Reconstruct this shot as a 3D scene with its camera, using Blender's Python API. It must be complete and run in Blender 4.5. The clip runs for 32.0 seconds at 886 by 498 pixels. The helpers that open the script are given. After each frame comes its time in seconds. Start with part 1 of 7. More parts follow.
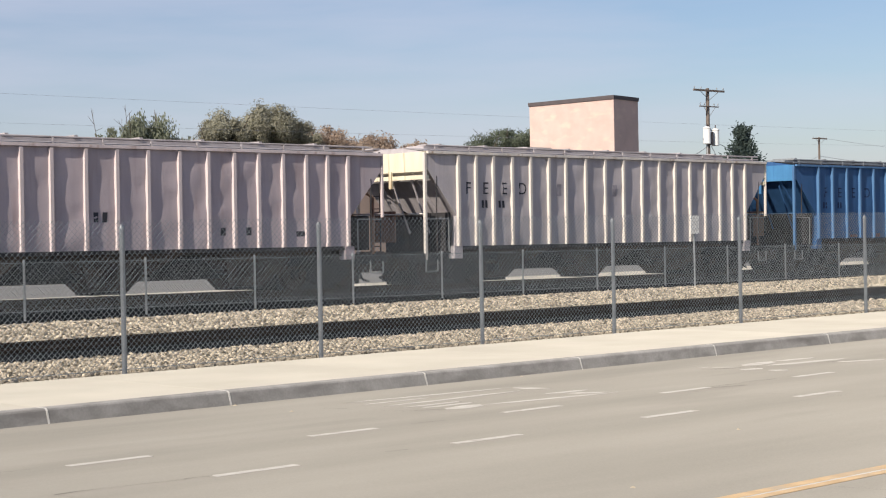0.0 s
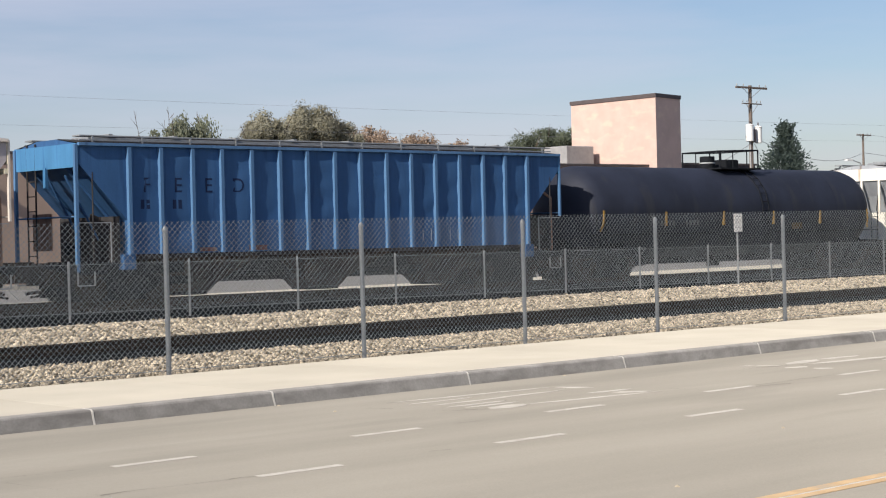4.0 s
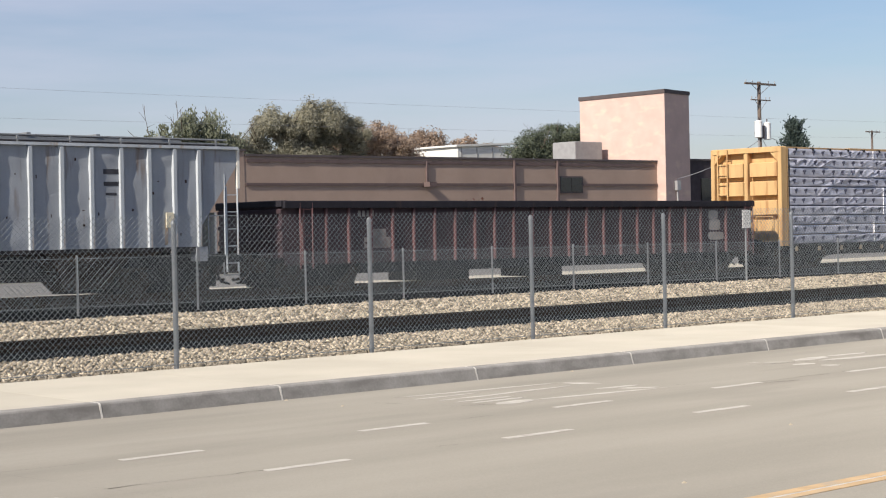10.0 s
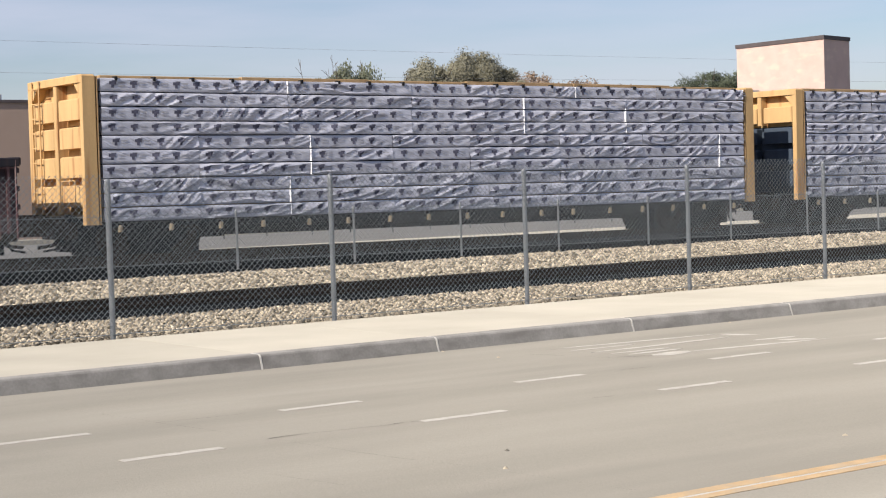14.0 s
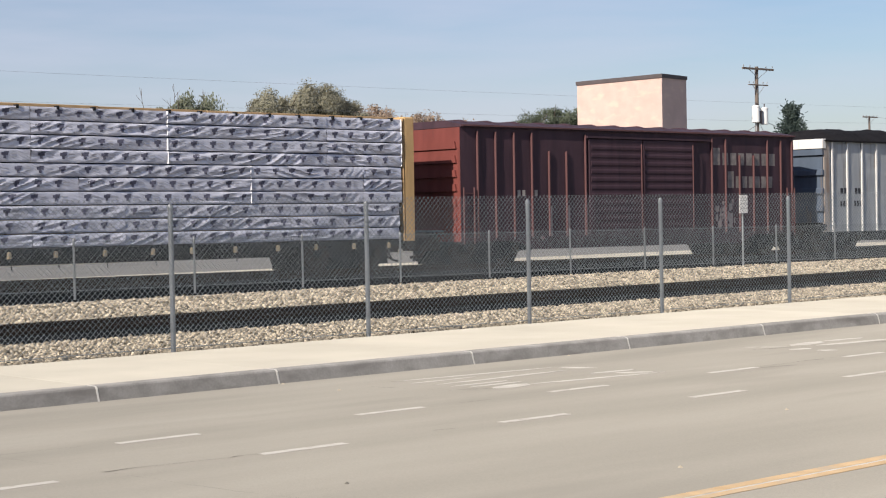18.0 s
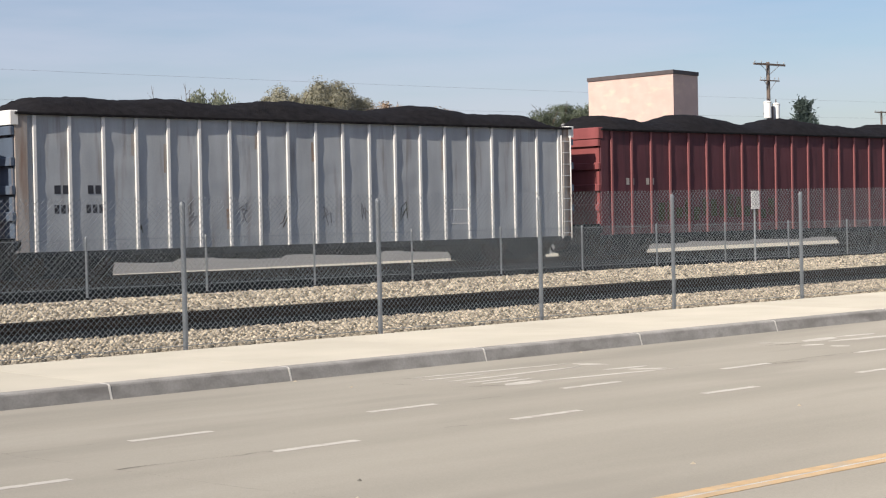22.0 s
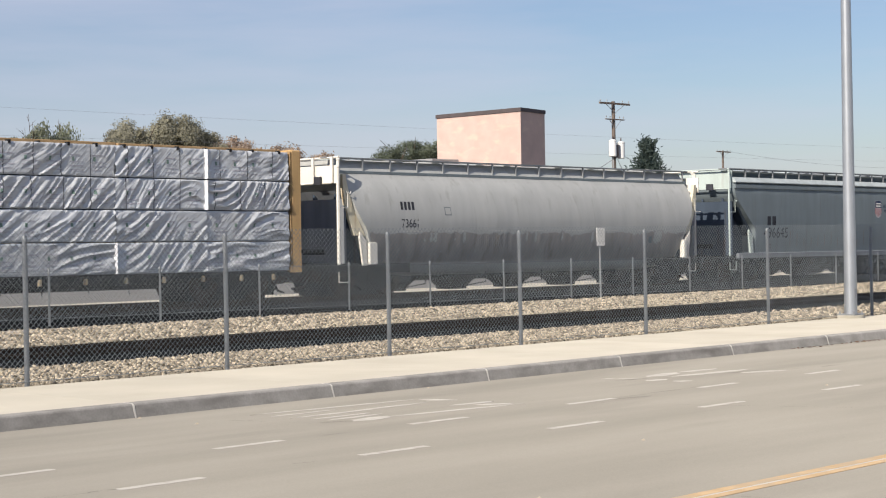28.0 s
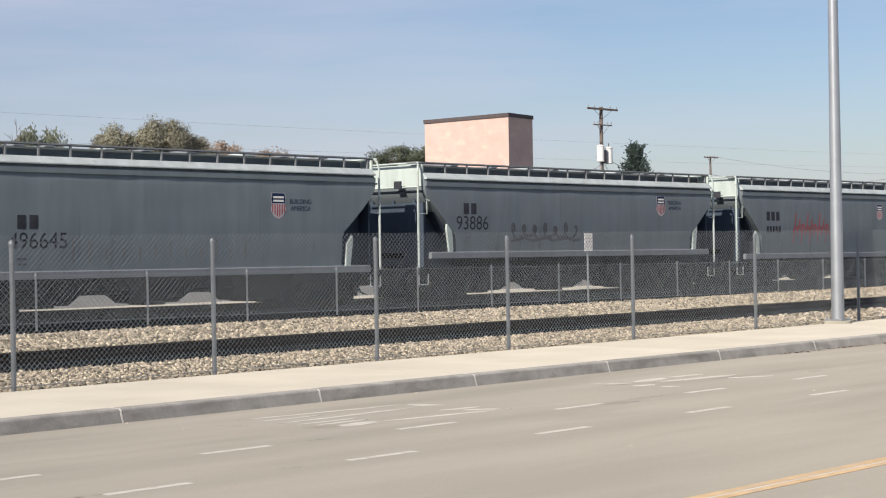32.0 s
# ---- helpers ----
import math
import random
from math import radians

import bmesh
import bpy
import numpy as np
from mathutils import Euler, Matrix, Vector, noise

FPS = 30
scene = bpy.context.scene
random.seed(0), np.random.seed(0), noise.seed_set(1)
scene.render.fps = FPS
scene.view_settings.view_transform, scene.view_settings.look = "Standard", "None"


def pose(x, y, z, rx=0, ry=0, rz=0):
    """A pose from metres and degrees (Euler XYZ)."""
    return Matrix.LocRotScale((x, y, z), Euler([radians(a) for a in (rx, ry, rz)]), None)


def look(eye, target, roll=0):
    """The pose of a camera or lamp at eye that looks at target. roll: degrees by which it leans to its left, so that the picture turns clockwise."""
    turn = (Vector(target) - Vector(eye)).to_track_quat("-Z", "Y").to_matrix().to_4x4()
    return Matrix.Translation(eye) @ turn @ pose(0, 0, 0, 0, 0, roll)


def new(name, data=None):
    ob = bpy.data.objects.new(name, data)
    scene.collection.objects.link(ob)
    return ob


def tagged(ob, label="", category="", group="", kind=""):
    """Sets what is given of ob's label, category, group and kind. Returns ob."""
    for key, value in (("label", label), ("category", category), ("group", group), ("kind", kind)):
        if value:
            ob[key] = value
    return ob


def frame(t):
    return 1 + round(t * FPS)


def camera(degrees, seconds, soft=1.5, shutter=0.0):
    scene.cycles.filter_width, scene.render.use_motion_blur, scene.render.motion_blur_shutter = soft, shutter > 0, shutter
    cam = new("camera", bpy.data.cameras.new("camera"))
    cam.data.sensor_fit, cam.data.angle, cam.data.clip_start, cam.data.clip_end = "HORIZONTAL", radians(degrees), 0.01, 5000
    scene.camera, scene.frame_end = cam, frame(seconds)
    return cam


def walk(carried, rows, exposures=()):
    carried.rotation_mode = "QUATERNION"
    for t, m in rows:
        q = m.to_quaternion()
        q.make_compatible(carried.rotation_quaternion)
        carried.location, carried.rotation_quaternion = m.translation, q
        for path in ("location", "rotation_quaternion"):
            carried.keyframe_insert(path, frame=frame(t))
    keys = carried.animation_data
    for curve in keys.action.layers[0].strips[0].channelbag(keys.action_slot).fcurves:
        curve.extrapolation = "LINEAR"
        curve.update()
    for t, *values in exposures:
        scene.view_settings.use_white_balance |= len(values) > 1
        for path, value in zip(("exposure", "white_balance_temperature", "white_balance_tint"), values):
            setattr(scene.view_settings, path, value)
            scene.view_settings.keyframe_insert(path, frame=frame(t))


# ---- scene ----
EYE = Vector((0.0, 0.0, 1.64))


def aim(yaw, pitch, lean):
    """Camera pose at EYE: yaw to the right of +y, pitch up, lean of the picture against the clock, in degrees."""
    a, b = radians(yaw), radians(pitch)
    way = Vector((math.sin(a) * math.cos(b), math.cos(a) * math.cos(b), math.sin(b)))
    return look(EYE, EYE + way * 10, -lean)


cam = camera(29.3, 32.0, soft=1.15)
PATH = [
    (0, 43.202, -0.504, 1.124), (0.5, 43.100, -0.552, 1.257), (1, 42.916, -0.514, 1.399), (1.5, 42.728, -0.421, 1.196),
    (2, 42.557, -0.382, 1.047), (2.5, 42.246, -0.327, 1.161), (3, 42.038, -0.379, 1.284), (3.5, 41.911, -0.432, 1.430),
    (5.5, 41.406, -0.548, 1.335), (6, 41.425, -0.538, 1.216), (6.5, 41.456, -0.599, 1.195), (7, 41.374, -0.512, 1.180),
    (7.5, 41.386, -0.435, 1.215), (8, 41.736, -0.461, 1.227), (8.5, 42.065, -0.507, 1.174), (9, 41.995, -0.585, 1.148),
    (9.5, 41.717, -0.515, 1.166), (10, 41.500, -0.640, 1.262), (10.5, 41.111, -0.921, 1.276), (11, 40.088, -1.429, 1.268),
    (11.5, 38.667, -1.697, 1.539), (12, 36.794, -1.923, 1.650), (12.5, 34.937, -2.416, 1.746), (13, 34.605, -2.546, 1.767),
    (13.5, 35.111, -2.355, 1.892), (14, 36.222, -2.133, 1.775), (14.5, 37.648, -1.926, 1.732), (15, 38.471, -1.745, 1.342),
    (15.5, 38.707, -1.602, 1.241), (17.5, 41.581, -1.389, 1.247), (18, 41.593, -1.176, 1.114), (18.5, 41.568, -0.984, 1.061),
    (19, 41.321, -1.071, 1.157), (19.5, 41.182, -1.271, 1.387), (20, 41.023, -1.551, 1.301), (20.5, 40.400, -1.453, 1.299),
    (21, 39.831, -1.143, 1.613), (21.5, 40.081, -1.269, 1.552), (22, 41.195, -1.271, 1.320), (22.5, 42.483, -1.122, 1.148),
    (23, 43.171, -1.050, 1.294), (23.5, 43.324, -1.267, 1.280), (24, 43.794, -1.279, 1.120), (24.5, 44.199, -0.902, 1.042),
    (25, 44.835, -0.629, 1.179), (25.5, 45.425, -0.635, 1.261), (26, 45.645, -0.593, 1.216), (26.5, 45.821, -0.452, 1.215),
    (28.5, 46.457, -0.095, 0.955), (29, 46.538, -0.011, 0.921), (29.5, 46.741, -0.042, 0.869), (30, 46.919, -0.040, 0.890),
    (30.5, 46.942, 0.083, 0.844), (31, 47.060, 0.137, 0.789), (31.5, 46.942, 0.129, 0.861), (32, 46.761, -0.004, 0.957)]
walk(cam, [(t, aim(a, b, c)) for t, a, b, c in PATH],
     exposures=[(0, 0.29), (9, 0.29), (11, 0.33), (12.5, 0.38), (14.5, 0.37), (17.5, 0.33), (21, 0.33), (23, 0.29), (26, 0.25), (32, 0.25)])

# ---- light ----
SUN = Vector((-0.82, -0.155, 0.56)).normalized()
world = bpy.data.worlds.new("sky")
scene.world = world
world.use_nodes = True
wn, wl = world.node_tree.nodes, world.node_tree.links
wn.clear()
w_out, w_bg = wn.new("ShaderNodeOutputWorld"), wn.new("ShaderNodeBackground")
w_sky = wn.new("ShaderNodeTexSky")
w_sky.sky_type, w_sky.sun_disc = "NISHITA", False
w_sky.sun_elevation, w_sky.sun_rotation = math.asin(SUN.z), math.atan2(SUN.x, SUN.y) % (2 * math.pi)
w_sky.air_density, w_sky.dust_density, w_sky.ozone_density = 1.0, 0.8, 3.0
w_co, w_map, w_noise, w_ramp = (wn.new("ShaderNodeTexCoord"), wn.new("ShaderNodeMapping"), wn.new("ShaderNodeTexNoise"), wn.new("ShaderNodeValToRGB"))
w_map.inputs["Scale"].default_value = (1.2, 1.2, 9.0)
w_map.inputs["Location"].default_value = (0.35, 0.6, 0.8)
w_map.inputs["Rotation"].default_value = (0.12, 0.16, 0.0)
w_noise.inputs["Scale"].default_value, w_noise.inputs["Detail"].default_value, w_noise.inputs["Roughness"].default_value = 1.6, 6.0, 0.55
w_ramp.color_ramp.elements[0].position, w_ramp.color_ramp.elements[1].position = 0.41, 0.66
w_mix = wn.new("ShaderNodeMixRGB")
w_mix.inputs[2].default_value = (6.35, 6.8, 7.7, 1)
w_amt = wn.new("ShaderNodeMath")
w_amt.operation = "MULTIPLY"
w_amt.inputs[1].default_value = 0.54
wl.new(w_co.outputs["Generated"], w_map.inputs["Vector"])
wl.new(w_map.outputs["Vector"], w_noise.inputs["Vector"])
wl.new(w_noise.outputs["Fac"], w_ramp.inputs["Fac"])
wl.new(w_ramp.outputs["Color"], w_amt.inputs[0])
wl.new(w_amt.outputs[0], w_mix.inputs[0])
wl.new(w_sky.outputs["Color"], w_mix.inputs[1])
w_tint = wn.new("ShaderNodeMixRGB")
w_tint.blend_type = "MULTIPLY"
w_tint.inputs[0].default_value = 1.0
w_tint.inputs[2].default_value = (1.05, 1.0, 1.065, 1)
wl.new(w_mix.outputs[0], w_tint.inputs[1])
wl.new(w_tint.outputs[0], w_bg.inputs["Color"])
w_bg.inputs["Strength"].default_value = 0.079
wl.new(w_bg.outputs[0], w_out.inputs["Surface"])
sun = new("sun", bpy.data.lights.new("sun", "SUN"))
sun.data.energy, sun.data.angle, sun.data.color = 5.0, radians(0.55), (1.0, 0.905, 0.795)
sun.matrix_world = look(SUN * 200, (0, 0, 0))


# ---- materials ----
def material(name, color, rough=0.7, metal=0.0, vary=0.15, scale=3.0, stretch=(1, 1, 1), bump=0.0, fine=60.0, stain=None, stain_amt=0.0,
             stain_scale=1.0, stain_stretch=(1, 1, 1), per_object=0.0, per_island=0.0, spec=0.12, bump_scale=None, bump_stretch=None, bump_turn=0.0, creased=False):
    """A worn surface: base colour varied at two scales, stains with their own shape, fine relief."""
    m = bpy.data.materials.new(name)
    m.use_nodes = True
    n, l = m.node_tree.nodes, m.node_tree.links
    b = n["Principled BSDF"]
    b.inputs["Roughness"].default_value, b.inputs["Metallic"].default_value = rough, metal
    b.inputs["Specular IOR Level"].default_value = spec
    co = n.new("ShaderNodeTexCoord")

    def noise_of(s, st, detail=5.0, turn=0.0, kind="FBM"):
        mp, t = n.new("ShaderNodeMapping"), n.new("ShaderNodeTexNoise")
        mp.vector_type = "TEXTURE"
        mp.inputs["Scale"].default_value = [1 / c for c in st]
        mp.inputs["Rotation"].default_value = (0, turn, 0)
        t.noise_type = kind
        t.inputs["Scale"].default_value, t.inputs["Detail"].default_value = s, detail
        l.new(co.outputs["Object"], mp.inputs["Vector"])
        l.new(mp.outputs["Vector"], t.inputs["Vector"])
        return t.outputs["Fac"]

    def mixed(fac, a, bb):
        x = n.new("ShaderNodeMixRGB")
        for i, v in ((0, fac), (1, a), (2, bb)):
            if hasattr(v, "is_linked"):
                l.new(v, x.inputs[i])
            else:
                x.inputs[i].default_value = v if i == 0 else (*v, 1)
        return x.outputs[0]

    def ramped(fac, lo, hi):
        r = n.new("ShaderNodeMapRange")
        r.inputs["From Min"].default_value, r.inputs["From Max"].default_value = lo, hi
        l.new(fac, r.inputs["Value"])
        return r.outputs["Result"]

    dark, lite = [c * (1 - vary) for c in color], [min(1, c * (1 + vary)) for c in color]
    col = mixed(ramped(noise_of(scale, stretch), 0.3, 0.7), dark, lite)
    grain = ramped(noise_of(fine, (1, 1, 1), 2.0), 0.25, 0.75)
    g = mixed(grain, (1 - vary * 0.5,) * 3, (1 + vary * 0.5,) * 3)
    mul = n.new("ShaderNodeMixRGB")
    mul.blend_type = "MULTIPLY"
    mul.inputs[0].default_value = 1
    l.new(col, mul.inputs[1])
    l.new(g, mul.inputs[2])
    col = mul.outputs[0]
    if stain:
        st = ramped(noise_of(stain_scale, stain_stretch), 0.66 - 0.22 * min(stain_amt, 1), 0.74)
        col = mixed(st, col, stain)
    for amt, source in ((per_object, "object"), (per_island, "island")):
        if amt:
            if source == "object":
                o = n.new("ShaderNodeObjectInfo").outputs["Random"]
            else:
                o = n.new("ShaderNodeNewGeometry").outputs["Random Per Island"]
            k = mixed(o, (1 - amt,) * 3, (1 + amt * 0.6,) * 3)
            mul = n.new("ShaderNodeMixRGB")
            mul.blend_type = "MULTIPLY"
            mul.inputs[0].default_value = 1
            l.new(col, mul.inputs[1])
            l.new(k, mul.inputs[2])
            col = mul.outputs[0]
    l.new(col, b.inputs["Base Color"])
    if bump:
        bp = n.new("ShaderNodeBump")
        bp.inputs["Strength"].default_value, bp.inputs["Distance"].default_value = min(1, bump), 0.02 * max(1, bump)
        l.new(noise_of(bump_scale or fine, bump_stretch or (1, 1, 1), 2.0 if creased else 3.0, bump_turn, "RIDGED_MULTIFRACTAL" if creased else "FBM"), bp.inputs["Height"])
        l.new(bp.outputs["Normal"], b.inputs["Normal"])
    return m


M = {}
MATTE = ("road", "walk", "kerb", "earth", "ballast", "stone", "dark_ballast", "tie", "far_pave", "crack", "white_paint", "faded_paint", "yellow_paint")
M["road"] = material("road_concrete", (0.266, 0.2525, 0.2185), 0.9, vary=0.11, scale=0.7, stretch=(0.22, 1.3, 1), bump=0.25, fine=70, stain=(0.215, 0.204, 0.178), stain_amt=0.6, stain_scale=0.6, stain_stretch=(0.25, 1.2, 1))
M["walk"] = material("sidewalk_concrete", (0.435, 0.41, 0.345), 0.9, vary=0.07, scale=0.8, bump=0.2, fine=90, per_object=0.05)
M["kerb"] = material("kerb_concrete", (0.258, 0.252, 0.240), 0.9, vary=0.18, scale=3.5, bump=0.12, fine=40, stain=(0.17, 0.163, 0.155), stain_amt=0.6, stain_scale=2.2, stain_stretch=(0.8, 1, 2.2), per_object=0.08)
M["caulk"] = material("joint_sealant", (0.58, 0.56, 0.51), 0.8, vary=0.1)
M["white_paint"] = material("worn_white_road_paint", (0.39, 0.375, 0.342), 0.8, vary=0.1, scale=8, stain=(0.295, 0.276, 0.246), stain_amt=0.6, stain_scale=9)
M["faded_paint"] = material("faded_road_paint", (0.385, 0.37, 0.335), 0.85, vary=0.1, scale=5, stain=(0.285, 0.27, 0.235), stain_amt=0.6, stain_scale=4, stain_stretch=(0.5, 2, 1))
M["yellow_paint"] = material("worn_yellow_road_paint", (0.395, 0.29, 0.175), 0.8, vary=0.12, scale=6, stain=(0.32, 0.27, 0.205), stain_amt=0.85, stain_scale=5)
M["crack"] = material("dark_crack", (0.15, 0.142, 0.125), 0.95, vary=0.2)
M["earth"] = material("dry_earth", (0.30, 0.27, 0.22), 0.95, vary=0.2, scale=0.3, bump=0.4, fine=20)
M["ballast"] = material("tan_ballast", (0.40, 0.36, 0.29), 0.95, vary=0.25, scale=5, bump=0.8, fine=18)
M["stone"] = material("ballast_stone", (0.44, 0.388, 0.30), 0.9, vary=0.18, scale=9, bump=0.3, fine=40, per_island=0.8)
# Near-black ballast: oil plus rail and under-train shade, tinted blue.
M["dark_ballast"] = material("oil_and_shade_black_ballast", (0.0135, 0.0152, 0.0172), 0.95, vary=0.35, scale=6, bump=0.8, fine=18, stain=(0.03, 0.027, 0.025), stain_amt=0.2, stain_scale=4)
M["tie"] = material("creosote_tie", (0.030, 0.026, 0.022), 0.9, vary=0.3, scale=6, stretch=(6, 1, 1), bump=0.4)
M["rail"] = material("rusty_rail", (0.035, 0.025, 0.019), 0.8, 0.0, vary=0.25, scale=4)
M["galv"] = material("galvanised_steel", (0.27, 0.285, 0.295), 0.5, 0.3, vary=0.15, scale=5)
M["wire"] = material("galvanised_wire", (0.225, 0.25, 0.265), 0.5, 0.2, vary=0.1, scale=2)
M["pole"] = material("galvanised_lamp_pole", (0.40, 0.425, 0.45), 0.42, 0.55, vary=0.08, scale=2)
M["sign"] = material("white_sign", (0.80, 0.79, 0.75), 0.5, vary=0.05)
M["ink"] = material("black_ink", (0.02, 0.02, 0.022), 0.6, vary=0.2)
M["far_pave"] = material("grey_lot_asphalt", (0.155, 0.155, 0.152), 0.9, vary=0.1, scale=0.4, bump=0.2)
M["stucco"] = material("tan_stucco", (0.38, 0.288, 0.232), 0.95, vary=0.07, scale=0.6, bump=0.4, fine=25, stain=(0.32, 0.24, 0.20), stain_amt=0.3, stain_scale=0.4)
M["stucco_band"] = material("brown_band", (0.14, 0.105, 0.10), 0.9, vary=0.1)
M["tower"] = material("pink_brick", (0.57, 0.43, 0.375), 0.95, vary=0.07, scale=1.2, bump=0.4, fine=25, stain=(0.66, 0.52, 0.42), stain_amt=0.5, stain_scale=0.9, stain_stretch=(1, 1, 2.5))
M["coping"] = material("dark_metal_coping", (0.10, 0.085, 0.085), 0.6, vary=0.1)
# Annex wall tone is darkened for the shade the tower throws on it.
M["shop_dark"] = material("tower_shade_brown_wall", (0.07, 0.06, 0.065), 0.85, vary=0.15)
M["glass"] = material("dark_glass", (0.02, 0.022, 0.025), 0.08, vary=0.1, spec=0.6)
M["white_metal"] = material("white_metal_siding", (0.66, 0.67, 0.64), 0.6, vary=0.06, scale=1)
M["grey_metal"] = material("grey_sheet_metal", (0.36, 0.36, 0.36), 0.55, 0.3, vary=0.1)
M["wood"] = material("weathered_pole_wood", (0.165, 0.135, 0.115), 0.9, vary=0.2, scale=4, stretch=(6, 6, 0.4), bump=0.4)
M["insul"] = material("white_porcelain", (0.75, 0.76, 0.74), 0.4, vary=0.05)
# Lighter grey: distance haze put into the cable colour.
M["cable"] = material("hazed_grey_cable", (0.24, 0.25, 0.27), 0.6, vary=0.1)
M["fines"] = material("pale_gravel_fines", (0.47, 0.43, 0.36), 0.95, vary=0.15, scale=5, bump=0.6, fine=30)
M["litter"] = material("dry_leaf", (0.16, 0.10, 0.07), 0.8, vary=0.3, per_island=0.4)
M["bark"] = material("bark", (0.12, 0.095, 0.075), 0.95, vary=0.3, scale=5, stretch=(3, 3, 0.6), bump=0.6)

for _name in MATTE:
    M[_name].node_tree.nodes["Principled BSDF"].inputs["Specular IOR Level"].default_value = 0.0
    M[_name].node_tree.nodes["Principled BSDF"].inputs["Diffuse Roughness"].default_value = 0.8


def leafy(name, color, vary=0.28):
    m = material(name, color, 0.75, vary=0.25, scale=0.5, per_island=vary, spec=0.25)
    n, l = m.node_tree.nodes, m.node_tree.links
    b = n["Principled BSDF"]
    thin, both = n.new("ShaderNodeBsdfTranslucent"), n.new("ShaderNodeMixShader")
    l.new(b.inputs["Base Color"].links[0].from_socket, thin.inputs["Color"])
    both.inputs[0].default_value = 0.5
    l.new(b.outputs[0], both.inputs[1])
    l.new(thin.outputs[0], both.inputs[2])
    l.new(both.outputs[0], n["Material Output"].inputs["Surface"])
    return m


M["willow"] = leafy("willow_leaves", (0.245, 0.265, 0.19), 0.2)
# Olive and autumn tones are lightened and dulled to hold distance haze.
M["olive"] = leafy("hazed_olive_leaves", (0.35, 0.34, 0.26), 0.14)
M["autumn"] = leafy("hazed_autumn_leaves", (0.42, 0.33, 0.255), 0.15)
M["deep"] = leafy("deep_green_leaves", (0.155, 0.18, 0.125), 0.2)
M["spruce"] = leafy("spruce_needles", (0.10, 0.135, 0.118))
M["bluespruce"] = leafy("blue_spruce_needles", (0.15, 0.18, 0.16))
M["redleaf"] = leafy("red_leaves", (0.20, 0.10, 0.08))
M["yellowleaf"] = leafy("yellow_leaves", (0.30, 0.24, 0.08))


# ---- building helpers ----
class Geo:
    """Collects vertices and faces for one mesh."""

    def __init__(self):
        self.v, self.f = [], []

    def add(self, vs, fs):
        k = len(self.v)
        self.v += [tuple(p) for p in vs]
        self.f += [tuple(i + k for i in f) for f in fs]
        return self

    def box(self, x0, x1, y0, y1, z0, z1):
        return self.add([(x0, y0, z0), (x1, y0, z0), (x1, y1, z0), (x0, y1, z0), (x0, y0, z1), (x1, y0, z1), (x1, y1, z1), (x0, y1, z1)],
                        [(3, 2, 1, 0), (4, 5, 6, 7), (0, 1, 5, 4), (1, 2, 6, 5), (2, 3, 7, 6), (3, 0, 4, 7)])

    def slab(self, x0, x1, y0, y1, z0, z1, c=0.01):
        """A box whose upper edges and uprights are chamfered by c."""
        def ring(i, z):
            return [(x0 + i + c, y0 + i, z), (x1 - i - c, y0 + i, z), (x1 - i, y0 + i + c, z), (x1 - i, y1 - i - c, z),
                    (x1 - i - c, y1 - i, z), (x0 + i + c, y1 - i, z), (x0 + i, y1 - i - c, z), (x0 + i, y0 + i + c, z)]
        vs = ring(0, z0) + ring(0, z1 - c) + ring(c, z1)
        fs = [tuple(range(7, -1, -1)), tuple(range(16, 24))]
        for r in (0, 8):
            fs += [(r + i, r + (i + 1) % 8, r + 8 + (i + 1) % 8, r + 8 + i) for i in range(8)]
        return self.add(vs, fs)

    def prism(self, poly, y0, y1, axis="y"):
        """Polygon (a, z), against the clock seen from -y, pushed from y0 to y1; axis x pushes along x with a as y, axis z upwards."""
        n = len(poly)
        if axis == "y":
            vs = [(a, y0, z) for a, z in poly] + [(a, y1, z) for a, z in poly]
        elif axis == "z":
            vs = [(a, b, y0) for a, b in poly] + [(a, b, y1) for a, b in poly]
        else:
            vs = [(y0, a, z) for a, z in poly] + [(y1, a, z) for a, z in poly]
        return self.add(vs, [tuple(range(n)), tuple(range(2 * n - 1, n - 1, -1))] + [(i + n, (i + 1) % n + n, (i + 1) % n, i) for i in range(n)])

    def tube(self, p0, p1, r, n=6, r1=None, cap=True):
        p0, p1 = Vector(p0), Vector(p1)
        d = (p1 - p0).normalized()
        a = d.orthogonal().normalized()
        b = d.cross(a)
        r1 = r if r1 is None else r1
        ang = [2 * math.pi * i / n for i in range(n)]
        vs = [p0 + (a * math.cos(t) + b * math.sin(t)) * r for t in ang] + [p1 + (a * math.cos(t) + b * math.sin(t)) * r1 for t in ang]
        fs = [(i, (i + 1) % n, (i + 1) % n + n, i + n) for i in range(n)]
        if cap:
            fs += [tuple(range(n - 1, -1, -1)), tuple(range(n, 2 * n))]
        return self.add(vs, fs)

    def rod(self, pts, r, n=5):
        for p, q in zip(pts, pts[1:]):
            self.tube(p, q, r, n)
        return self

    def pipe(self, pts, r, n=5):
        """One continuous tube through the points."""
        pts = [Vector(p) for p in pts]
        rings = []
        for i, p in enumerate(pts):
            d = (pts[min(i + 1, len(pts) - 1)] - pts[max(i - 1, 0)]).normalized()
            a = d.cross(Vector((0, 0, 1)))
            a = a.normalized() if a.length > 1e-3 else Vector((1, 0, 0))
            b = d.cross(a)
            rings.append([p + (a * math.cos(q) + b * math.sin(q)) * r for q in [2 * math.pi * k / n for k in range(n)]])
        return self.loft(rings)

    def mirror_caps(self, rings):
        """Closes both ends of a loft whose rings are the same on either side, strip by strip."""
        n, k = len(rings[0]), len(self.v) - len(rings) * len(rings[0])
        for j in (0, len(rings) - 1):
            o = k + j * n
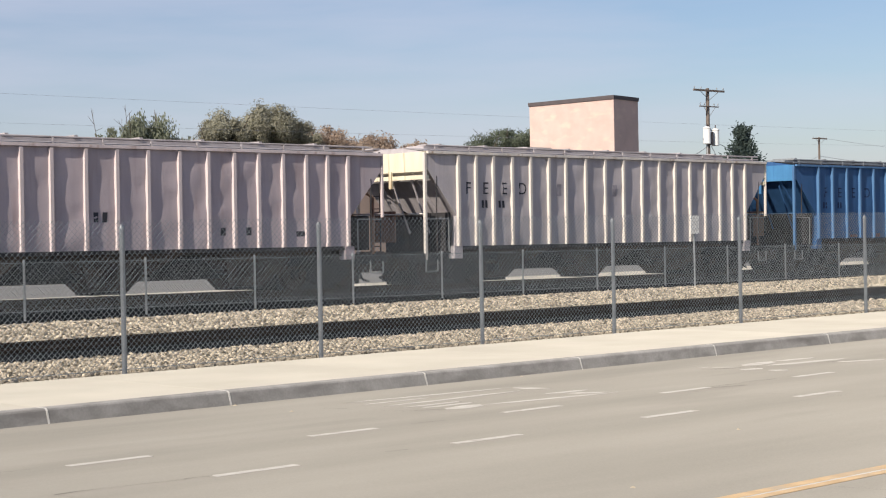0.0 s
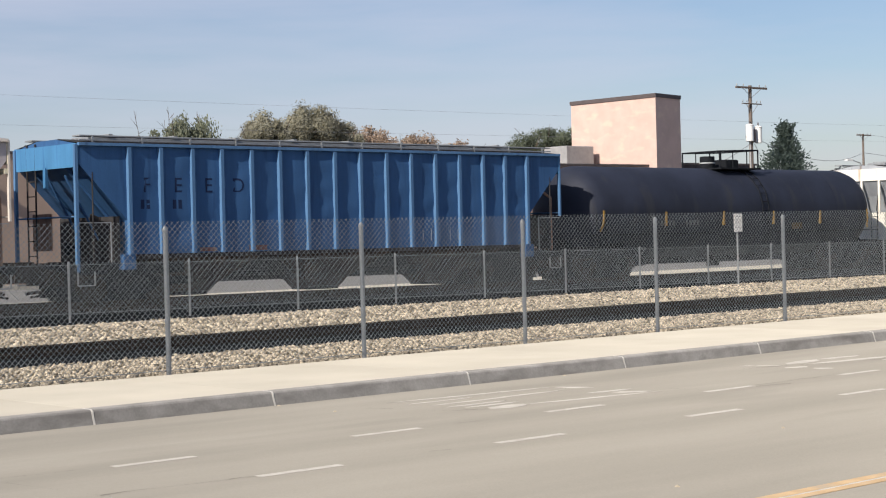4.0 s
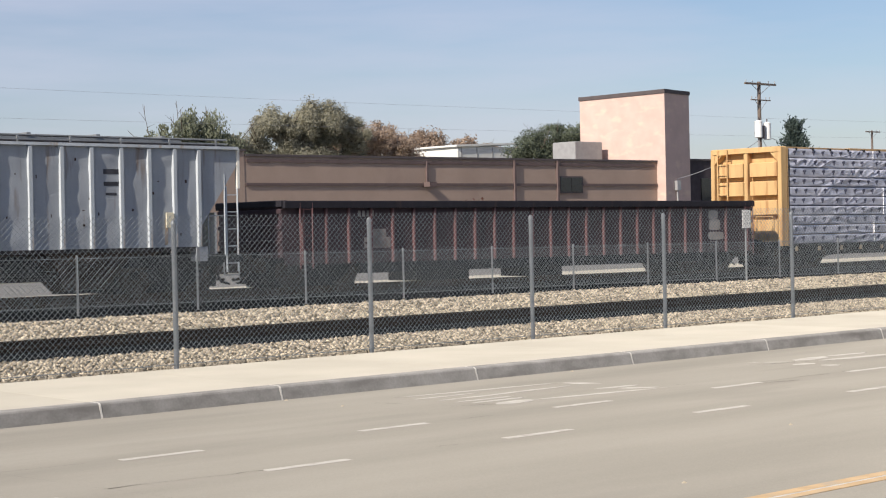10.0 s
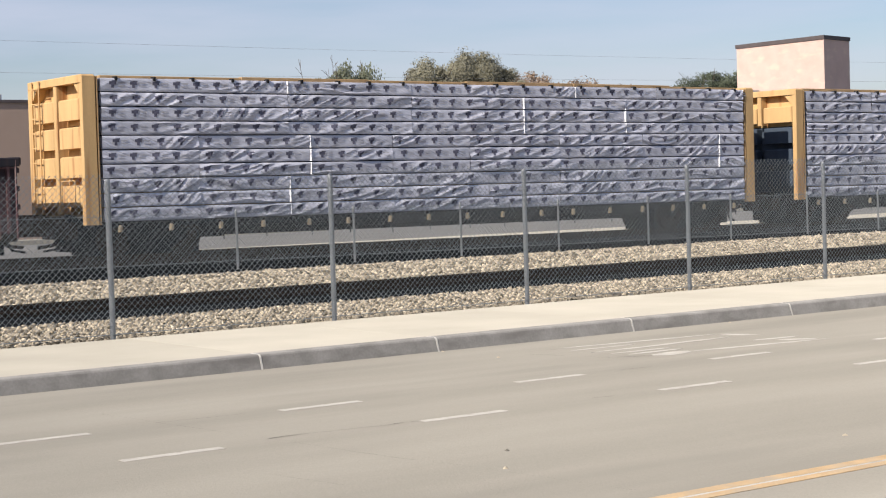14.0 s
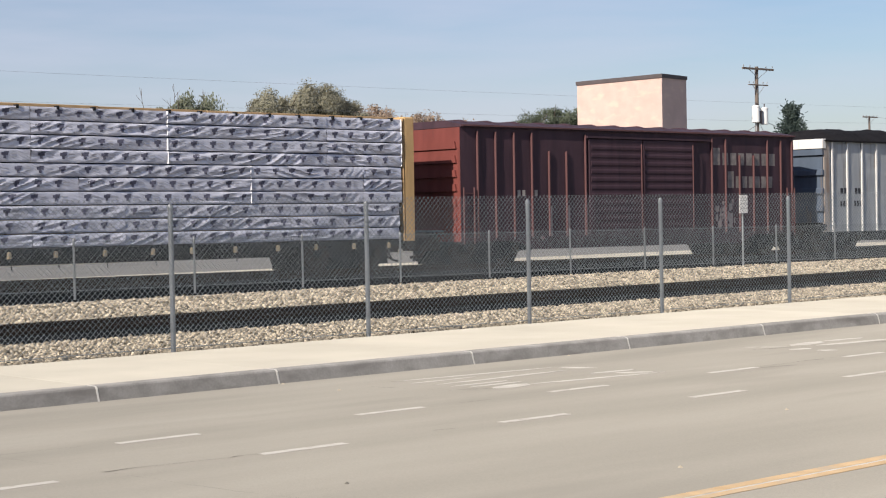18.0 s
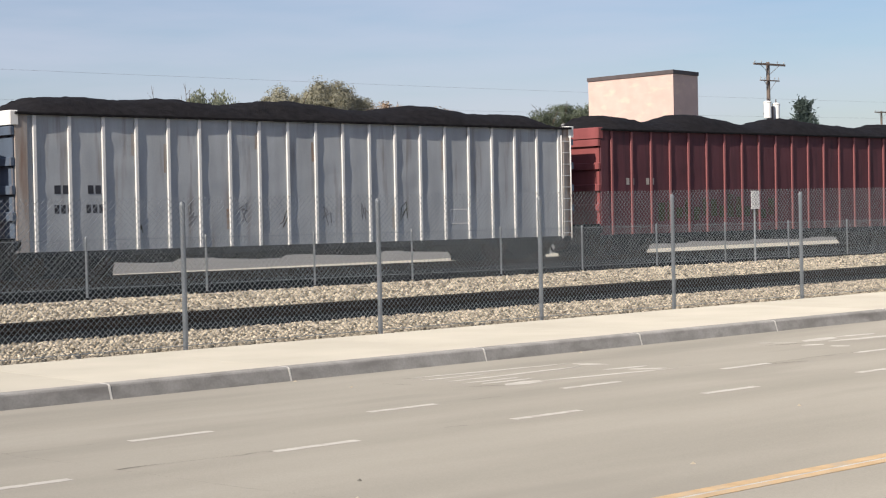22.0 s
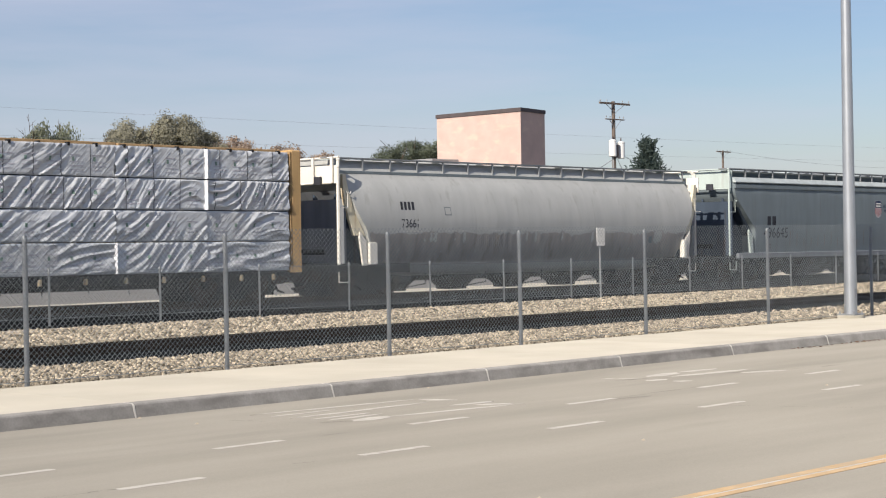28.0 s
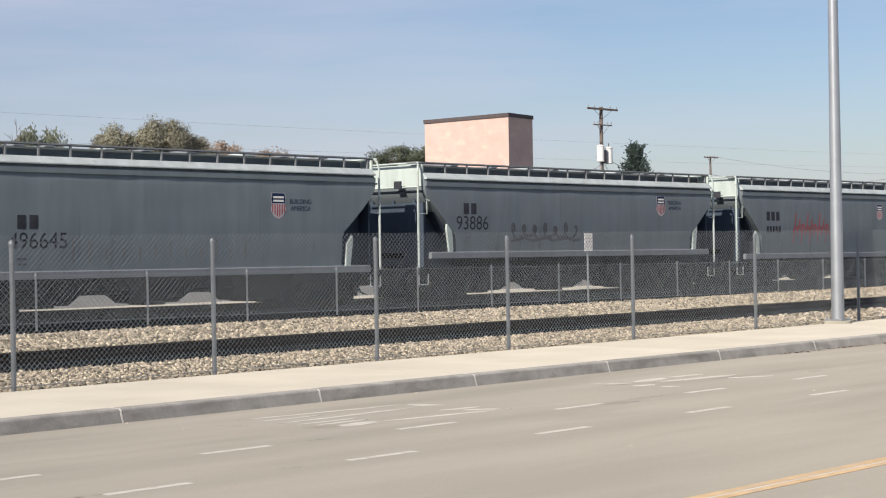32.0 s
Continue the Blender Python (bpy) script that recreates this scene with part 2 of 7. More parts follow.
            self.f += [(o + i, o + i + 1, o + n - 2 - i, o + n - 1 - i) for i in range(n // 2 - 1)]
        return self

    def loft(self, rings, closed=True, caps=True):
        n = len(rings[0])
        k = len(self.v)
        self.v += [tuple(p) for r in rings for p in r]
        m = n if closed else n - 1
        for j in range(len(rings) - 1):
            self.f += [(k + j * n + i, k + j * n + (i + 1) % n, k + (j + 1) * n + (i + 1) % n, k + (j + 1) * n + i) for i in range(m)]
        if caps and closed:
            self.f += [tuple(k + i for i in range(n - 1, -1, -1)), tuple(k + (len(rings) - 1) * n + i for i in range(n))]
        return self


def mesh_of(name, g, mat, smooth=False, angle=None):
    me = bpy.data.meshes.new(name)
    me.from_pydata(g.v, [], g.f)
    me.materials.append(mat)
    bm = bmesh.new()
    bm.from_mesh(me)
    bmesh.ops.recalc_face_normals(bm, faces=bm.faces)
    bm.to_mesh(me)
    bm.free()
    if smooth:
        me.polygons.foreach_set("use_smooth", [True] * len(me.polygons))
        me.set_sharp_from_angle(angle=radians(angle or 40))
    return me


def part(name, g, mat, parent, label="", at=None, smooth=False):
    """One mesh object under a thing or a part. g: Geo or a ready mesh."""
    ob = new(name, g if isinstance(g, bpy.types.Mesh) else mesh_of(name, g, mat, smooth))
    ob.parent = parent
    if at is not None:
        ob.matrix_basis = at if isinstance(at, Matrix) else Matrix.Translation(at)
    return tagged(ob, label)


def thing(name, label, category, at=(0, 0, 0), group="", kind="", g=None, mat=None, smooth=False):
    """A top-level thing: an Empty at its base, or one mesh."""
    ob = new(name, mesh_of(name, g, mat, smooth) if g else None)
    ob.matrix_basis = at if isinstance(at, Matrix) else Matrix.Translation(at)
    return tagged(ob, label, category, group, kind)


def big_mesh(name, verts, faces, mat):
    """A mesh from numpy arrays of vertices (n, 3) and triangles or quads (m, k)."""
    me = bpy.data.meshes.new(name)
    m, k = faces.shape
    me.vertices.add(len(verts))
    me.vertices.foreach_set("co", verts.astype(np.float32).ravel())
    me.loops.add(m * k)
    me.loops.foreach_set("vertex_index", faces.astype(np.int32).ravel())
    me.polygons.add(m)
    me.polygons.foreach_set("loop_start", np.arange(0, m * k, k, dtype=np.int32))
    me.update(calc_edges=True)
    me.materials.append(mat)
    return me


SKIN = {}


def words(name, text, size, mat, parent, at, label="", squeeze=1.0):
    """Lettering with the built-in font, lying in the plane y = 0 of its pose, facing -y."""
    cu = bpy.data.curves.new(name, "FONT")
    cu.body, cu.size, cu.align_x, cu.extrude, cu.space_character = text, size, "CENTER", 0.002, 1.0
    tmp = bpy.data.objects.new(name, cu)
    scene.collection.objects.link(tmp)
    me = bpy.data.meshes.new_from_object(tmp.evaluated_get(bpy.context.evaluated_depsgraph_get()))
    bpy.data.objects.remove(tmp)
    me.transform(Matrix.Rotation(radians(90), 4, "X") @ Matrix.Diagonal((squeeze, 1, 0.1, 1)))
    if parent in SKIN:
        for v in me.vertices:
            v.co.y += SKIN[parent](v.co.x + at[0], v.co.z + at[2]) - at[1] - 0.003
    me.materials.clear()
    me.materials.append(mat)
    return part(name, me, mat, parent, label, at)

# ---- ground, road, pavement ----
g = Geo()
g.add([(-1500, -600, -0.22), (1500, -600, -0.22), (1500, 2500, -0.22), (-1500, 2500, -0.22)], [(0, 1, 2, 3)])
thing("ground", "dry bare earth reaching to the horizon", "ground", kind="structure", g=g, mat=M["earth"])
road = thing("road", "sunlit pale concrete street with worn lane markings", "road", kind="structure", g=Geo().box(-120, 260, -30, 14.87, -0.21, -0.15), mat=M["road"])

random.seed(4)
for row_y, first, pitch in ((11.91, 7.035, 2.465), (10.5, 7.444, 2.5)):
    for i in range(-4, 18):
        x = first + i * pitch
        part("lane_dash", Geo().slab(x, x + 0.80 + random.uniform(-0.03, 0.03), row_y - 0.05, row_y + 0.05, -0.15, -0.148, 0.0005), M["white_paint"], road, "worn white lane dash")
for y0, y1 in ((6.865, 6.975), (6.74, 6.83)):
    part("centre_line", Geo().box(-60, 160, y0, y1, -0.15, -0.146), M["yellow_paint"], road, "faded yellow centre line")
part("centre_gap", Geo().box(-60, 160, 6.832, 6.863, -0.15, -0.1465), M["faded_paint"], road, "pale scrubbed strip between the centre lines")


def crack(pts, w=0.012):
    g = Geo()
    for (ax, ay), (bx, by) in zip(pts, pts[1:]):
        n = max(2, int(math.hypot(bx - ax, by - ay) / 0.25))
        prev = None
        for i in range(n + 1):
            f = i / n
            wob = 0.035 * noise.noise((ax + f * 9, ay * 3, f * 7 + bx))
            ww = w * max(0.0, 0.42 + 1.5 * noise.noise((f * 9 + ax * 3, by * 2, 2.0)))
            p = (ax + (bx - ax) * f, ay + (by - ay) * f + wob)
            if prev:
                (qx, qy), qw = prev
                g.add([(qx, qy - qw, -0.1465), (p[0], p[1] - ww, -0.1465), (p[0], p[1] + ww, -0.1465), (qx, qy + qw, -0.1465)], [(0, 1, 2, 3)])
            prev = (p, ww)
    part("crack", g, M["crack"], road, "dark hairline crack")


crack([(5.73, 14.45), (5.81, 13.46), (5.9, 12.88), (5.96, 12.42), (6.02, 11.75), (6.16, 10.64)], 0.014)
crack([(6.17, 10.51), (6.21, 10.24), (6.27, 9.56), (6.31, 9.22), (6.43, 8.65), (6.6, 7.2)], 0.016)
crack([(5.97, 12.03), (6.73, 11.97)], 0.006)
crack([(6.16, 10.62), (6.56, 10.61), (7.21, 10.54), (7.45, 10.54)], 0.007)
crack([(4.26, 11.89), (4.55, 11.92)], 0.007)
crack([(5.33, 9.63), (5.39, 9.24), (5.5, 8.6)], 0.012)
crack([(11.15, 13.75), (11.25, 13.41), (11.34, 13.1), (11.43, 12.8), (11.83, 12.6)], 0.022)
crack([(9.2, 10.55), (9.41, 10.50)], 0.008)
crack([(10.7, 11.9), (11.12, 11.87)], 0.012)
crack([(15.0, 11.88), (15.7, 11.72)], 0.009)
crack([(9.91, 6.65), (9.99, 6.31)], 0.014)
crack([(14.5, 12.5), (15.0, 11.0), (15.8, 9.0)], 0.010)
crack([(15.3, 11.93), (17.0, 11.95)], 0.012)
crack([(16.5, 13.6), (20.5, 12.4), (24.0, 12.2)], 0.012)
random.seed(12)
for px, py in ((10.74, 13.75), (6.55, 8.35), (7.0, 8.9), (12.2, 9.2), (18.0, 10.8), (9.0, 7.7), (15.1, 14.7), (10.75, 14.74)):
    v_, f_ = [(-0.02, -0.015, 0), (0.02, -0.01, 0), (0.018, 0.014, 0), (-0.014, 0.018, 0), (0.0, 0.0, 0.016)], [(0, 1, 4), (1, 2, 4), (2, 3, 4), (3, 0, 4), (3, 2, 1, 0)]
    thing("pebble", "small loose pebble lying on the street", "stone", pose(px, py, -0.15, 0, 0, random.uniform(0, 360)), group="pebbles on the street", g=Geo().add(v_, f_), mat=M["stone"] if px != 7.0 else M["crack"])

# Worn arrow-like markings, scrubbed to faint streaks
for ax, ay, bx, by, w in ((11.61, 13.97, 13.97, 13.77, 0.05), (11.62, 13.66, 12.58, 13.66, 0.045), (11.64, 13.34, 13.79, 13.41, 0.06), (11.68, 13.09, 12.54, 13.08, 0.05),
                          (11.75, 12.89, 12.53, 12.89, 0.05), (11.83, 12.59, 12.4, 12.68, 0.13), (12.3, 12.62, 14.27, 12.39, 0.055), (13.92, 13.72, 14.13, 13.29, 0.1),
                          (13.58, 12.9, 14.27, 12.85, 0.06), (13.78, 12.74, 14.19, 12.49, 0.08), (17.35, 13.74, 17.72, 13.32, 0.05), (17.89, 13.4, 18.7, 13.53, 0.14),
                          (18.71, 13.5, 19.57, 13.46, 0.08), (18.04, 13.15, 19.72, 13.02, 0.1), (17.37, 13.05, 17.73, 12.97, 0.08), (17.49, 12.71, 17.69, 12.55, 0.1),
                          (19.07, 12.76, 19.82, 12.48, 0.1)):
    dx, dy = bx - ax, by - ay
    k = w / math.hypot(dx, dy)
    lane = [(ax, ay), (ax + dx * 0.3 + dy * k, ay + dy * 0.3 - dx * k), (bx - dx * 0.2 + dy * k, by - dy * 0.2 - dx * k), (bx, by), (bx - dx * 0.3 - dy * k * 0.7, by - dy * 0.3 + dx * k * 0.7), (ax + dx * 0.15 - dy * k * 0.7, ay + dy * 0.15 + dx * k * 0.7)]
    part("worn_marking", Geo().prism(lane, -0.15, -0.1475, "z"), M["faded_paint"], road, "scrubbed white road marking")

JOINTS = [5.38 - 2.8 * k for k in range(9, 0, -1)] + [5.38, 8.55, 10.75, 13.61, 16.35, 19.17] + [19.17 + 2.8 * k for k in range(1, 31)]
kerb = thing("kerb", "grey concrete kerb with pale sealed joints", "kerb", kind="structure")
pavement = thing("pavement", "cream concrete sidewalk beside the street", "pavement", kind="structure")
part("bed", Geo().box(-21, 105, 14.92, 17.9, -0.21, -0.02), M["earth"], pavement)
for a, b in zip(JOINTS, JOINTS[1:]):
    part("kerb_stone", Geo().prism([(14.79, -0.21), (15.04, -0.21), (15.04, 0.0), (14.885, 0.0), (14.865, -0.006), (14.85, -0.022)], a + 0.008, b - 0.008, "x"), M["kerb"], kerb)
    part("joint", Geo().prism([(14.792, -0.21), (15.03, -0.21), (15.03, 0.001), (14.89, 0.001), (14.868, -0.004), (14.844, -0.022)], a - 0.011, a + 0.011, "x"), M["caulk"], kerb)
    part("paving_slab", Geo().slab(a + 0.003, b - 0.003, 15.045, 17.86, -0.12, 0.0, 0.004), M["walk"], pavement)

ballast = thing("ballast", "tan crushed-stone ballast bed", "gravel", kind="structure", g=Geo().prism([(17.87, -0.21), (60.0, -0.21), (60.0, -0.17), (39.6, -0.165), (38.6, 0.02), (33.5, 0.02), (32.5, -0.12), (27.0, -0.10), (26.3, -0.10), (22.6, -0.10), (21.8, -0.10), (17.87, -0.06)], -290, 360, "x"), mat=M["ballast"])
bed = thing("track_bed", "track bed near black with oil and shade in its colour", "track bed", kind="structure")
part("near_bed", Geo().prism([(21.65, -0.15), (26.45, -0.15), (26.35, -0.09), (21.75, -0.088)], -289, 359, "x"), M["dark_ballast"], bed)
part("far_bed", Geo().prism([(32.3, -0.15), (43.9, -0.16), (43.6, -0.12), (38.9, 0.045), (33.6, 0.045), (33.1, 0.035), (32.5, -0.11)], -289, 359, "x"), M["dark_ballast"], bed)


def track(y_mid, z_top, grade, x0, x1, label):
    t = thing("railway_track", label, "railway track", (0, y_mid, 0))
    prof = [(-0.075, 0), (0.075, 0), (0.075, 0.012), (0.012, 0.03), (0.012, 0.125), (0.036, 0.14), (0.036, 0.172), (-0.036, 0.172), (-0.036, 0.14), (-0.012, 0.125), (-0.012, 0.03), (-0.075, 0.012)]
    for s in (-0.7525, 0.7525):
        gg = Geo()
        gg.loft([[(x, s + a, z_top - 0.172 + b - grade * (min(max(x, 0), 75) - 22)) for a, b in prof] for x in (x0, 0, 75, x1)])
        part("rail", gg, M["rail"], t, "rust-brown steel rail")
    me = mesh_of("tie", Geo().slab(-0.115, 0.115, -1.3, 1.3, -0.18, 0, 0.012), M["tie"])
    x = x0 if x0 > -8 else -8
    k = 0
    while x < 110 and k < 220:
        part("tie", me, None, t, at=(x, 0, z_top - 0.172 - grade * (min(max(x, 0), 75) - 22)))
        x += 0.53
        k += 1
    return t


track(24.3, 0.005, 0.0, -288, 358, "empty rail track on dark ties")
track(36.75, 0.23, 0.005, -288, 358, "freight rail track under the train")


part("gravel_fines", Geo().prism([(21.0, -0.11), (21.72, -0.11), (21.7, -0.078), (21.3, -0.08)], -100, 120, "x"), M["fines"], ballast, "pale dusty strip of fine gravel")
part("gravel_fines", Geo().prism([(31.7, -0.14), (32.5, -0.14), (32.45, -0.095), (32.0, -0.098)], -100, 120, "x"), M["fines"], ballast, "pale dusty strip of fine gravel")
# fallen leaves and grit drifted against the kerb
rng = np.random.default_rng(5)
n_l = 260
lx, ly = rng.uniform(23.5, 34, n_l), 14.75 - rng.exponential(0.06, n_l)
lc = np.stack([lx, ly, np.full(n_l, -0.138)], 1)
lu, lw = rng.normal(size=(n_l, 3)) * 0.022, rng.normal(size=(n_l, 3)) * 0.014
lu[:, 2] *= 0.3
lw[:, 2] *= 0.3
litter = thing("leaf_litter", "dry brown leaves drifted against the kerb", "leaves", kind="stuff")
part("leaves", big_mesh("leaves", np.stack([lc - lu, lc + lw, lc + lu, lc - lw], 1).reshape(-1, 3), np.arange(n_l * 4).reshape(-1, 4), M["litter"]), None, litter)

# ---- loose stones of the ballast ----
def stones(count, x0, x1, y0, y1, z, size, seed, name):
    rng = np.random.default_rng(seed)
    phi = (1 + 5 ** 0.5) / 2
    ico = np.array([(-1, phi, 0), (1, phi, 0), (-1, -phi, 0), (1, -phi, 0), (0, -1, phi), (0, 1, phi), (0, -1, -phi), (0, 1, -phi), (phi, 0, -1), (phi, 0, 1), (-phi, 0, -1), (-phi, 0, 1)]) / 1.9
    tri = np.array([(0, 11, 5), (0, 5, 1), (0, 1, 7), (0, 7, 10), (0, 10, 11), (1, 5, 9), (5, 11, 4), (11, 10, 2), (10, 7, 6), (7, 1, 8), (3, 9, 4), (3, 4, 2), (3, 2, 6), (3, 6, 8), (3, 8, 9), (4, 9, 5), (2, 4, 11), (6, 2, 10), (8, 6, 7), (9, 8, 1)])
    v = ico[None] * rng.uniform(0.55, 1.3, (count, 12, 1))
    v = v * (size * rng.uniform(0.5, 1.25, (count, 1, 1))) * rng.uniform(0.6, 1.3, (count, 1, 3)) * np.array((1, 1, 0.72))
    a = rng.uniform(0, 6.28, count)
    tilt = rng.normal(0, 0.5, count)
    x, y, zz = v[..., 0].copy(), v[..., 1].copy(), v[..., 2].copy()
    y, zz = y * np.cos(tilt)[:, None] - zz * np.sin(tilt)[:, None], y * np.sin(tilt)[:, None] + zz * np.cos(tilt)[:, None]
    x, y = x * np.cos(a)[:, None] - y * np.sin(a)[:, None], x * np.sin(a)[:, None] + y * np.cos(a)[:, None]
    px, py = rng.uniform(x0, x1, count), rng.uniform(y0, y1, count)
    pz = np.interp(py, [17.87, 21.8, 22.6, 26.3, 27.0, 31.9], [-0.06, -0.10, -0.11, -0.11, -0.10, -0.12]) + z + rng.uniform(-0.01, 0.035, count)
    v = np.stack([x + px[:, None], y + py[:, None], zz + pz[:, None]], -1)
    f = tri[None] + (np.arange(count) * 12)[:, None, None]
    return v.reshape(-1, 3), f.reshape(-1, 3)


v, f = stones(50000, 4, 33, 17.9, 21.72, 0, 0.029, 11, "near")
part("near_stones", big_mesh("stones", v, f, M["stone"]), None, ballast, "heap of tan crushed stones")["kind"] = "stuff"
v, f = stones(7000, 33, 62, 17.9, 21.72, 0, 0.06, 12, "near")
part("near_stones", big_mesh("stones", v, f, M["stone"]), None, ballast, "heap of tan crushed stones")["kind"] = "stuff"
v, f = stones(40000, 7, 62, 26.4, 32.45, 0, 0.041, 13, "middle")
part("middle_stones", big_mesh("stones", v, f, M["stone"]), None, ballast, "heap of tan crushed stones")["kind"] = "stuff"
v, f = stones(300, 9.5, 22, 17.92, 18.5, 0.012, 0.046, 14, "single")
for i in range(300):
    vv = v[i * 12:i * 12 + 12]
    c = vv.mean(0)
    part("stone", big_mesh("stone", vv - c, f[:20], M["stone"]), None, ballast, at=tuple(c))


# ---- fences ----
def chain_fence(label, y, posts, base, height, top_of, r_post, cell, wire_r, grade=0.0, rise=0.015):
    t = thing("chain_link_fence", label, "fence", (0, y, 0))
    x0, x1 = posts[0], posts[-1]
    zb = lambda x: base - grade * (x - 22)
    for x in posts:
        ob = part("post", Geo().tube((0, 0, -0.15), (0, 0, height), r_post, 10), M["galv"], t, at=(x, 0.035, zb(x)), smooth=True)
        part("post_cap", Geo().loft([[(r_post * k * math.cos(a), r_post * k * math.sin(a), z) for a in [i * 0.6283 for i in range(10)]] for k, z in ((1.12, -0.02), (1.12, 0.01), (0.7, 0.04), (0.1, 0.05))]), M["galv"], ob, at=(0, 0, height), smooth=True)
    g, run = Geo(), height + rise
    span = x1 - x0
    n = int(span / cell)
    for sgn in (1, -1):
        for i in range(-int(run / cell) - 1, n + int(run / cell) + 2):
            xa = x0 + i * cell
            xb = xa + sgn * run
            za, zc = 0.0, run
            lo, hi = min(xa, xb), max(xa, xb)
            if hi < x0 or lo > x1:
                continue
            ya = -0.004 * sgn
            g.tube((xa, ya, zb(xa) + za + 0.02), (xb, ya, zb(xb) + zc), wire_r, 4, cap=False)
    part("wire_mesh", g, M["wire"], t, "diamond-woven galvanised wire mesh")
    if top_of:
        part("tension_wire", Geo().pipe([(x, -0.012, zb(x) + height - 0.03) for x in posts], 0.005, 4), M["wire"], t)
    part("tension_wire", Geo().pipe([(x, -0.012, zb(x) + 0.05) for x in posts], 0.005, 4), M["wire"], t)
    return t


POSTS = [-12.7, -9.7, -6.7, -3.7, -0.6, 2.4, 5.4, 8.41, 11.43, 14.55, 17.63, 20.6, 23.94, 27.84, 31.75, 35.2, 38.7, 42.0, 45.5, 48.9, 52.3, 55.7, 59.1]
chain_fence("tall chain-link fence with slim galvanised posts beside the sidewalk", 17.92, POSTS, 0.0, 1.79, False, 0.032, 0.0765, 0.0025, rise=0.10)
POSTS_2 = [21.45 + 3.08 * k for k in range(-5, 19)]
chain_fence("low chain-link fence standing between the two tracks", 32.7, POSTS_2, 0.07, 1.13, True, 0.026, 0.078, 0.0023, 0.006)
for s in (41.12,):
    t = thing("sign_post", "small white notice on a galvanised post beside the track", "sign", (s, 32.55, -0.05))
    part("post", Geo().tube((0, 0, -0.1), (0, 0, 2.0), 0.03, 8), M["galv"], t)
    pn = part("panel", Geo().slab(-0.20, 0.20, -0.045, -0.03, 1.55, 2.10, 0.004), M["sign"], t, "white notice panel")
    gg = Geo()
    for z, w in ((2.02, 0.13), (1.93, 0.15), (1.84, 0.12), (1.68, 0.17)):
        gg.box(-w, w, -0.050, -0.046, z - 0.008, z + 0.008)
    part("print", gg, M["caulk"], pn, "faded grey print lines")

lamp = thing("street_lamp", "tall tapered galvanised street lamp pole on a concrete footing", "lamp post", (30.43, 17.68, 0))
part("footing", Geo().tube((0, 0, -0.1), (0, 0, 0.06), 0.27, 20), M["walk"], lamp, smooth=True)
part("base_plate", Geo().slab(-0.2, 0.2, -0.2, 0.2, 0.06, 0.09, 0.01), M["galv"], lamp)
part("pole", Geo().tube((0, 0, 0.09), (0, 0, 9.5), 0.13, 18, 0.085), M["pole"], lamp, smooth=True)
part("hand_hole", Geo().slab(-0.05, 0.05, -0.125, -0.1, 0.4, 0.6, 0.01), M["galv"], lamp)
part("arm", Geo().rod([(0, 0, 9.4), (-0.1, -0.8, 9.7), (-0.15, -2.0, 9.85)], 0.035, 8), M["pole"], lamp)
part("luminaire", Geo().slab(-0.3, 0.0, -2.7, -1.95, 9.78, 9.93, 0.04), M["grey_metal"], lamp)
for dx, dy in ((-0.16, -0.16), (0.16, -0.16), (0.16, 0.16), (-0.16, 0.16)):
    part("anchor_bolt", Geo().tube((dx, dy, 0.07), (dx, dy, 0.14), 0.018, 6), M["galv"], lamp)

# ---- the lot behind the tracks ----
thing("lot", "grey asphalt lot between the tracks and the buildings", "pavement", kind="structure", g=Geo().box(-60, 240, 41.1, 66.5, -0.21, -0.13), mat=M["far_pave"])
fk = thing("lot_kerb", "pale concrete gutter strip edging the lot", "kerb", kind="structure")
for i in range(44):
    part("gutter_slab", Geo().slab(-10 + i * 3, -7.02 + i * 3, 43.7, 47.3, -0.2, -0.11, 0.02), M["walk"], fk)
fk = thing("lot_kerb", "low pale concrete kerb along the wall planting", "kerb", kind="structure")
for i in range(44):
    part("kerb_stone", Geo().slab(0 + i * 3, 2.98 + i * 3, 62.0, 62.3, -0.2, 0.06, 0.02), M["walk"], fk)

# ---- buildings ----
shop = thing("warehouse", "long tan stucco warehouse with a dark-capped parapet", "building", (0, 70, -0.2))
part("tall_wall", Geo().box(-30, 48.8, 0, 30, 0, 6.0), M["stucco"], shop)
part("low_wall", Geo().box(48.8, 79.85, 0.02, 30, 0, 5.75), M["stucco"], shop)
part("tall_coping", Geo().box(-30.1, 48.85, -0.08, 30.1, 6.0, 6.12), M["coping"], shop, "dark metal parapet cap")
part("low_coping", Geo().box(48.85, 79.85, -0.06, 30.1, 5.75, 5.87), M["coping"], shop, "dark metal parapet cap")
part("band", Geo().box(48.85, 79.8, -0.05, 0.02, 4.28, 4.42), M["stucco_band"], shop, "brown belt course")
gg = Geo()
for i in range(42):
    x = 48.9 + i * 0.73
    gg.box(x, x + 0.74, -0.035, 0.02, 5.46 + 0.06 * noise.noise((x, 0, 0)), 5.62 + 0.06 * noise.noise((x, 3, 0)))
part("upper_band", gg, M["stucco_band"], shop, "wavy dark upper belt")
w = part("window", Geo().box(71.1, 73.1, -0.07, 0.02, 3.85, 4.85), M["coping"], shop, "dark window with metal frame")
part("pane", Geo().box(71.2, 72.08, -0.09, -0.06, 3.93, 4.77), M["glass"], w)
part("pane", Geo().box(72.12, 73.0, -0.09, -0.06, 3.93, 4.77), M["glass"], w)
for x, z in ((67.5, 5.75), (71.0, 5.75)):
    part("downspout", Geo().box(x - 0.07, x + 0.07, -0.12, 0.02, 0, z), M["stucco_band"], shop)
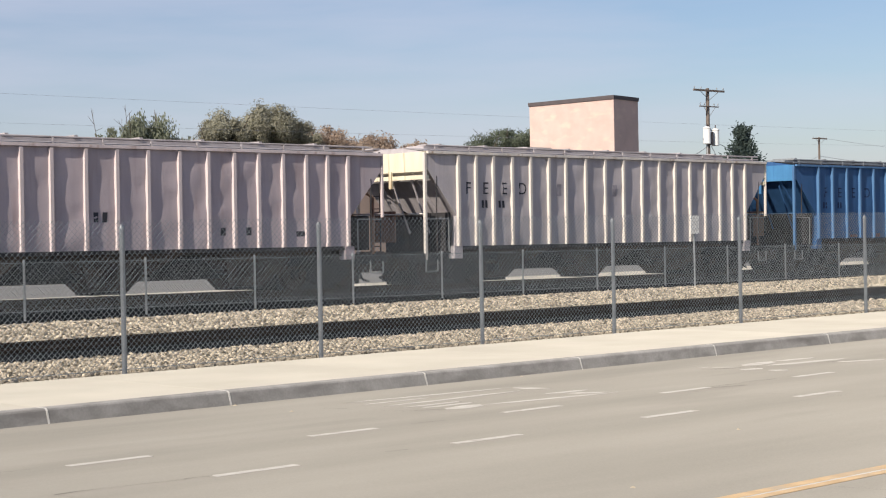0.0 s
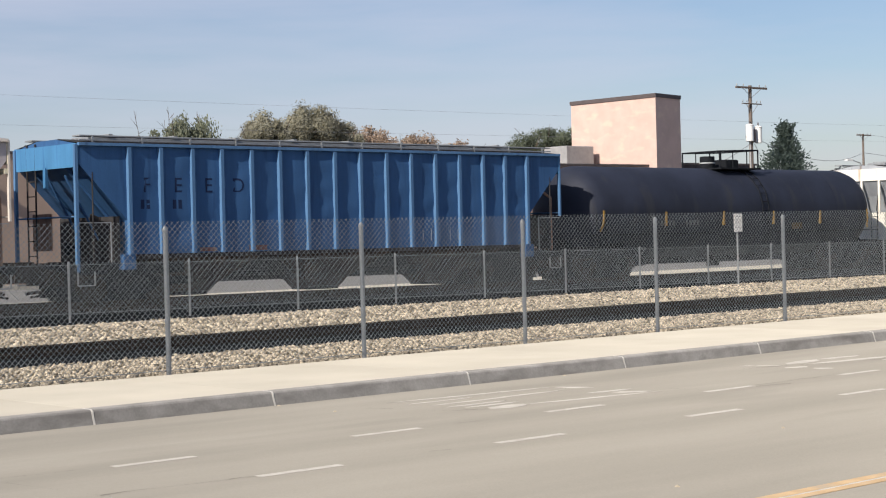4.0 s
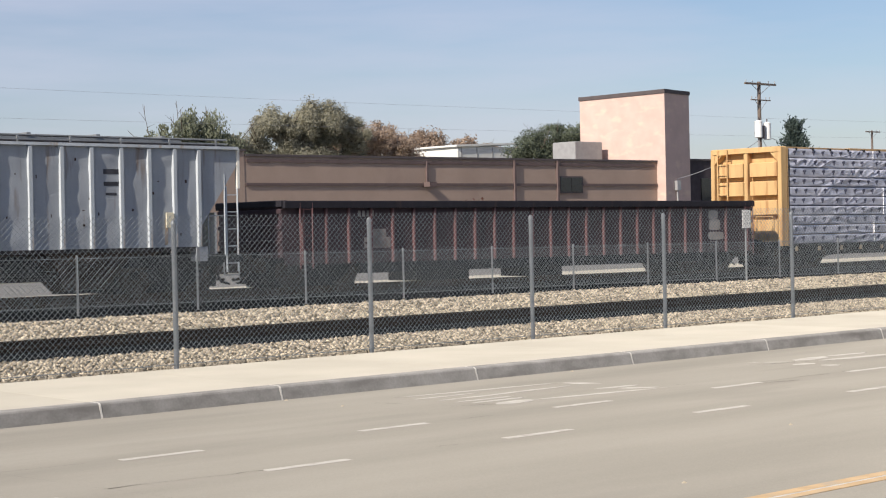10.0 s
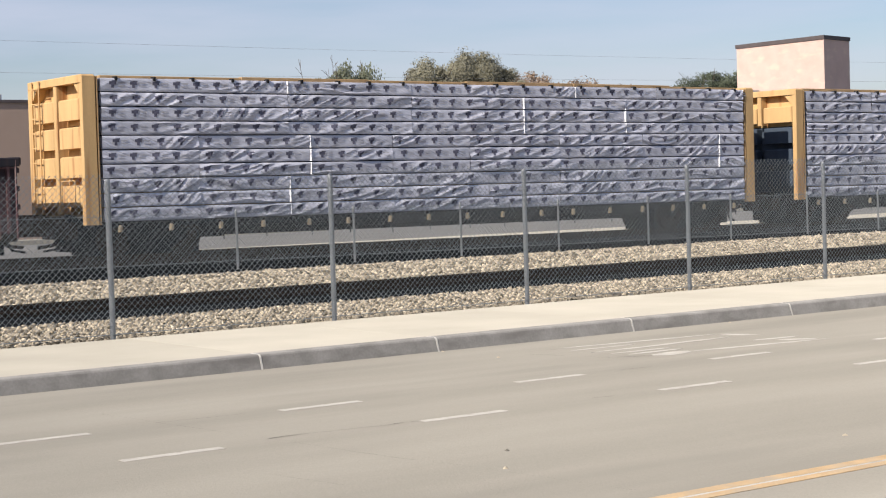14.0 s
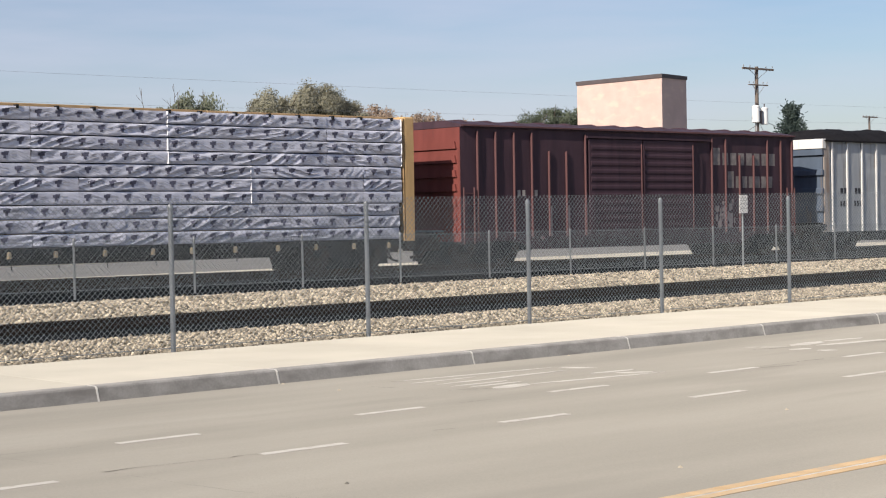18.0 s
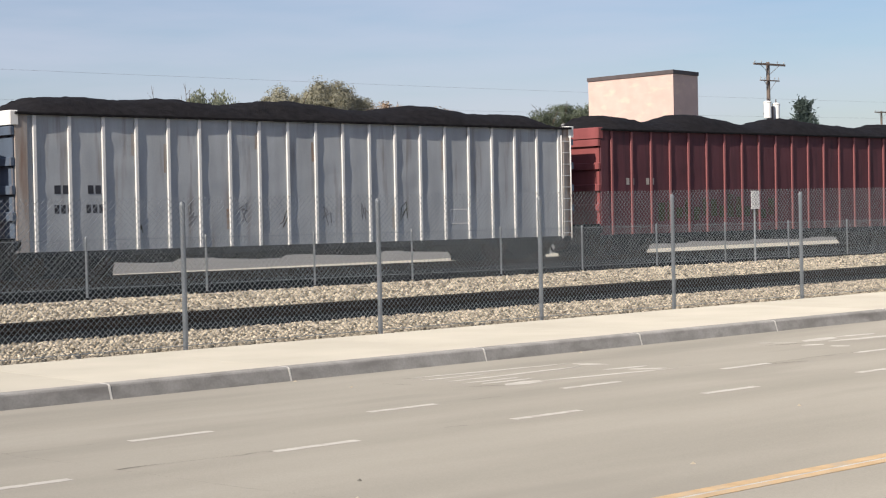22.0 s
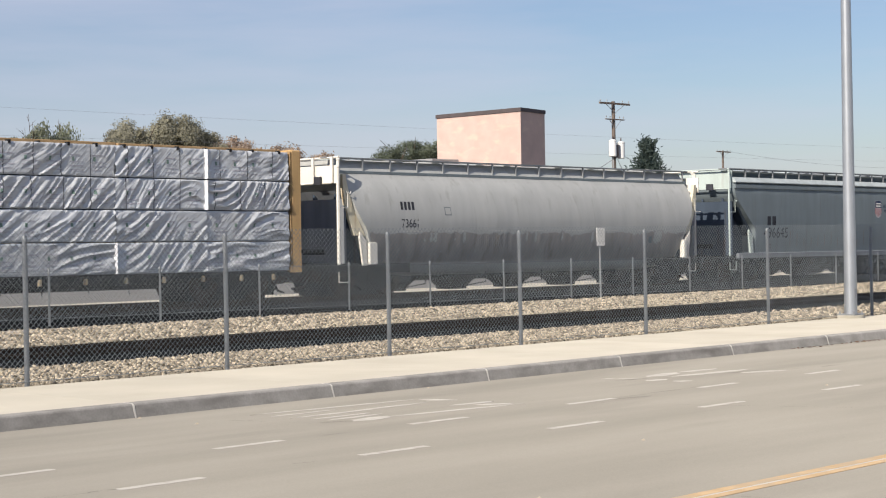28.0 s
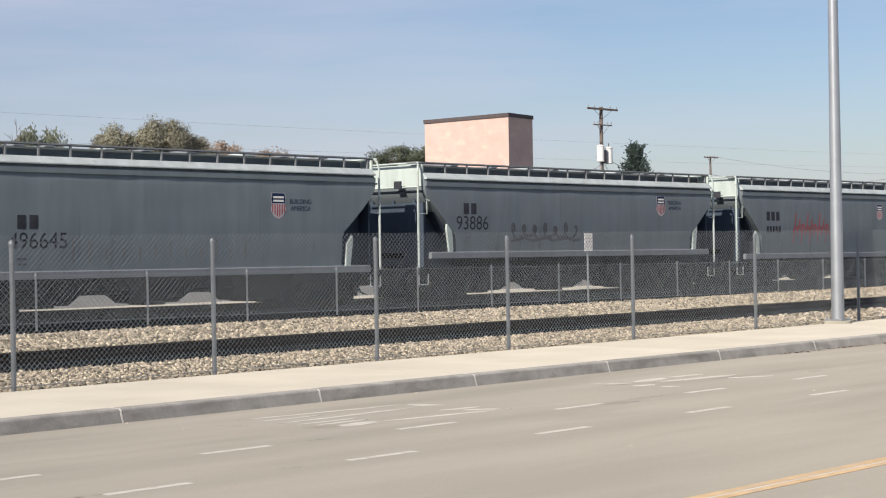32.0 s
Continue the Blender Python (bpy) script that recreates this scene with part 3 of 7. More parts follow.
for x, z in ((60.85, 4.38), (35.35, 4.55), (22.0, 4.55)):
    s = part("scupper", Geo().box(x - 0.25, x + 0.25, -0.55, 0.02, z - 0.16, z + 0.10), M["stucco_band"], shop, "brown roof-drain box")
    part("drain_pipe", Geo().box(x - 0.05, x + 0.05, -0.10, 0.02, z + 0.1, z + 1.25), M["stucco_band"], s)
for x in (29.5, 31.0, 41.0):
    part("roof_vent", Geo().tube((x, 4, 6.0), (x, 4, 6.6), 0.12, 8), M["white_metal"], shop)
part("air_handler", Geo().slab(76.7, 79.2, 4.0, 6.0, 5.75, 7.22, 0.04), M["grey_metal"], shop, "grey rooftop air handler")

tower = thing("brick_tower", "square pink-tan masonry tower with a dark cap", "tower", (79.85, 69.31, -0.2))
part("shaft", Geo().loft([[(0, 0, z), (3.15, 0.7, z), (3.15, 7.23, z), (0, 7.23, z)] for z in (0, 10.05)]), M["tower"], tower)
part("cap", Geo().loft([[(-0.06, -0.07, z), (3.2, 0.65, z), (3.2, 7.29, z), (-0.06, 7.29, z)] for z in (10.02, 10.26)]), M["coping"], tower, "dark metal cap")
for k in range(1, 26):
    part("course_line", Geo().box(-0.004, 0.0, 0.02, 7.2, k * 0.4 - 0.012, k * 0.4), M["tower"], tower)
part("meter_box", Geo().slab(1.05, 1.45, 0.0, 0.4, 4.0, 4.6, 0.03), M["grey_metal"], tower)
part("conduit", Geo().tube((1.25, 0.15, 0), (1.25, 0.15, 4.0), 0.06, 8), M["grey_metal"], tower)
annex = thing("annex", "low flat-roofed annex with the tower's shade in its dark walls", "building", (83.05, 70.2, -0.2))
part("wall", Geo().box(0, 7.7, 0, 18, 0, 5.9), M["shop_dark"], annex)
part("coping", Geo().box(-0.0, 7.78, -0.08, 18.1, 5.9, 6.02), M["coping"], annex)
for x in (1.2, 3.6, 5.6):
    part("window", Geo().box(x, x + 1.2, -0.05, 0.01, 2.6, 4.8), M["glass"], annex)
shed = thing("metal_shed", "white metal-roofed shed beyond the warehouse", "building", (0, 118, -0.2))
part("wall", Geo().box(106.5, 114, 0, 16, 0, 9.7), M["white_metal"], shed)
part("roof", Geo().prism([(106.2, 9.62), (114.2, 9.95), (114.2, 10.12), (106.2, 9.8)], -0.2, 16), M["white_metal"], shed)
gg = Geo()
for k in range(4):
    gg.box(106.9 + k * 2, 107.0 + k * 2, -0.04, 0, 0, 9.6)
part("seam", gg, M["grey_metal"], shed)


# ---- poles and lines ----
def utility_pole(x, y, h, label, rich):
    t = thing("utility_pole", label, "utility pole", (x, y, -0.2))
    part("shaft", Geo().tube((0, 0, 0), (0, 0, h), 0.16, 10, 0.11), M["wood"], t, smooth=True)
    arms = ((h - 0.15, 1.55, 0.065), (h - 1.15, 0.95, 0.035)) if rich else ((h - 0.15, 1.4, 0.065),)
    for z, w, thick in arms:
        a = part("crossarm", Geo().slab(-w, w, -0.17, -0.07, z - thick, z + thick * 0.9, 0.01), M["wood"], t)
        for i in (-1, -0.55, 0.55, 1):
            part("insulator", Geo().loft([[(r * math.cos(q), r * math.sin(q), zz) for q in [k * 0.785 for k in range(8)]] for r, zz in ((0.015, 0), (0.015, 0.06), (0.04, 0.08), (0.035, 0.14), (0.015, 0.17))]), M["galv"], a, at=(i * w * 0.93, -0.12, z + 0.05), smooth=True)
        for i in (-1, 1):
            part("brace", Geo().tube((0.0, -0.14, z - 0.6), (i * w * 0.6, -0.16, z - 0.05), 0.02, 5), M["galv"], t)
    return t


up = utility_pole(84.97, 66.0, 10.65, "weathered wooden utility pole with transformers", True)
for dx, z in ((-0.24, 7.15), (0.60, 7.05)):
    can = part("transformer", Geo().loft([[(r * math.cos(q), r * math.sin(q), zz) for q in [k * 0.449 for k in range(14)]] for r, zz in ((0.2, 0), (0.24, 0.03), (0.24, 0.95), (0.26, 0.97), (0.26, 1.02), (0.1, 1.1))]), M["insul"], up, "pale grey transformer can", at=(dx, -0.1, z), smooth=True)
    part("bushing", Geo().tube((0, 0, 1.1), (0, 0, 1.3), 0.04, 6), M["coping"], can)
part("mount", Geo().box(-0.45, 0.45, -0.08, 0.08, 7.4, 7.5), M["galv"], up)
part("switch", Geo().slab(-0.12, 0.12, -0.3, -0.1, 7.1, 7.9, 0.03), M["coping"], up)
part("riser", Geo().tube((-0.15, -0.05, 0), (-0.15, -0.05, 8.2), 0.05, 6), M["grey_metal"], up)
p2 = utility_pole(161.7, 110, 11.9, "distant wooden utility pole with one crossarm", False)
part("lamp_arm", Geo().pipe([(0, -0.1, 7.9), (-1.6, -0.6, 8.6), (-4.6, -1.5, 8.9)], 0.05, 6), M["galv"], p2)
part("lamp_head", Geo().slab(-5.6, -4.5, -1.75, -1.35, 8.75, 8.98, 0.06), M["insul"], p2, "cobra-head street light")
fl = thing("floodlight", "slim pole with two floodlights behind the warehouse", "lamp", (37.0, 96, -0.2))
part("pole", Geo().tube((0, 0, 0), (0, 0, 8.6), 0.07, 8, 0.05), M["galv"], fl)
for dx in (-0.4, 0.4):
    part("lamp_head", Geo().slab(dx - 0.3, dx + 0.3, -0.25, 0.2, 8.5, 8.8, 0.05), M["insul"], fl)
utility_pole(222.0, 118, 11.5, "distant wooden utility pole with one crossarm", False)


def wires(pts, sag, r=0.02):
    t = thing("overhead_line", "thin overhead line, haze in its grey, sagging between poles", "cable", group="overhead lines")
    for a, b in zip(pts, pts[1:]):
        a, b = Vector(a), Vector(b)
        line = [a.lerp(b, i / 10) - Vector((0, 0, sag * 4 * (i / 10) * (1 - i / 10))) for i in range(11)]
        part("span", Geo().pipe(line, r * 0.6, 4), M["cable"], t)


utility_pole(-40.0, 90, 12.4, "wooden utility pole beyond the warehouse end", False)
utility_pole(190.0, 90, 12.4, "wooden utility pole beyond the annex", False)
wires([(-40, 90, 10.9), (190, 90, 11.3)], 0.7, 0.009)
wires([(-40, 90, 8.9), (190, 90, 10.0)], 0.7, 0.009)
wires([(85, 65.9, 7.25), (161.7, 110, 9.6), (222, 118, 11.0)], 1.2, 0.035)
wires([(85, 65.9, 7.0), (140, 104, 7.6)], 1.3, 0.03)
wires([(161.7, 110, 11.7), (222, 118, 11.3)], 0.6)
wires([(85, 65.9, 6.9), (81.1, 69.5, 4.5)], 0.3, 0.035)


# ---- trees ----
def leaf_cloud(blobs, count, size, seed, droop=0.0, flat=0.6):
    """Small leaf quads scattered through uneven ellipsoid clumps: (x, y, z, rx, ry, rz)."""
    rng = np.random.default_rng(seed)
    vol = np.array([b[3] * b[4] * b[5] for b in blobs]) ** 0.67
    pick = rng.choice(len(blobs), count, p=vol / vol.sum())
    b = np.array(blobs)[pick]
    d = rng.normal(size=(count, 3))
    d /= np.linalg.norm(d, axis=1)[:, None]
    # uneven shells: clumps of leaves on every blob, each facing outwards
    k = 22
    seeds = rng.normal(size=(len(blobs), k, 3))
    seeds /= np.linalg.norm(seeds, axis=2)[:, :, None]
    seeds *= rng.uniform(0.25, 0.92, (len(blobs), k, 1))
    spread = rng.uniform(0.16, 0.42, (len(blobs), k))
    j = rng.integers(0, k, count)
    r = rng.uniform(0.05, 1.0, count) ** 0.5 * rng.choice((1.0, 1.0, 1.3), count)
    c = b[:, :3] + (seeds[pick, j] + d * (spread[pick, j] * r)[:, None]) * b[:, 3:]
    c[:, 2] -= droop * rng.uniform(0, 1, count) ** 2
    face = d + 0.35 * seeds[pick, j] + 0.55 * rng.normal(size=(count, 3))
    face /= np.linalg.norm(face, axis=1)[:, None]
    u = np.cross(face, rng.normal(size=(count, 3)))
    u /= np.linalg.norm(u, axis=1)[:, None]
    if droop:
        u = u * 0.3 + np.array((0, 0, 1.0))
    w = np.cross(face, u)
    w /= np.linalg.norm(w, axis=1)[:, None]
    s = size * rng.uniform(0.6, 1.4, (count, 1))
    u, w = u * s, w * s * flat
    q = np.stack([c - u, c + w, c + u, c - w], 1).reshape(-1, 3)
    return q, np.arange(count * 4).reshape(-1, 4)


def tree(name, label, x, y, blobs, count, size, mat, trunk_h, trunk_r, seed, bare=0, droop=0.0, category="tree"):
    """blobs are given about the tree's foot."""
    t = thing(name, label, category, (x, y, -0.2))
    rnd = random.Random(seed)
    g = Geo()
    g.tube((0, 0, 0), (rnd.uniform(-0.2, 0.2), 0, trunk_h), trunk_r, 8, trunk_r * 0.55)
    part("trunk", g, M["bark"], t)
    for b in blobs:
        g = Geo()
        mid = Vector((b[0] * 0.4, b[1] * 0.4, trunk_h + (b[2] - trunk_h) * 0.35))
        g.tube((0, 0, trunk_h * 0.85), mid, trunk_r * 0.5, 6, trunk_r * 0.35)
        g.tube(mid, b[:3], trunk_r * 0.35, 5, trunk_r * 0.1)
        for i in range(4):
            e = Vector(b[:3]) + Vector((rnd.uniform(-1, 1) * b[3], rnd.uniform(-1, 1) * b[4], rnd.uniform(-0.3, 0.9) * b[5]))
            g.tube(mid.lerp(Vector(b[:3]), 0.6), e, trunk_r * 0.15, 4, trunk_r * 0.04)
        part("limb", g, M["bark"], t)
    if bare:
        g = Geo()
        top = max(b[2] + b[5] for b in blobs)
        for i in range(bare):
            b = rnd.choice(blobs)
            p = Vector(b[:3])
            e = Vector((b[0] + rnd.uniform(-0.5, 0.5) * b[3], b[1], top + rnd.uniform(-0.9, 0.5)))
            g.tube(p, e, 0.035, 4, 0.012)
            for k in range(3):
                m = p.lerp(e, 0.5 + 0.15 * k)
                g.tube(m, m + Vector((rnd.uniform(-0.7, 0.7), 0, rnd.uniform(0.3, 0.9))), 0.025, 3, 0.01)
        part("bare_twig", g, M["bark"], t, "leafless twigs above the crown")
    q, f = leaf_cloud(blobs, count, size, seed, droop)
    part("crown", big_mesh("crown", q, f, M[mat]), None, t)
    return t


tree("willow_tree", "drooping green willow with bare twigs on top", 75.2, 115, [(-3.8, 0, 8.6, 2.2, 2.5, 2.4), (-1.2, 0, 9.6, 2.5, 2.5, 2.4), (1.4, 0, 9.8, 2.5, 2.5, 2.3), (4.0, 0, 8.9, 2.0, 2.2, 2.3), (0, 0, 6.5, 5.2, 3, 2.8)], 42000, 0.105, "willow", 5.0, 0.4, 21, bare=5, droop=2.2)
tree("broad_tree", "broad olive-green tree beginning to turn", 86.0, 115, [(-5.0, 0, 9.2, 2.2, 2, 2.2), (-2.6, 0, 10.2, 2.4, 2.4, 2.3), (-0.2, 0, 10.5, 2.2, 2.4, 2.2), (1.9, 0, 11.05, 2.3, 2.5, 2.3), (3.9, 0, 10.8, 2.2, 2.4, 2.2), (5.6, 0, 9.8, 1.9, 2.2, 2.1), (0, 0, 7.9, 6.8, 3, 2.8)], 100000, 0.085, "olive", 5.0, 0.45, 22)
tree("turning_tree", "tree with dull orange autumn leaves", 95.8, 117, [(-1.6, 0, 9.5, 2.3, 2, 2.2), (0.6, 0, 9.2, 2.2, 2, 2.1), (3.4, 0, 8.7, 2.4, 2, 2.0), (0, 0, 7.0, 5, 2, 2.6)], 36000, 0.085, "autumn", 4.0, 0.3, 23)
for i, (x, h) in enumerate(((98, 11.7), (103, 11.4), (108.5, 11.0), (114, 10.6), (120, 10.0))):
    tree("autumn_tree", "hazy orange-brown autumn tree in a far row", x + 6, 135, [(-1.7, 0, h - 0.2, 3.2, 2, 2.2), (1.8, 0, h - 0.5, 3.2, 2, 2.1), (0, 0, h - 2.2, 4.6, 2, 2.6)], 9000, 0.14, "autumn", 4.0, 0.25, 30 + i)
tree("round_tree", "dense round deep-green tree behind the tower", 111.3, 110, [(-3.6, 0, 9.0, 2.6, 2, 2.0), (0, 0, 10.0, 3.3, 2.4, 2.0), (3.2, 0, 9.7, 2.8, 2, 2.0), (0, 0, 7.5, 6.2, 2.6, 2.8)], 40000, 0.085, "deep", 4.0, 0.4, 24)
tree("round_tree", "dark green tree at the end of the warehouse", 40.8, 115, [(-2.0, 0, 9.0, 2.6, 2.4, 2.4), (0.5, 0, 10.2, 2.2, 2.4, 2.0), (1.8, 0, 8.4, 1.7, 2, 1.8)], 18000, 0.09, "deep", 4.0, 0.4, 25)
tree("yellow_tree", "low yellow-leaved tree behind the warehouse roof", 51.6, 115, [(-0.9, 0, 8.2, 1.3, 1.2, 1.1), (1.0, 0, 8.3, 1.2, 1.2, 1.0)], 1500, 0.14, "yellowleaf", 4.0, 0.2, 26)
tree("distant_tree", "pale olive tree beside the warehouse end", 69.4, 118, [(0, 0, 7.2, 1.6, 1.5, 1.4), (1.6, 0, 8.0, 1.0, 1, 1.2)], 1800, 0.15, "willow", 4.0, 0.2, 27)
tree("red_shrub", "small red-leaved shrub before the warehouse wall", 33.0, 67.5, [(-0.3, 0, 3.5, 0.7, 0.5, 0.55), (0.5, 0, 3.3, 0.6, 0.5, 0.5), (0, 0, 4.0, 0.3, 0.3, 0.4)], 420, 0.075, "redleaf", 2.8, 0.06, 28, bare=0, category="shrub")
tree("red_shrub", "small red-leaved shrub before the warehouse wall", 44.4, 67.5, [(-0.2, 0, 3.5, 0.5, 0.4, 0.5), (0.3, 0, 3.9, 0.35, 0.3, 0.5)], 150, 0.07, "redleaf", 2.8, 0.05, 29, bare=0, category="shrub")
tree("red_shrub", "sparse reddish shrub before the warehouse wall", 62.0, 67.5, [(-0.4, 0, 3.0, 0.6, 0.4, 0.6), (0.6, 0, 3.1, 0.5, 0.4, 0.5)], 150, 0.07, "redleaf", 2.4, 0.05, 30, bare=0, category="shrub")
for i, (x, s) in enumerate(((133, 1.0), (141, 0.9), (149, 1.1), (158, 1.0))):
    tree("autumn_tree", "hazy orange-brown autumn tree in a far row", x, 118, [(-2, 0, 5.2 * s, 2.4, 2, 2.2), (2, 0, 4.8 * s, 2.4, 2, 2.0)], 1600, 0.18, "autumn" if i != 1 else "olive", 3.0, 0.25, 50 + i)


def conifer(label, x, y, h, r, mat, seed, count, size, lean=0.0):
    t = thing("spruce_tree", label, "tree", (x, y, -0.2))
    part("trunk", Geo().tube((0, 0, 0), (0, 0, h * 0.95), 0.05 * h ** 0.7, 8, 0.02), M["bark"], t)
    rng = np.random.default_rng(seed)
    n_b = int(count / 60)
    c, us = [], []
    for i in range(n_b):
        f = max(0.03, (i + rng.uniform(0, 1)) / n_b) ** 0.72
        a = rng.uniform(0, 6.283)
        d = r * f * rng.uniform(0.25, 1.05)
        puff = 0.09 * r + 0.13 * r * f
        for k in range(60):
            q = rng.normal(0, 0.42, 3) * puff
            w = rng.uniform(0.55, 1.0)
            c.append((d * w * math.cos(a) + q[0], d * w * math.sin(a) + q[1], h * (1 - f) + 0.22 * d * w + q[2]))
            us.append((math.cos(a), math.sin(a), 0.6))
    c, us = np.array(c), np.array(us)
    us = us + rng.normal(0, 0.6, us.shape)
    us /= np.linalg.norm(us, axis=1)[:, None]
    w = np.cross(us, rng.normal(size=us.shape))
    w /= np.linalg.norm(w, axis=1)[:, None]
    s = size * rng.uniform(0.6, 1.4, (len(c), 1))
    q = np.stack([c - us * s, c + w * s * 0.35, c + us * s, c - w * s * 0.35], 1).reshape(-1, 3)
    part("needles", big_mesh("needles", q, np.arange(len(q)).reshape(-1, 4), M[mat]), None, t)


conifer("dark green spruce beside the utility pole", 96.4, 72, 9.3, 5.0, "spruce", 41, 14000, 0.15)
conifer("dark green spruce behind the taller one", 99.4, 73.5, 7.2, 3.2, "spruce", 42, 6000, 0.15)
conifer("young blue spruce before the warehouse wall", 38.55, 67.0, 4.85, 1.3, "bluespruce", 43, 1100, 0.10)

# ---- train: materials ----
def paint(name, color, rust=(0.17, 0.085, 0.05), amt=0.25, rough=0.55, vary=0.12, scale=1.2):
    return material(name, color, rough, vary=vary, scale=scale, stretch=(2.2, 2.2, 0.35), fine=45, stain=rust, stain_amt=amt, stain_scale=1.5, stain_stretch=(2.6, 2.6, 0.28), bump=0.08, bump_scale=4)


# Pink, beige, blue, grey, boxcar and silver rib tones carry the sun's brightness.
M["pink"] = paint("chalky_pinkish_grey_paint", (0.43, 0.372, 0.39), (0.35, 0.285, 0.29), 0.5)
M["pink_rib"] = paint("sun_paled_pinkish_rib_paint", (0.60, 0.52, 0.51), (0.36, 0.25, 0.22), 0.35)
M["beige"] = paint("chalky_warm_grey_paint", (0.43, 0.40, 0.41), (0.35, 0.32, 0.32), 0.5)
M["beige_rib"] = paint("sun_paled_cream_rib_paint", (0.62, 0.575, 0.52), (0.36, 0.25, 0.17), 0.3)
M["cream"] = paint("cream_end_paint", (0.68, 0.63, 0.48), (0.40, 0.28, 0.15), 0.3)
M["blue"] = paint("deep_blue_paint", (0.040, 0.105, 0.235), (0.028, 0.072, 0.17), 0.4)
M["blue_rib"] = paint("sun_paled_blue_rib_paint", (0.085, 0.18, 0.33), (0.05, 0.11, 0.22), 0.3)
# Brighter copy of the side blue: sun on the end plates in the colour.
M["blue_end"] = paint("sun_brightened_blue_end_paint", (0.065, 0.20, 0.38), (0.04, 0.13, 0.28), 0.3)
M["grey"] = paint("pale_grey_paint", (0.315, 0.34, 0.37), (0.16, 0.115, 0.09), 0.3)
M["grey_rib"] = paint("sun_paled_grey_rib_paint", (0.46, 0.50, 0.53), (0.30, 0.19, 0.10), 0.3)
M["white"] = paint("chalk_white_paint", (0.74, 0.72, 0.65), (0.36, 0.22, 0.12), 0.25)
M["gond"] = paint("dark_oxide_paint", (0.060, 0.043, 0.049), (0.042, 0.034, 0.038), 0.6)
M["gond_rib"] = paint("lighter_oxide_rib_paint", (0.135, 0.075, 0.078), (0.20, 0.17, 0.16), 0.3)
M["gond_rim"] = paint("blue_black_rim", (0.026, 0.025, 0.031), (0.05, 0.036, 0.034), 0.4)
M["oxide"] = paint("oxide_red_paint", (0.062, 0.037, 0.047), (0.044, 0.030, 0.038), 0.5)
M["oxide_rib"] = paint("sun_paled_oxide_rib_paint", (0.13, 0.066, 0.066), (0.18, 0.11, 0.095), 0.3)
# Brighter copy of the oxide: sunlight on the end wall put into its colour.
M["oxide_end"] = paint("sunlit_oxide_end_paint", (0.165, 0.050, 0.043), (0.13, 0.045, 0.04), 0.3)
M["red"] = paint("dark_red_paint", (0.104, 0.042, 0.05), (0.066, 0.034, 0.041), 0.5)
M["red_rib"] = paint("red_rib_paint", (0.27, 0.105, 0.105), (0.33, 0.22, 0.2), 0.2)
# Red raised above the side red, to add the sun on the ends.
M["red_end"] = paint("sun_brightened_red_end_paint", (0.24, 0.075, 0.075), (0.16, 0.06, 0.06), 0.3)
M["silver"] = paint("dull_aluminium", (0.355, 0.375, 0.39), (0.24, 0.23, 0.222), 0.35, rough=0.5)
M["silver_rib"] = paint("sun_brightened_aluminium_rib", (0.70, 0.69, 0.66), (0.40, 0.34, 0.28), 0.2)
M["yellow"] = paint("safety_yellow_paint", (0.55, 0.365, 0.175), (0.34, 0.16, 0.07), 0.4)
M["tan_car"] = paint("pale_grey_car_paint", (0.425, 0.435, 0.42), (0.355, 0.36, 0.34), 0.3, vary=0.06)
M["dirt_shade"] = paint("dirt_and_shade_on_grey_paint", (0.31, 0.293, 0.272), (0.22, 0.20, 0.18), 0.6, vary=0.15)
M["sp"] = paint("cool_grey_car_paint", (0.18, 0.216, 0.232), (0.157, 0.181, 0.195), 0.3, vary=0.07)
M["up"] = paint("mid_grey_car_paint", (0.168, 0.198, 0.216), (0.138, 0.159, 0.173), 0.3, vary=0.07)
M["mint"] = paint("pale_mint_end_paint", (0.46, 0.53, 0.50), (0.36, 0.38, 0.35), 0.25)
M["black"] = material("black_tank_paint", (0.021, 0.0255, 0.041), 0.62, vary=0.25, scale=0.8, bump=0.06, bump_scale=2, spec=0.22, stain=(0.034, 0.036, 0.043), stain_amt=0.35, stain_scale=1.2, stain_stretch=(1.5, 1, 0.3))
# Grimy black, with the blue of the shade under the cars mixed in.
M["under"] = material("grimy_shade_blue_underframe", (0.0125, 0.0145, 0.018), 0.85, vary=0.35, scale=4, bump=0.3)
M["steel"] = material("brown_wheel_steel", (0.035, 0.026, 0.021), 0.6, 0.3, vary=0.3, scale=5)
M["dark_bay"] = material("grimy_hopper_bay", (0.040, 0.039, 0.041), 0.85, vary=0.3, scale=2, stain=(0.075, 0.052, 0.042), stain_amt=0.3, stain_scale=2)
M["bay"] = material("rust_brown_hopper_bay", (0.072, 0.055, 0.046), 0.85, vary=0.3, scale=2, stain=(0.11, 0.07, 0.05), stain_amt=0.4, stain_scale=2)
M["rust_panel"] = paint("rust_brown_panel", (0.24, 0.15, 0.11), (0.12, 0.07, 0.05), 0.5)
M["coal"] = material("black_coal", (0.013, 0.012, 0.013), 0.85, vary=0.4, scale=5, bump=1.0, fine=30, bump_scale=16)
M["tab"] = material("ochre_reflector", (0.21, 0.135, 0.04), 0.5, vary=0.2)
M["mark_dark"] = material("weathered_black_stencil", (0.045, 0.047, 0.056), 0.7, vary=0.2)
M["mark_pale"] = material("faded_white_stencil", (0.34, 0.31, 0.28), 0.7, vary=0.2)
M["mark_red"] = material("faded_red_paint", (0.38, 0.105, 0.11), 0.7, vary=0.2)
M["emblem_field"] = material("faded_emblem_field", (0.48, 0.46, 0.47), 0.6, vary=0.1)
M["mark_navy"] = material("navy_paint", (0.016, 0.030, 0.075), 0.6, vary=0.1)
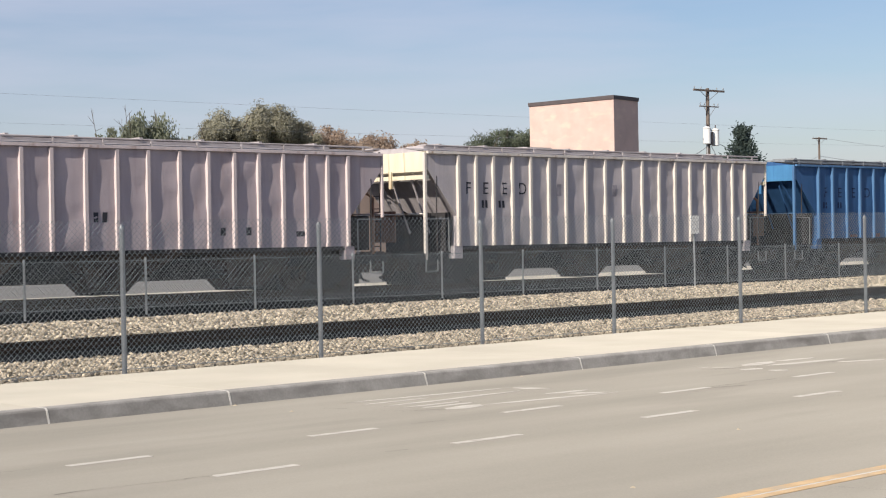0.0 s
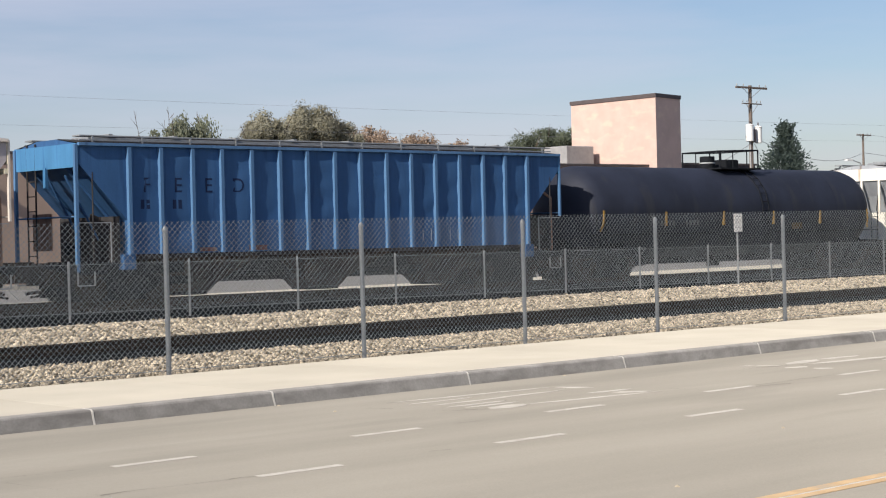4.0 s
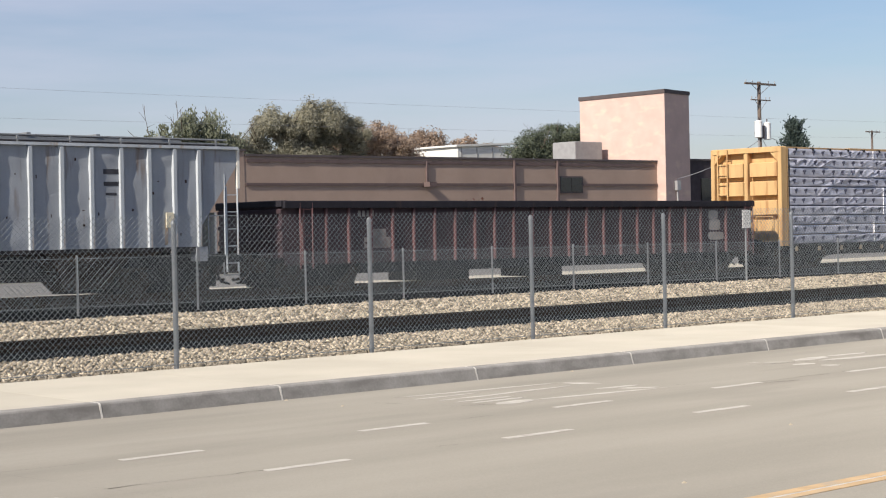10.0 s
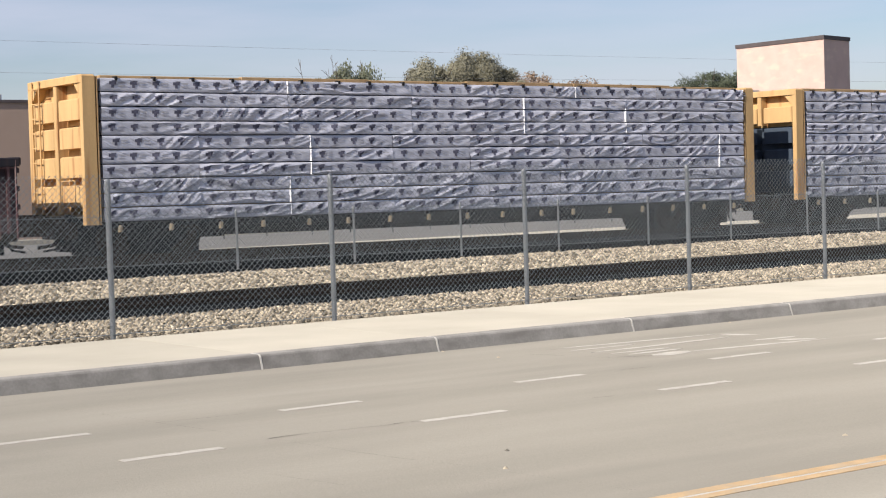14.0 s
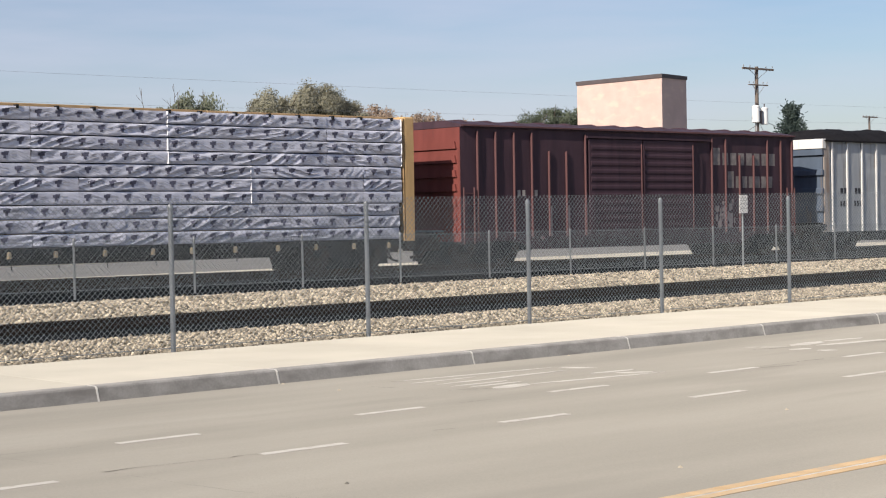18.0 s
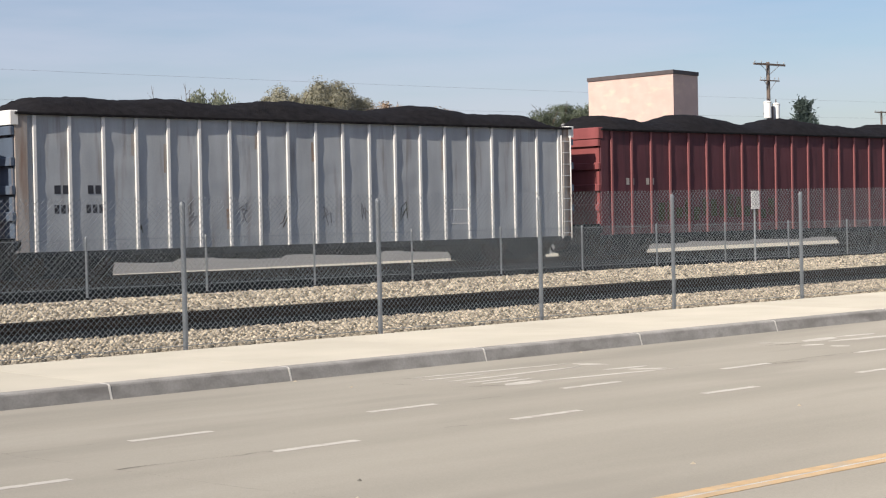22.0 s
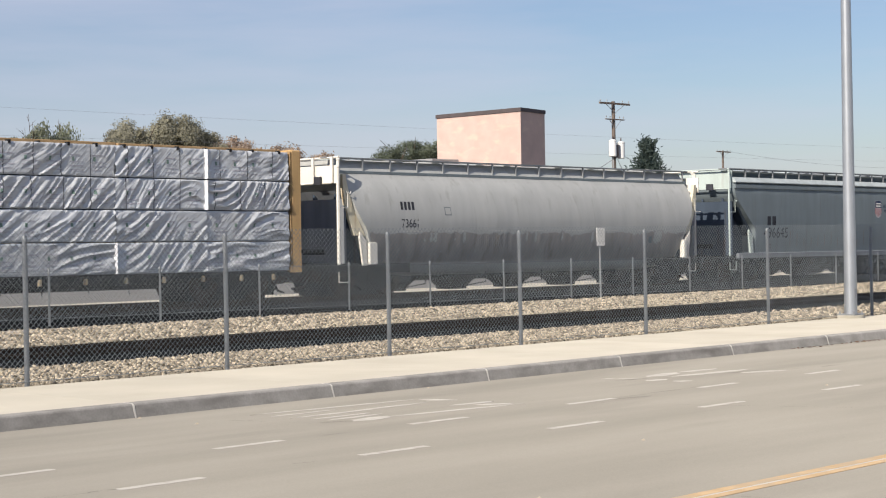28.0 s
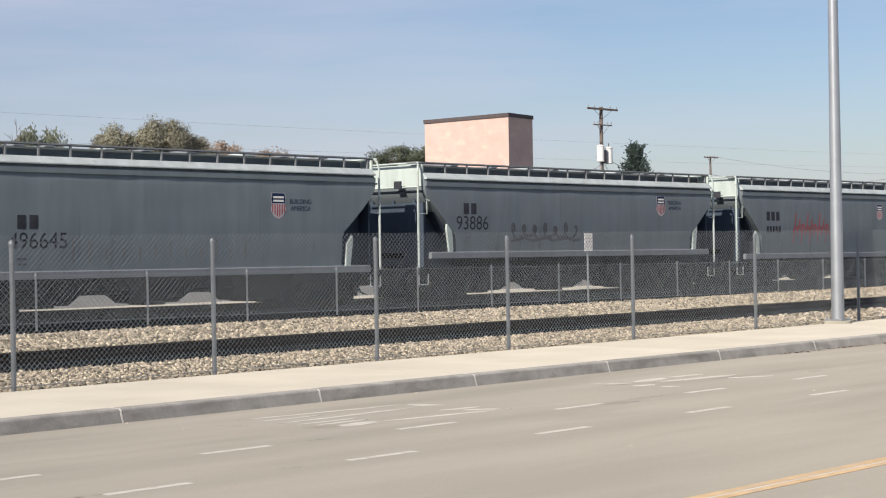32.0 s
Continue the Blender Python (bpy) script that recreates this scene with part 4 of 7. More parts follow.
M["wrap"] = material("pale_violet_plastic_wrap", (0.52, 0.53, 0.605), 0.2, vary=0.12, scale=3, bump=0.9, bump_scale=7, bump_stretch=(0.6, 1, 2.2), bump_turn=0.4, creased=True, per_object=0.12, spec=0.9, stain=(0.66, 0.67, 0.72), stain_amt=0.3, stain_scale=6, stain_stretch=(1, 1, 2.5))
M["wrap_white"] = material("silvery_plastic_wrap", (0.55, 0.575, 0.595), 0.2, vary=0.10, scale=2, bump=0.8, bump_scale=5, bump_stretch=(0.5, 1, 2.8), bump_turn=-0.78, creased=True, per_object=0.08, spec=0.9, stain=(0.72, 0.74, 0.76), stain_amt=0.3, stain_scale=3, stain_stretch=(1.4, 1, 2.2))
M["wrap_ink"] = material("dark_wrap_print", (0.11, 0.11, 0.15), 0.35, vary=0.3, scale=8)
M["wrap_ink_pale"] = material("faint_wrap_print", (0.40, 0.40, 0.44), 0.4, vary=0.1)
M["winch"] = paint("pale_tan_winch_paint", (0.32, 0.27, 0.19), (0.16, 0.10, 0.06), 0.6)
# Dark navy that stands for shade in car gaps and end recesses.
M["navy_shade"] = paint("navy_shade_tone", (0.055, 0.073, 0.10), (0.05, 0.036, 0.03), 0.25)
M["eave_warm"] = paint("dusty_grey_roof_paint", (0.40, 0.37, 0.37), (0.30, 0.27, 0.26), 0.3)
# Paler than the sides: sun on the upward slope is in this tone.
M["eave"] = paint("sun_paled_eave_paint", (0.43, 0.475, 0.475), (0.34, 0.37, 0.37), 0.2)
M["sill"] = paint("grey_sill_paint", (0.20, 0.215, 0.235), (0.16, 0.17, 0.18), 0.3)
M["strap"] = material("dark_plastic_strap", (0.10, 0.105, 0.115), 0.5, vary=0.2)
M["wrap_green"] = material("dull_green_print", (0.15, 0.22, 0.19), 0.45, vary=0.3, scale=8)
M["mark_faint"] = material("faint_grey_stencil", (0.15, 0.15, 0.155), 0.6, vary=0.2)
M["smear"] = material("worn_green_spray", (0.055, 0.06, 0.03), 0.7, vary=0.4, scale=3, stain=(0.058, 0.015, 0.022), stain_amt=0.8, stain_scale=3)
M["tape"] = material("pale_reflective_tape", (0.55, 0.54, 0.50), 0.5, vary=0.15)
M["rusty"] = paint("rust_blotched_aluminium", (0.36, 0.33, 0.30), (0.20, 0.115, 0.075), 0.95)
M["mark_mid"] = material("dulled_white_lettering", (0.22, 0.195, 0.185), 0.7, vary=0.25, scale=6)
M["mark_ghost"] = material("ghost_of_lettering", (0.25, 0.235, 0.26), 0.7, vary=0.25, scale=6)
M["chip"] = material("dark_rust_chip", (0.06, 0.04, 0.035), 0.8, vary=0.3)
M["rust_run"] = material("rust_run", (0.11, 0.045, 0.035), 0.8, vary=0.3)
M["tan_stain"] = material("tan_rust_stain", (0.36, 0.28, 0.21), 0.8, vary=0.2, scale=4, stain=(0.30, 0.31, 0.32), stain_amt=0.5, stain_scale=3)
M["patch"] = material("faded_orange_patch", (0.085, 0.06, 0.03), 0.6, vary=0.4, scale=6)
M["mark_dim"] = material("dim_grey_stencil", (0.11, 0.115, 0.125), 0.6, vary=0.2)
# Blue tone for the silver car's ends: the next car's shade put into colour.
M["end_shade_blue"] = paint("shaded_end_blue_tone", (0.085, 0.11, 0.15), (0.15, 0.12, 0.10), 0.3)
M["blotch"] = material("blotchy_pale_repaint", (0.30, 0.25, 0.25), 0.7, vary=0.3, scale=5, stain=(0.066, 0.038, 0.046), stain_amt=0.7, stain_scale=5)
M["streak"] = material("brown_rust_streak", (0.195, 0.175, 0.165), 0.8, vary=0.2)
M["lumber"] = material("sawn_lumber", (0.36, 0.245, 0.13), 0.85, vary=0.25, scale=6, stretch=(0.5, 4, 4))
# Near-white tone stands for sun on the raised seam.
M["seam"] = material("sun_bright_wrap_seam", (0.86, 0.86, 0.88), 0.3, vary=0.06)

# ---- train: running gear shared by all cars ----
K = 1.0353
CARS, AXLES = [], []


def ring_y(r, y, n=20):
    return [(r * math.cos(2 * math.pi * i / n), y, r * math.sin(2 * math.pi * i / n)) for i in range(n)]


wheel_geo = Geo()
for s in (-1, 1):
    wheel_geo.loft([ring_y(r, s * y) for r, y in ((0.10, 0.66), (0.36, 0.685), (0.45, 0.68), (0.45, 0.705), (0.425, 0.71), (0.415, 0.815), (0.37, 0.815), (0.34, 0.77), (0.14, 0.78), (0.12, 0.85), (0.02, 0.85))])
wheel_geo.tube((0, -0.95, 0), (0, 0.95, 0), 0.08, 10)
WHEELS = mesh_of("wheelset", wheel_geo, M["steel"], True)
fr = Geo()
fr.prism([(-1.12, 0.36), (-0.74, 0.36), (-0.38, 0.16), (0.38, 0.16), (0.74, 0.36), (1.12, 0.36), (1.12, 0.56), (0.72, 0.60), (0.40, 0.74), (-0.40, 0.74), (-0.72, 0.60), (-1.12, 0.56)], -0.09, 0.09)
FRAME = mesh_of("side_frame", fr, M["under"])
BOLSTER = mesh_of("bolster", Geo().box(-0.22, 0.22, -1.15, 1.15, 0.30, 0.74).box(-1.35, 1.35, -0.62, 0.62, 0.02, 0.72), M["under"])
sp = Geo()
for i in (-1, 0, 1):
    for k in range(4):
        sp.tube((i * 0.13, 0, 0.20 + k * 0.05), (i * 0.13, 0, 0.225 + k * 0.05), 0.058, 8)
SPRING = mesh_of("spring_nest", sp, M["steel"])
BEARING = mesh_of("bearing_cap", Geo().tube((0, -0.07, 0), (0, 0.07, 0), 0.13, 12), M["steel"], True)
cp = Geo().box(-0.1, 0.75, -0.12, 0.12, 0.62, 0.95).box(0.5, 0.82, -0.18, 0.18, 0.5, 1.0).box(-0.05, 0.30, -0.6, 0.6, 0.42, 0.80)
cp.rod([(0.3, -0.95, 0.62), (0.45, -0.5, 0.55), (0.6, -0.15, 0.7)], 0.03, 6).rod([(0.2, 0.4, 0.6), (0.45, 0.4, 0.3), (0.8, 0.3, 0.25)], 0.04, 6)
COUPLER = mesh_of("coupler", cp, M["steel"])


def truck(car, x):
    t = part("truck", BOLSTER, None, car, "black cast truck with two wheelsets", at=(x, 0, 0))
    for s in (-1, 1):
        part("side_frame", FRAME, None, t, at=(0, s * 1.02, 0))
        part("spring_nest", SPRING, None, t, at=(0, s * 1.02, 0.02))
        for e in (-0.89, 0.89):
            part("bearing_cap", BEARING, None, t, at=(e, s * 1.10, 0.43))
    for e in (-0.89, 0.89):
        AXLES.append((part("wheelset", WHEELS, None, t, at=(e, 0, 0.42)), e))


def car_base(name, label, s0, s1, category="freight car", truck_in=1.75, sill_z=0.38):
    """A rail car's empty on the rail, with trucks, couplers and centre sill; s0, s1: its ends along the train."""
    L = (s1 - s0) * K
    t = thing(name, label, category, (0, 36.75, 0.23), group="cars of the freight train")
    CARS.append((t, (s0 + s1) / 2 * K))
    for s in (-1, 1):
        truck(t, s * (L / 2 - truck_in))
        part("draft_gear", Geo().box(s * (L / 2 - 0.55) - 0.47, s * (L / 2 - 0.55) + 0.47, -0.45, 0.45, 0.12, 0.95), M["under"], t)
        part("air_hose", Geo().pipe([(s * (L / 2 - 0.1), -0.4, 0.6), (s * (L / 2 + 0.15), -0.35, 0.22), (s * (L / 2 + 0.5), -0.2, 0.16)], 0.03, 6), M["under"], t)
        part("coupler", COUPLER, None, t, at=pose(s * (L / 2 - 0.12), 0, 0, 0, 0, 0 if s > 0 else 180))
    part("centre_sill", Geo().box(-L / 2 + 0.2, L / 2 - 0.2, -0.22, 0.22, sill_z, 0.98), M["under"], t)
    part("body_bolster", Geo().box(-L / 2 + truck_in - 1.5, -L / 2 + truck_in + 1.35, -1.3, 1.3, 0.66, 0.94), M["under"], t)
    part("body_bolster", Geo().box(L / 2 - truck_in - 1.35, L / 2 - truck_in + 1.5, -1.3, 1.3, 0.66, 0.94), M["under"], t)
    part("brake_rigging", Geo().box(-L / 2 + truck_in + 1.2, -L / 2 + truck_in + 1.9, -0.8, 0.8, 0.36, 0.8).rod([(-L / 2 + 2, -0.55, 0.5), (L / 2 - 2, -0.55, 0.5)], 0.03, 5), M["under"], t)
    return t, L


def ladder(parent, x, y, z0, z1, w, axis, mat, n):
    """Two stiles and n rungs; axis: the way the rungs run."""
    d = Vector((w, 0, 0)) if axis == "x" else Vector((0, w, 0))
    foot, top = Vector((x, y, z0)), Vector((x, y, z1))
    lad = part("ladder", Geo().tube(foot, top, 0.024, 5), mat, parent)
    home = lad if parent.parent is None else parent
    part("stile", Geo().tube(foot + d, top + d, 0.024, 5), mat, home)
    for i in range(n):
        at = foot.lerp(top, (i + 0.5) / n)
        part("rung", Geo().tube(at, at + d, 0.016, 4), mat, home)
    return lad


def dent(x, z, seed):
    return noise.noise((x * 1.1 + seed, z * 1.9, seed)) * 1.0 + 0.9 * noise.noise((x * 1.6, z * 3.1 + seed, 1)) + 0.35


def skin(car, y, bulge, seed):
    """Lets painted marks lie on the dented side."""
    SKIN[car] = lambda x, z: y - bulge * dent(x, z, seed)


def side_sheet(x0, x1, z0, z1, y, bulge, seed, side=-1):
    """A steel side skin, dented and bulged between its ribs."""
    nx, nz = int((x1 - x0) / 0.13), int((z1 - z0) / 0.17)
    vs, fs = [], []
    for j in range(nz + 1):
        for i in range(nx + 1):
            x, z = x0 + (x1 - x0) * i / nx, z0 + (z1 - z0) * j / nz
            edge = min(1, (i / nx) * 40, (1 - i / nx) * 40) * min(1, j, nz - j)
            d = bulge * dent(x, z, seed) * edge
            vs.append((x, y + side * d, z))
    for j in range(nz):
        for i in range(nx):
            a = j * (nx + 1) + i
            fs.append((a, a + 1, a + nx + 2, a + nx + 1))
    return Geo().add(vs, fs)


def shell(section, inset, L, n=2):
    """Car body: section (y, z) all round; inset(z): how far each end stands back at that height."""
    rings = []
    for k in range(n + 1):
        f = k / n
        rings.append([((-L / 2 + inset(z)) * (1 - f) + (L / 2 - inset(z)) * f, y, z) for y, z in section])
    return Geo().loft(rings, caps=False).mirror_caps(rings)


def bar_on(g, skin_of, x, z, w, h, y, step):
    """Adds one painted bar, lying on the skin of its thing."""
    nx, nz = max(1, int(w / step)), max(1, int(h / step))
    pts = [(x + w * a / nx, z + h * b / nz) for b in range(nz + 1) for a in range(nx + 1)]
    g.add([(px, skin_of(px, pz) - 0.005 if skin_of else y, pz) for px, pz in pts],
          [(b * (nx + 1) + a, b * (nx + 1) + a + 1, (b + 1) * (nx + 1) + a + 1, (b + 1) * (nx + 1) + a) for b in range(nz) for a in range(nx)])


def stencil(parent, rows, mat, y=-1.56, label="weathered stencilled mark", step=0.12, name="stencil"):
    """Unreadable or withheld marks as plain bars: rows of (x, z, letter width, height, count, pitch)."""
    for x, z, w, h, n, p in rows:
        for i in range(n):
            g = Geo()
            bar_on(g, SKIN.get(parent), x + i * p, z, w, h, y, step)
            part(name, g, mat, parent, label)


def scrawl(car, runs, w, mat, label):
    """Sprayed lines lying on the side; runs of (x, z) points, each one ribbon."""
    for run in runs:
        fine = []
        for (ax, az), (bx, bz) in zip(run, run[1:]):
            n = max(1, int(math.hypot(bx - ax, bz - az) / 0.1))
            fine += [(ax + (bx - ax) * i / n, az + (bz - az) * i / n) for i in range(n)]
        fine.append(run[-1])
        vs, fs = [], []
        for i, (x, z) in enumerate(fine):
            (ax, az), (bx, bz) = fine[max(0, i - 1)], fine[min(len(fine) - 1, i + 1)]
            k = w / max(1e-6, math.hypot(bx - ax, bz - az))
            for sg in (-1, 1):
                px, pz = x - sg * (bz - az) * k, z + sg * (bx - ax) * k
                vs.append((px, SKIN[car](px, pz) - 0.004, pz))
            if i:
                fs.append((2 * i - 2, 2 * i, 2 * i + 1, 2 * i - 1))
        part("graffiti", Geo().add(vs, fs), mat, car, label)


def roof_gear(car, L, zt, mat, hatch=8, board_y=-0.8, rise=0.22, posts=8):
    for k in (-1, 1):
        # The dark material here stands for shade under the running boards.
        part("roof_sheet", Geo().prism([(k * 1.48, zt + 0.036), (k * 0.44, zt + 0.168), (k * 0.44, zt + 0.176), (k * 1.48, zt + 0.044)], -L / 2 + 0.13, L / 2 - 0.13, "x"), mat if mat is M["eave_warm"] else M["dark_bay"], car, "roof sheet under the walkway, dark ones coloured as its shade")
    part("hatch_trough", Geo().slab(-L / 2 + 1.0, L / 2 - 1.0, -0.4, 0.4, zt + 0.12, zt + 0.27, 0.03), mat, car)
    for i in range(hatch):
        x = -L / 2 + 1.6 + (L - 3.2) * i / (hatch - 1)
        part("hatch_clamp", Geo().box(x - 0.05, x + 0.05, -0.5, 0.5, zt + 0.27, zt + 0.33), mat, car)
    for k in (-1, 1):
        b = part("running_board", Geo().slab(-L / 2 + 0.25, L / 2 - 0.25, k * 1.16 - 0.17, k * 1.16 + 0.17, zt + 0.20, zt + 0.235, 0.01), mat, car, "grating walkway on the roof")
        part("edge_rail", Geo().box(-L / 2 + 0.25, L / 2 - 0.25, k * 1.33 - 0.015, k * 1.33 + 0.015, zt + 0.10, zt + 0.13), mat, b)
        for i in range(posts):
            x = -L / 2 + 0.6 + (L - 1.2) * i / (posts - 1)
            part("bracket", Geo().box(x - 0.022, x + 0.022, k * 1.33 - 0.02, k * 1.33 + 0.02, zt + 0.03, zt + 0.20), mat, b)


RIB_GAPS = (0.70, 0.71, 0.79, 0.79, 0.79, 0.79, 0.89, 0.89, 0.89, 0.89, 0.89, 0.79, 0.79, 0.79, 0.79, 0.71, 0.70)


def ribbed_hopper(name, label, s0, s1, zt, zb, gaps, side, rib, end, seed, rib_d=0.085, open_end=True):
    car, L = car_base(name, label, s0, s1, sill_z=0.37)
    reach = sum(gaps) / 2 + 0.04
    z1, z2 = (zt - 0.46, zt - 1.80) if open_end else (zt - 0.45, zt - 2.0)
    cut = L / 2 - 0.12 - reach

    def inset(z):
        return 0.12 if z >= z1 else (0.12 + cut * (z1 - z) / (z1 - z2) if z > z2 else 0.12 + cut)
    half = [(-1.50, zb), (-1.50, z2), (-1.50, z1), (-1.50, zt), (-0.45, zt + 0.16)]
    section = half + [(-y, z) for y, z in reversed(half)]
    part("body", shell(section, inset, L), side, car, "welded steel hopper body")
    xa = L / 2 - 0.12 - cut
    skin(car, -1.505, 0.027, seed)
    part("side_sheet", side_sheet(-xa, xa, zb, zt - 0.03, -1.505, 0.027, seed), side, car, smooth=True)
    part("top_chord", Geo().box(-L / 2 + 0.1, L / 2 - 0.1, -1.59, -1.49, zt - 0.035, zt + 0.035), rib, car)
    part("top_chord", Geo().box(-L / 2 + 0.1, L / 2 - 0.1, 1.49, 1.59, zt - 0.035, zt + 0.035), rib, car)
    h = zt - 0.03 - zb
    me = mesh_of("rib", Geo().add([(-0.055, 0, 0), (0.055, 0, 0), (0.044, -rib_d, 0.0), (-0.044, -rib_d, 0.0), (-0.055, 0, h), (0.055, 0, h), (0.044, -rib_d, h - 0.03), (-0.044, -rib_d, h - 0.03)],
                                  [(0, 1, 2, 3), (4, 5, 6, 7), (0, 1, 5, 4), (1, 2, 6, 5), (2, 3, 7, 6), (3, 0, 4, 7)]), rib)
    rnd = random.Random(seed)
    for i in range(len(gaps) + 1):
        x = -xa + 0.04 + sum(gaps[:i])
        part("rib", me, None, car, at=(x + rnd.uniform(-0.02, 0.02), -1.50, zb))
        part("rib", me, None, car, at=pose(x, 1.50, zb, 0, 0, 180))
    part("side_sill", Geo().box(-xa, xa, -1.53, -1.40, zb - 0.10, zb), M["dark_bay"], car)
    for i in range(3):
        x = (i - 1) * 4.25
        rings = [[(x - w, -d, z), (x + w, -d, z), (x + w, d, z), (x - w, d, z)] for w, d, z in ((1.75, 1.36, zb - 0.02), (1.25, 1.2, 0.85), (0.75, 0.55, 0.40), (0.55, 0.34, 0.12))]
        b = part("hopper_bay", Geo().loft(rings), M["bay"], car, "rust-brown sloping hopper bay")
        part("outlet_gate", Geo().slab(x - 0.5, x + 0.5, -0.4, 0.4, 0.06, 0.16, 0.02), M["under"], b)
    for s in (-1, 1):
        xe = s * (L / 2 - 0.06)
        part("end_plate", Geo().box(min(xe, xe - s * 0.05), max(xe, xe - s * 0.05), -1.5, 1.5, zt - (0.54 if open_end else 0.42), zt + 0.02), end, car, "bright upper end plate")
        if open_end and end is M["cream"]:
            part("end_beam", Geo().box(min(xe, xe - s * 0.12), max(xe, xe - s * 0.12), -1.5, 1.5, zt - 0.76, zt - 0.64), end, car)
        for y in (-1.47, 1.47):
            low = (0.74 if s < 0 else 1.95) if open_end else (0.74 if s < 0 else zt - 1.0)
            wide = 0.038 if s < 0 or not open_end else 0.026
            part("corner_post", Geo().box(xe - wide, xe + wide, y - 0.045, y + 0.045, low, zt), rib if open_end else end, car)
            part("foot_step", Geo().rod([(xe, y, 0.74), (xe, y, 0.42), (xe - s * 0.45, y, 0.42), (xe - s * 0.45, y, 0.74)], 0.02, 4), M["galv"], car)
        part("end_sill", Geo().box(xe - 0.1, xe + 0.1, -1.5, 1.5, 0.74, 0.92), M["under"], car)
        part("platform", Geo().box(min(xe, xe - s * 2.2), max(xe, xe - s * 2.2), -1.4, 1.4, 0.90, 0.95), M["under"], car)
        for y in (-0.5, 0.4):
            part("shear_plate", Geo().prism([(xe - s * 0.85, 0.95), (xe - s * (cut + 0.2), 0.95), (xe - s * (cut + 0.2), z2 - 0.05), (xe - s * (cut * 0.72), z2 + 0.18)], y - 0.04, y + 0.04), M["dark_bay"], car)
        for y in (-0.8, 0.8):
            part("slope_rib", Geo().tube((xe - s * 0.1, y, z1 - 0.05), (xe - s * (cut + 0.05), y, z2 - 0.05), 0.045, 5), side, car)
        xc = xe - s * (cut * 0.9 if open_end else 0.62)
        part("cross_plate", Geo().box(xc - 0.03, xc + 0.03, -1.38, 1.38, 0.95, z2 + 0.1 if open_end else 1.98), M["dark_bay"] if open_end else end, car, "grimy plate below the slope sheet" if open_end else "chalky white plate below the slope sheet")
        if open_end:
            if s < 0:
                part("end_panel", Geo().slab(xe + 0.10, xe + 0.15, -0.05, 0.85, 1.25, 2.15, 0.01), M["rust_panel"], car, "rust-brown brake equipment panel")
            else:
                part("brake_housing", Geo().slab(xe - 0.34, xe - 0.06, -1.0, -0.45, 1.05, 2.0, 0.03), M["dark_bay"], car, "grimy brake gear housing")
                part("brake_wheel", Geo().tube((xe - 0.04, 0.3, 2.35), (xe + 0.02, 0.3, 2.35), 0.28, 16), M["under"], car, smooth=True)
                for y in (-1.2, -0.3):
                    part("brake_pipe", Geo().rod([(xe - 0.1, y, 0.95), (xe - 0.1, y, 2.5), (xe - 0.5, y, 2.7)], 0.04, 6), M["rust_panel"], car)
            part("end_rail", Geo().tube((xe - s * 0.03, -1.45, 2.05), (xe - s * 0.03, 1.45, 2.05), 0.022, 5), rib, car)
            part("centre_post", Geo().box(xe - 0.035, xe + 0.035, -0.08, 0.04, zt - 1.0, zt - 0.5), end, car)
            for y in (-0.75, 0.1):
                part("brace", Geo().tube((xe - s * 0.12, y, z1 - 0.25), (xe - s * (cut * 0.8), y + 0.1, 1.5), 0.03, 5), side, car)
        elif s > 0:
            ladder(car, xe - 0.36, -1.47, 0.5, zt - 0.95, 0.34, "x", rib, 5)
        else:
            part("side_gusset", Geo().prism([(xe - s * 0.05, z1 - 0.02), (xe - s * (0.06 + cut * (z1 - 2.04) / (z1 - z2)), 2.04), (xe - s * 0.05, 2.04)], -1.485, -1.465), side, car)
            part("side_skirt", Geo().box(min(xe, xe - s * 0.36), max(xe, xe - s * 0.36), -1.485, -1.46, zb - 0.1, 1.97), end, car, "chalky white lower side plate")
            part("side_skirt", Geo().box(min(xe - s * 0.37, xe - s * 1.0), max(xe - s * 0.37, xe - s * 1.0), -1.485, -1.46, 1.45, 1.97), end, car, "chalky white lower side plate")
            part("side_skirt", Geo().box(min(xe - s * 1.01, xe - s * 1.72), max(xe - s * 1.01, xe - s * 1.72), -1.485, -1.46, zb - 0.1, 1.97), end, car, "chalky white lower side plate")
            part("skirt_rail", Geo().box(min(xe, xe - s * 1.72), max(xe, xe - s * 1.72), -1.5, -1.47, 1.98, 2.03), end, car)
            arch = [(xe - s * (0.72 + 0.52 * math.cos(q)), 0.95 + 0.62 * math.sin(q)) for q in [math.pi * i / 10 for i in range(11)]]
            part("wheel_cover", Geo().prism(arch, -1.52, -1.49), M["under"], car, "dark half-round cover")
            part("slope_brace", Geo().tube((xe - s * 0.1, -1.50, z1 - 0.05), (xe - s * (cut - 0.1), -1.50, 2.1), 0.02, 5), M["dark_bay"], car)
            for y in (-0.75, 0.0, 0.75):
                part("end_post", Geo().box(xe - 0.03, xe + 0.03, y - 0.04, y + 0.04, 1.9, zt - 0.42), end, car)
                part("end_brace", Geo().tube((xe - s * 0.10, y + 0.05, zt - 0.5), (xe - s * 0.62, y + 0.55, 2.05), 0.022, 5), M["dark_bay"], car)
            part("slope_sheet", Geo().prism([(xe - s * 0.15, zt - 0.42), (xe - s * 0.75, 1.98), (xe - s * 0.79, 1.98), (xe - s * 0.19, zt - 0.42)], -1.42, 1.42), side, car, "grey slope sheet behind thin posts")
        part("handrail", Geo().rod([(xe - s * 0.02, -1.48, 1.9), (xe - s * 0.9, -1.48, 1.9), (xe - s * 0.9, -1.48, 0.95)], 0.016, 4), M["galv"], car)
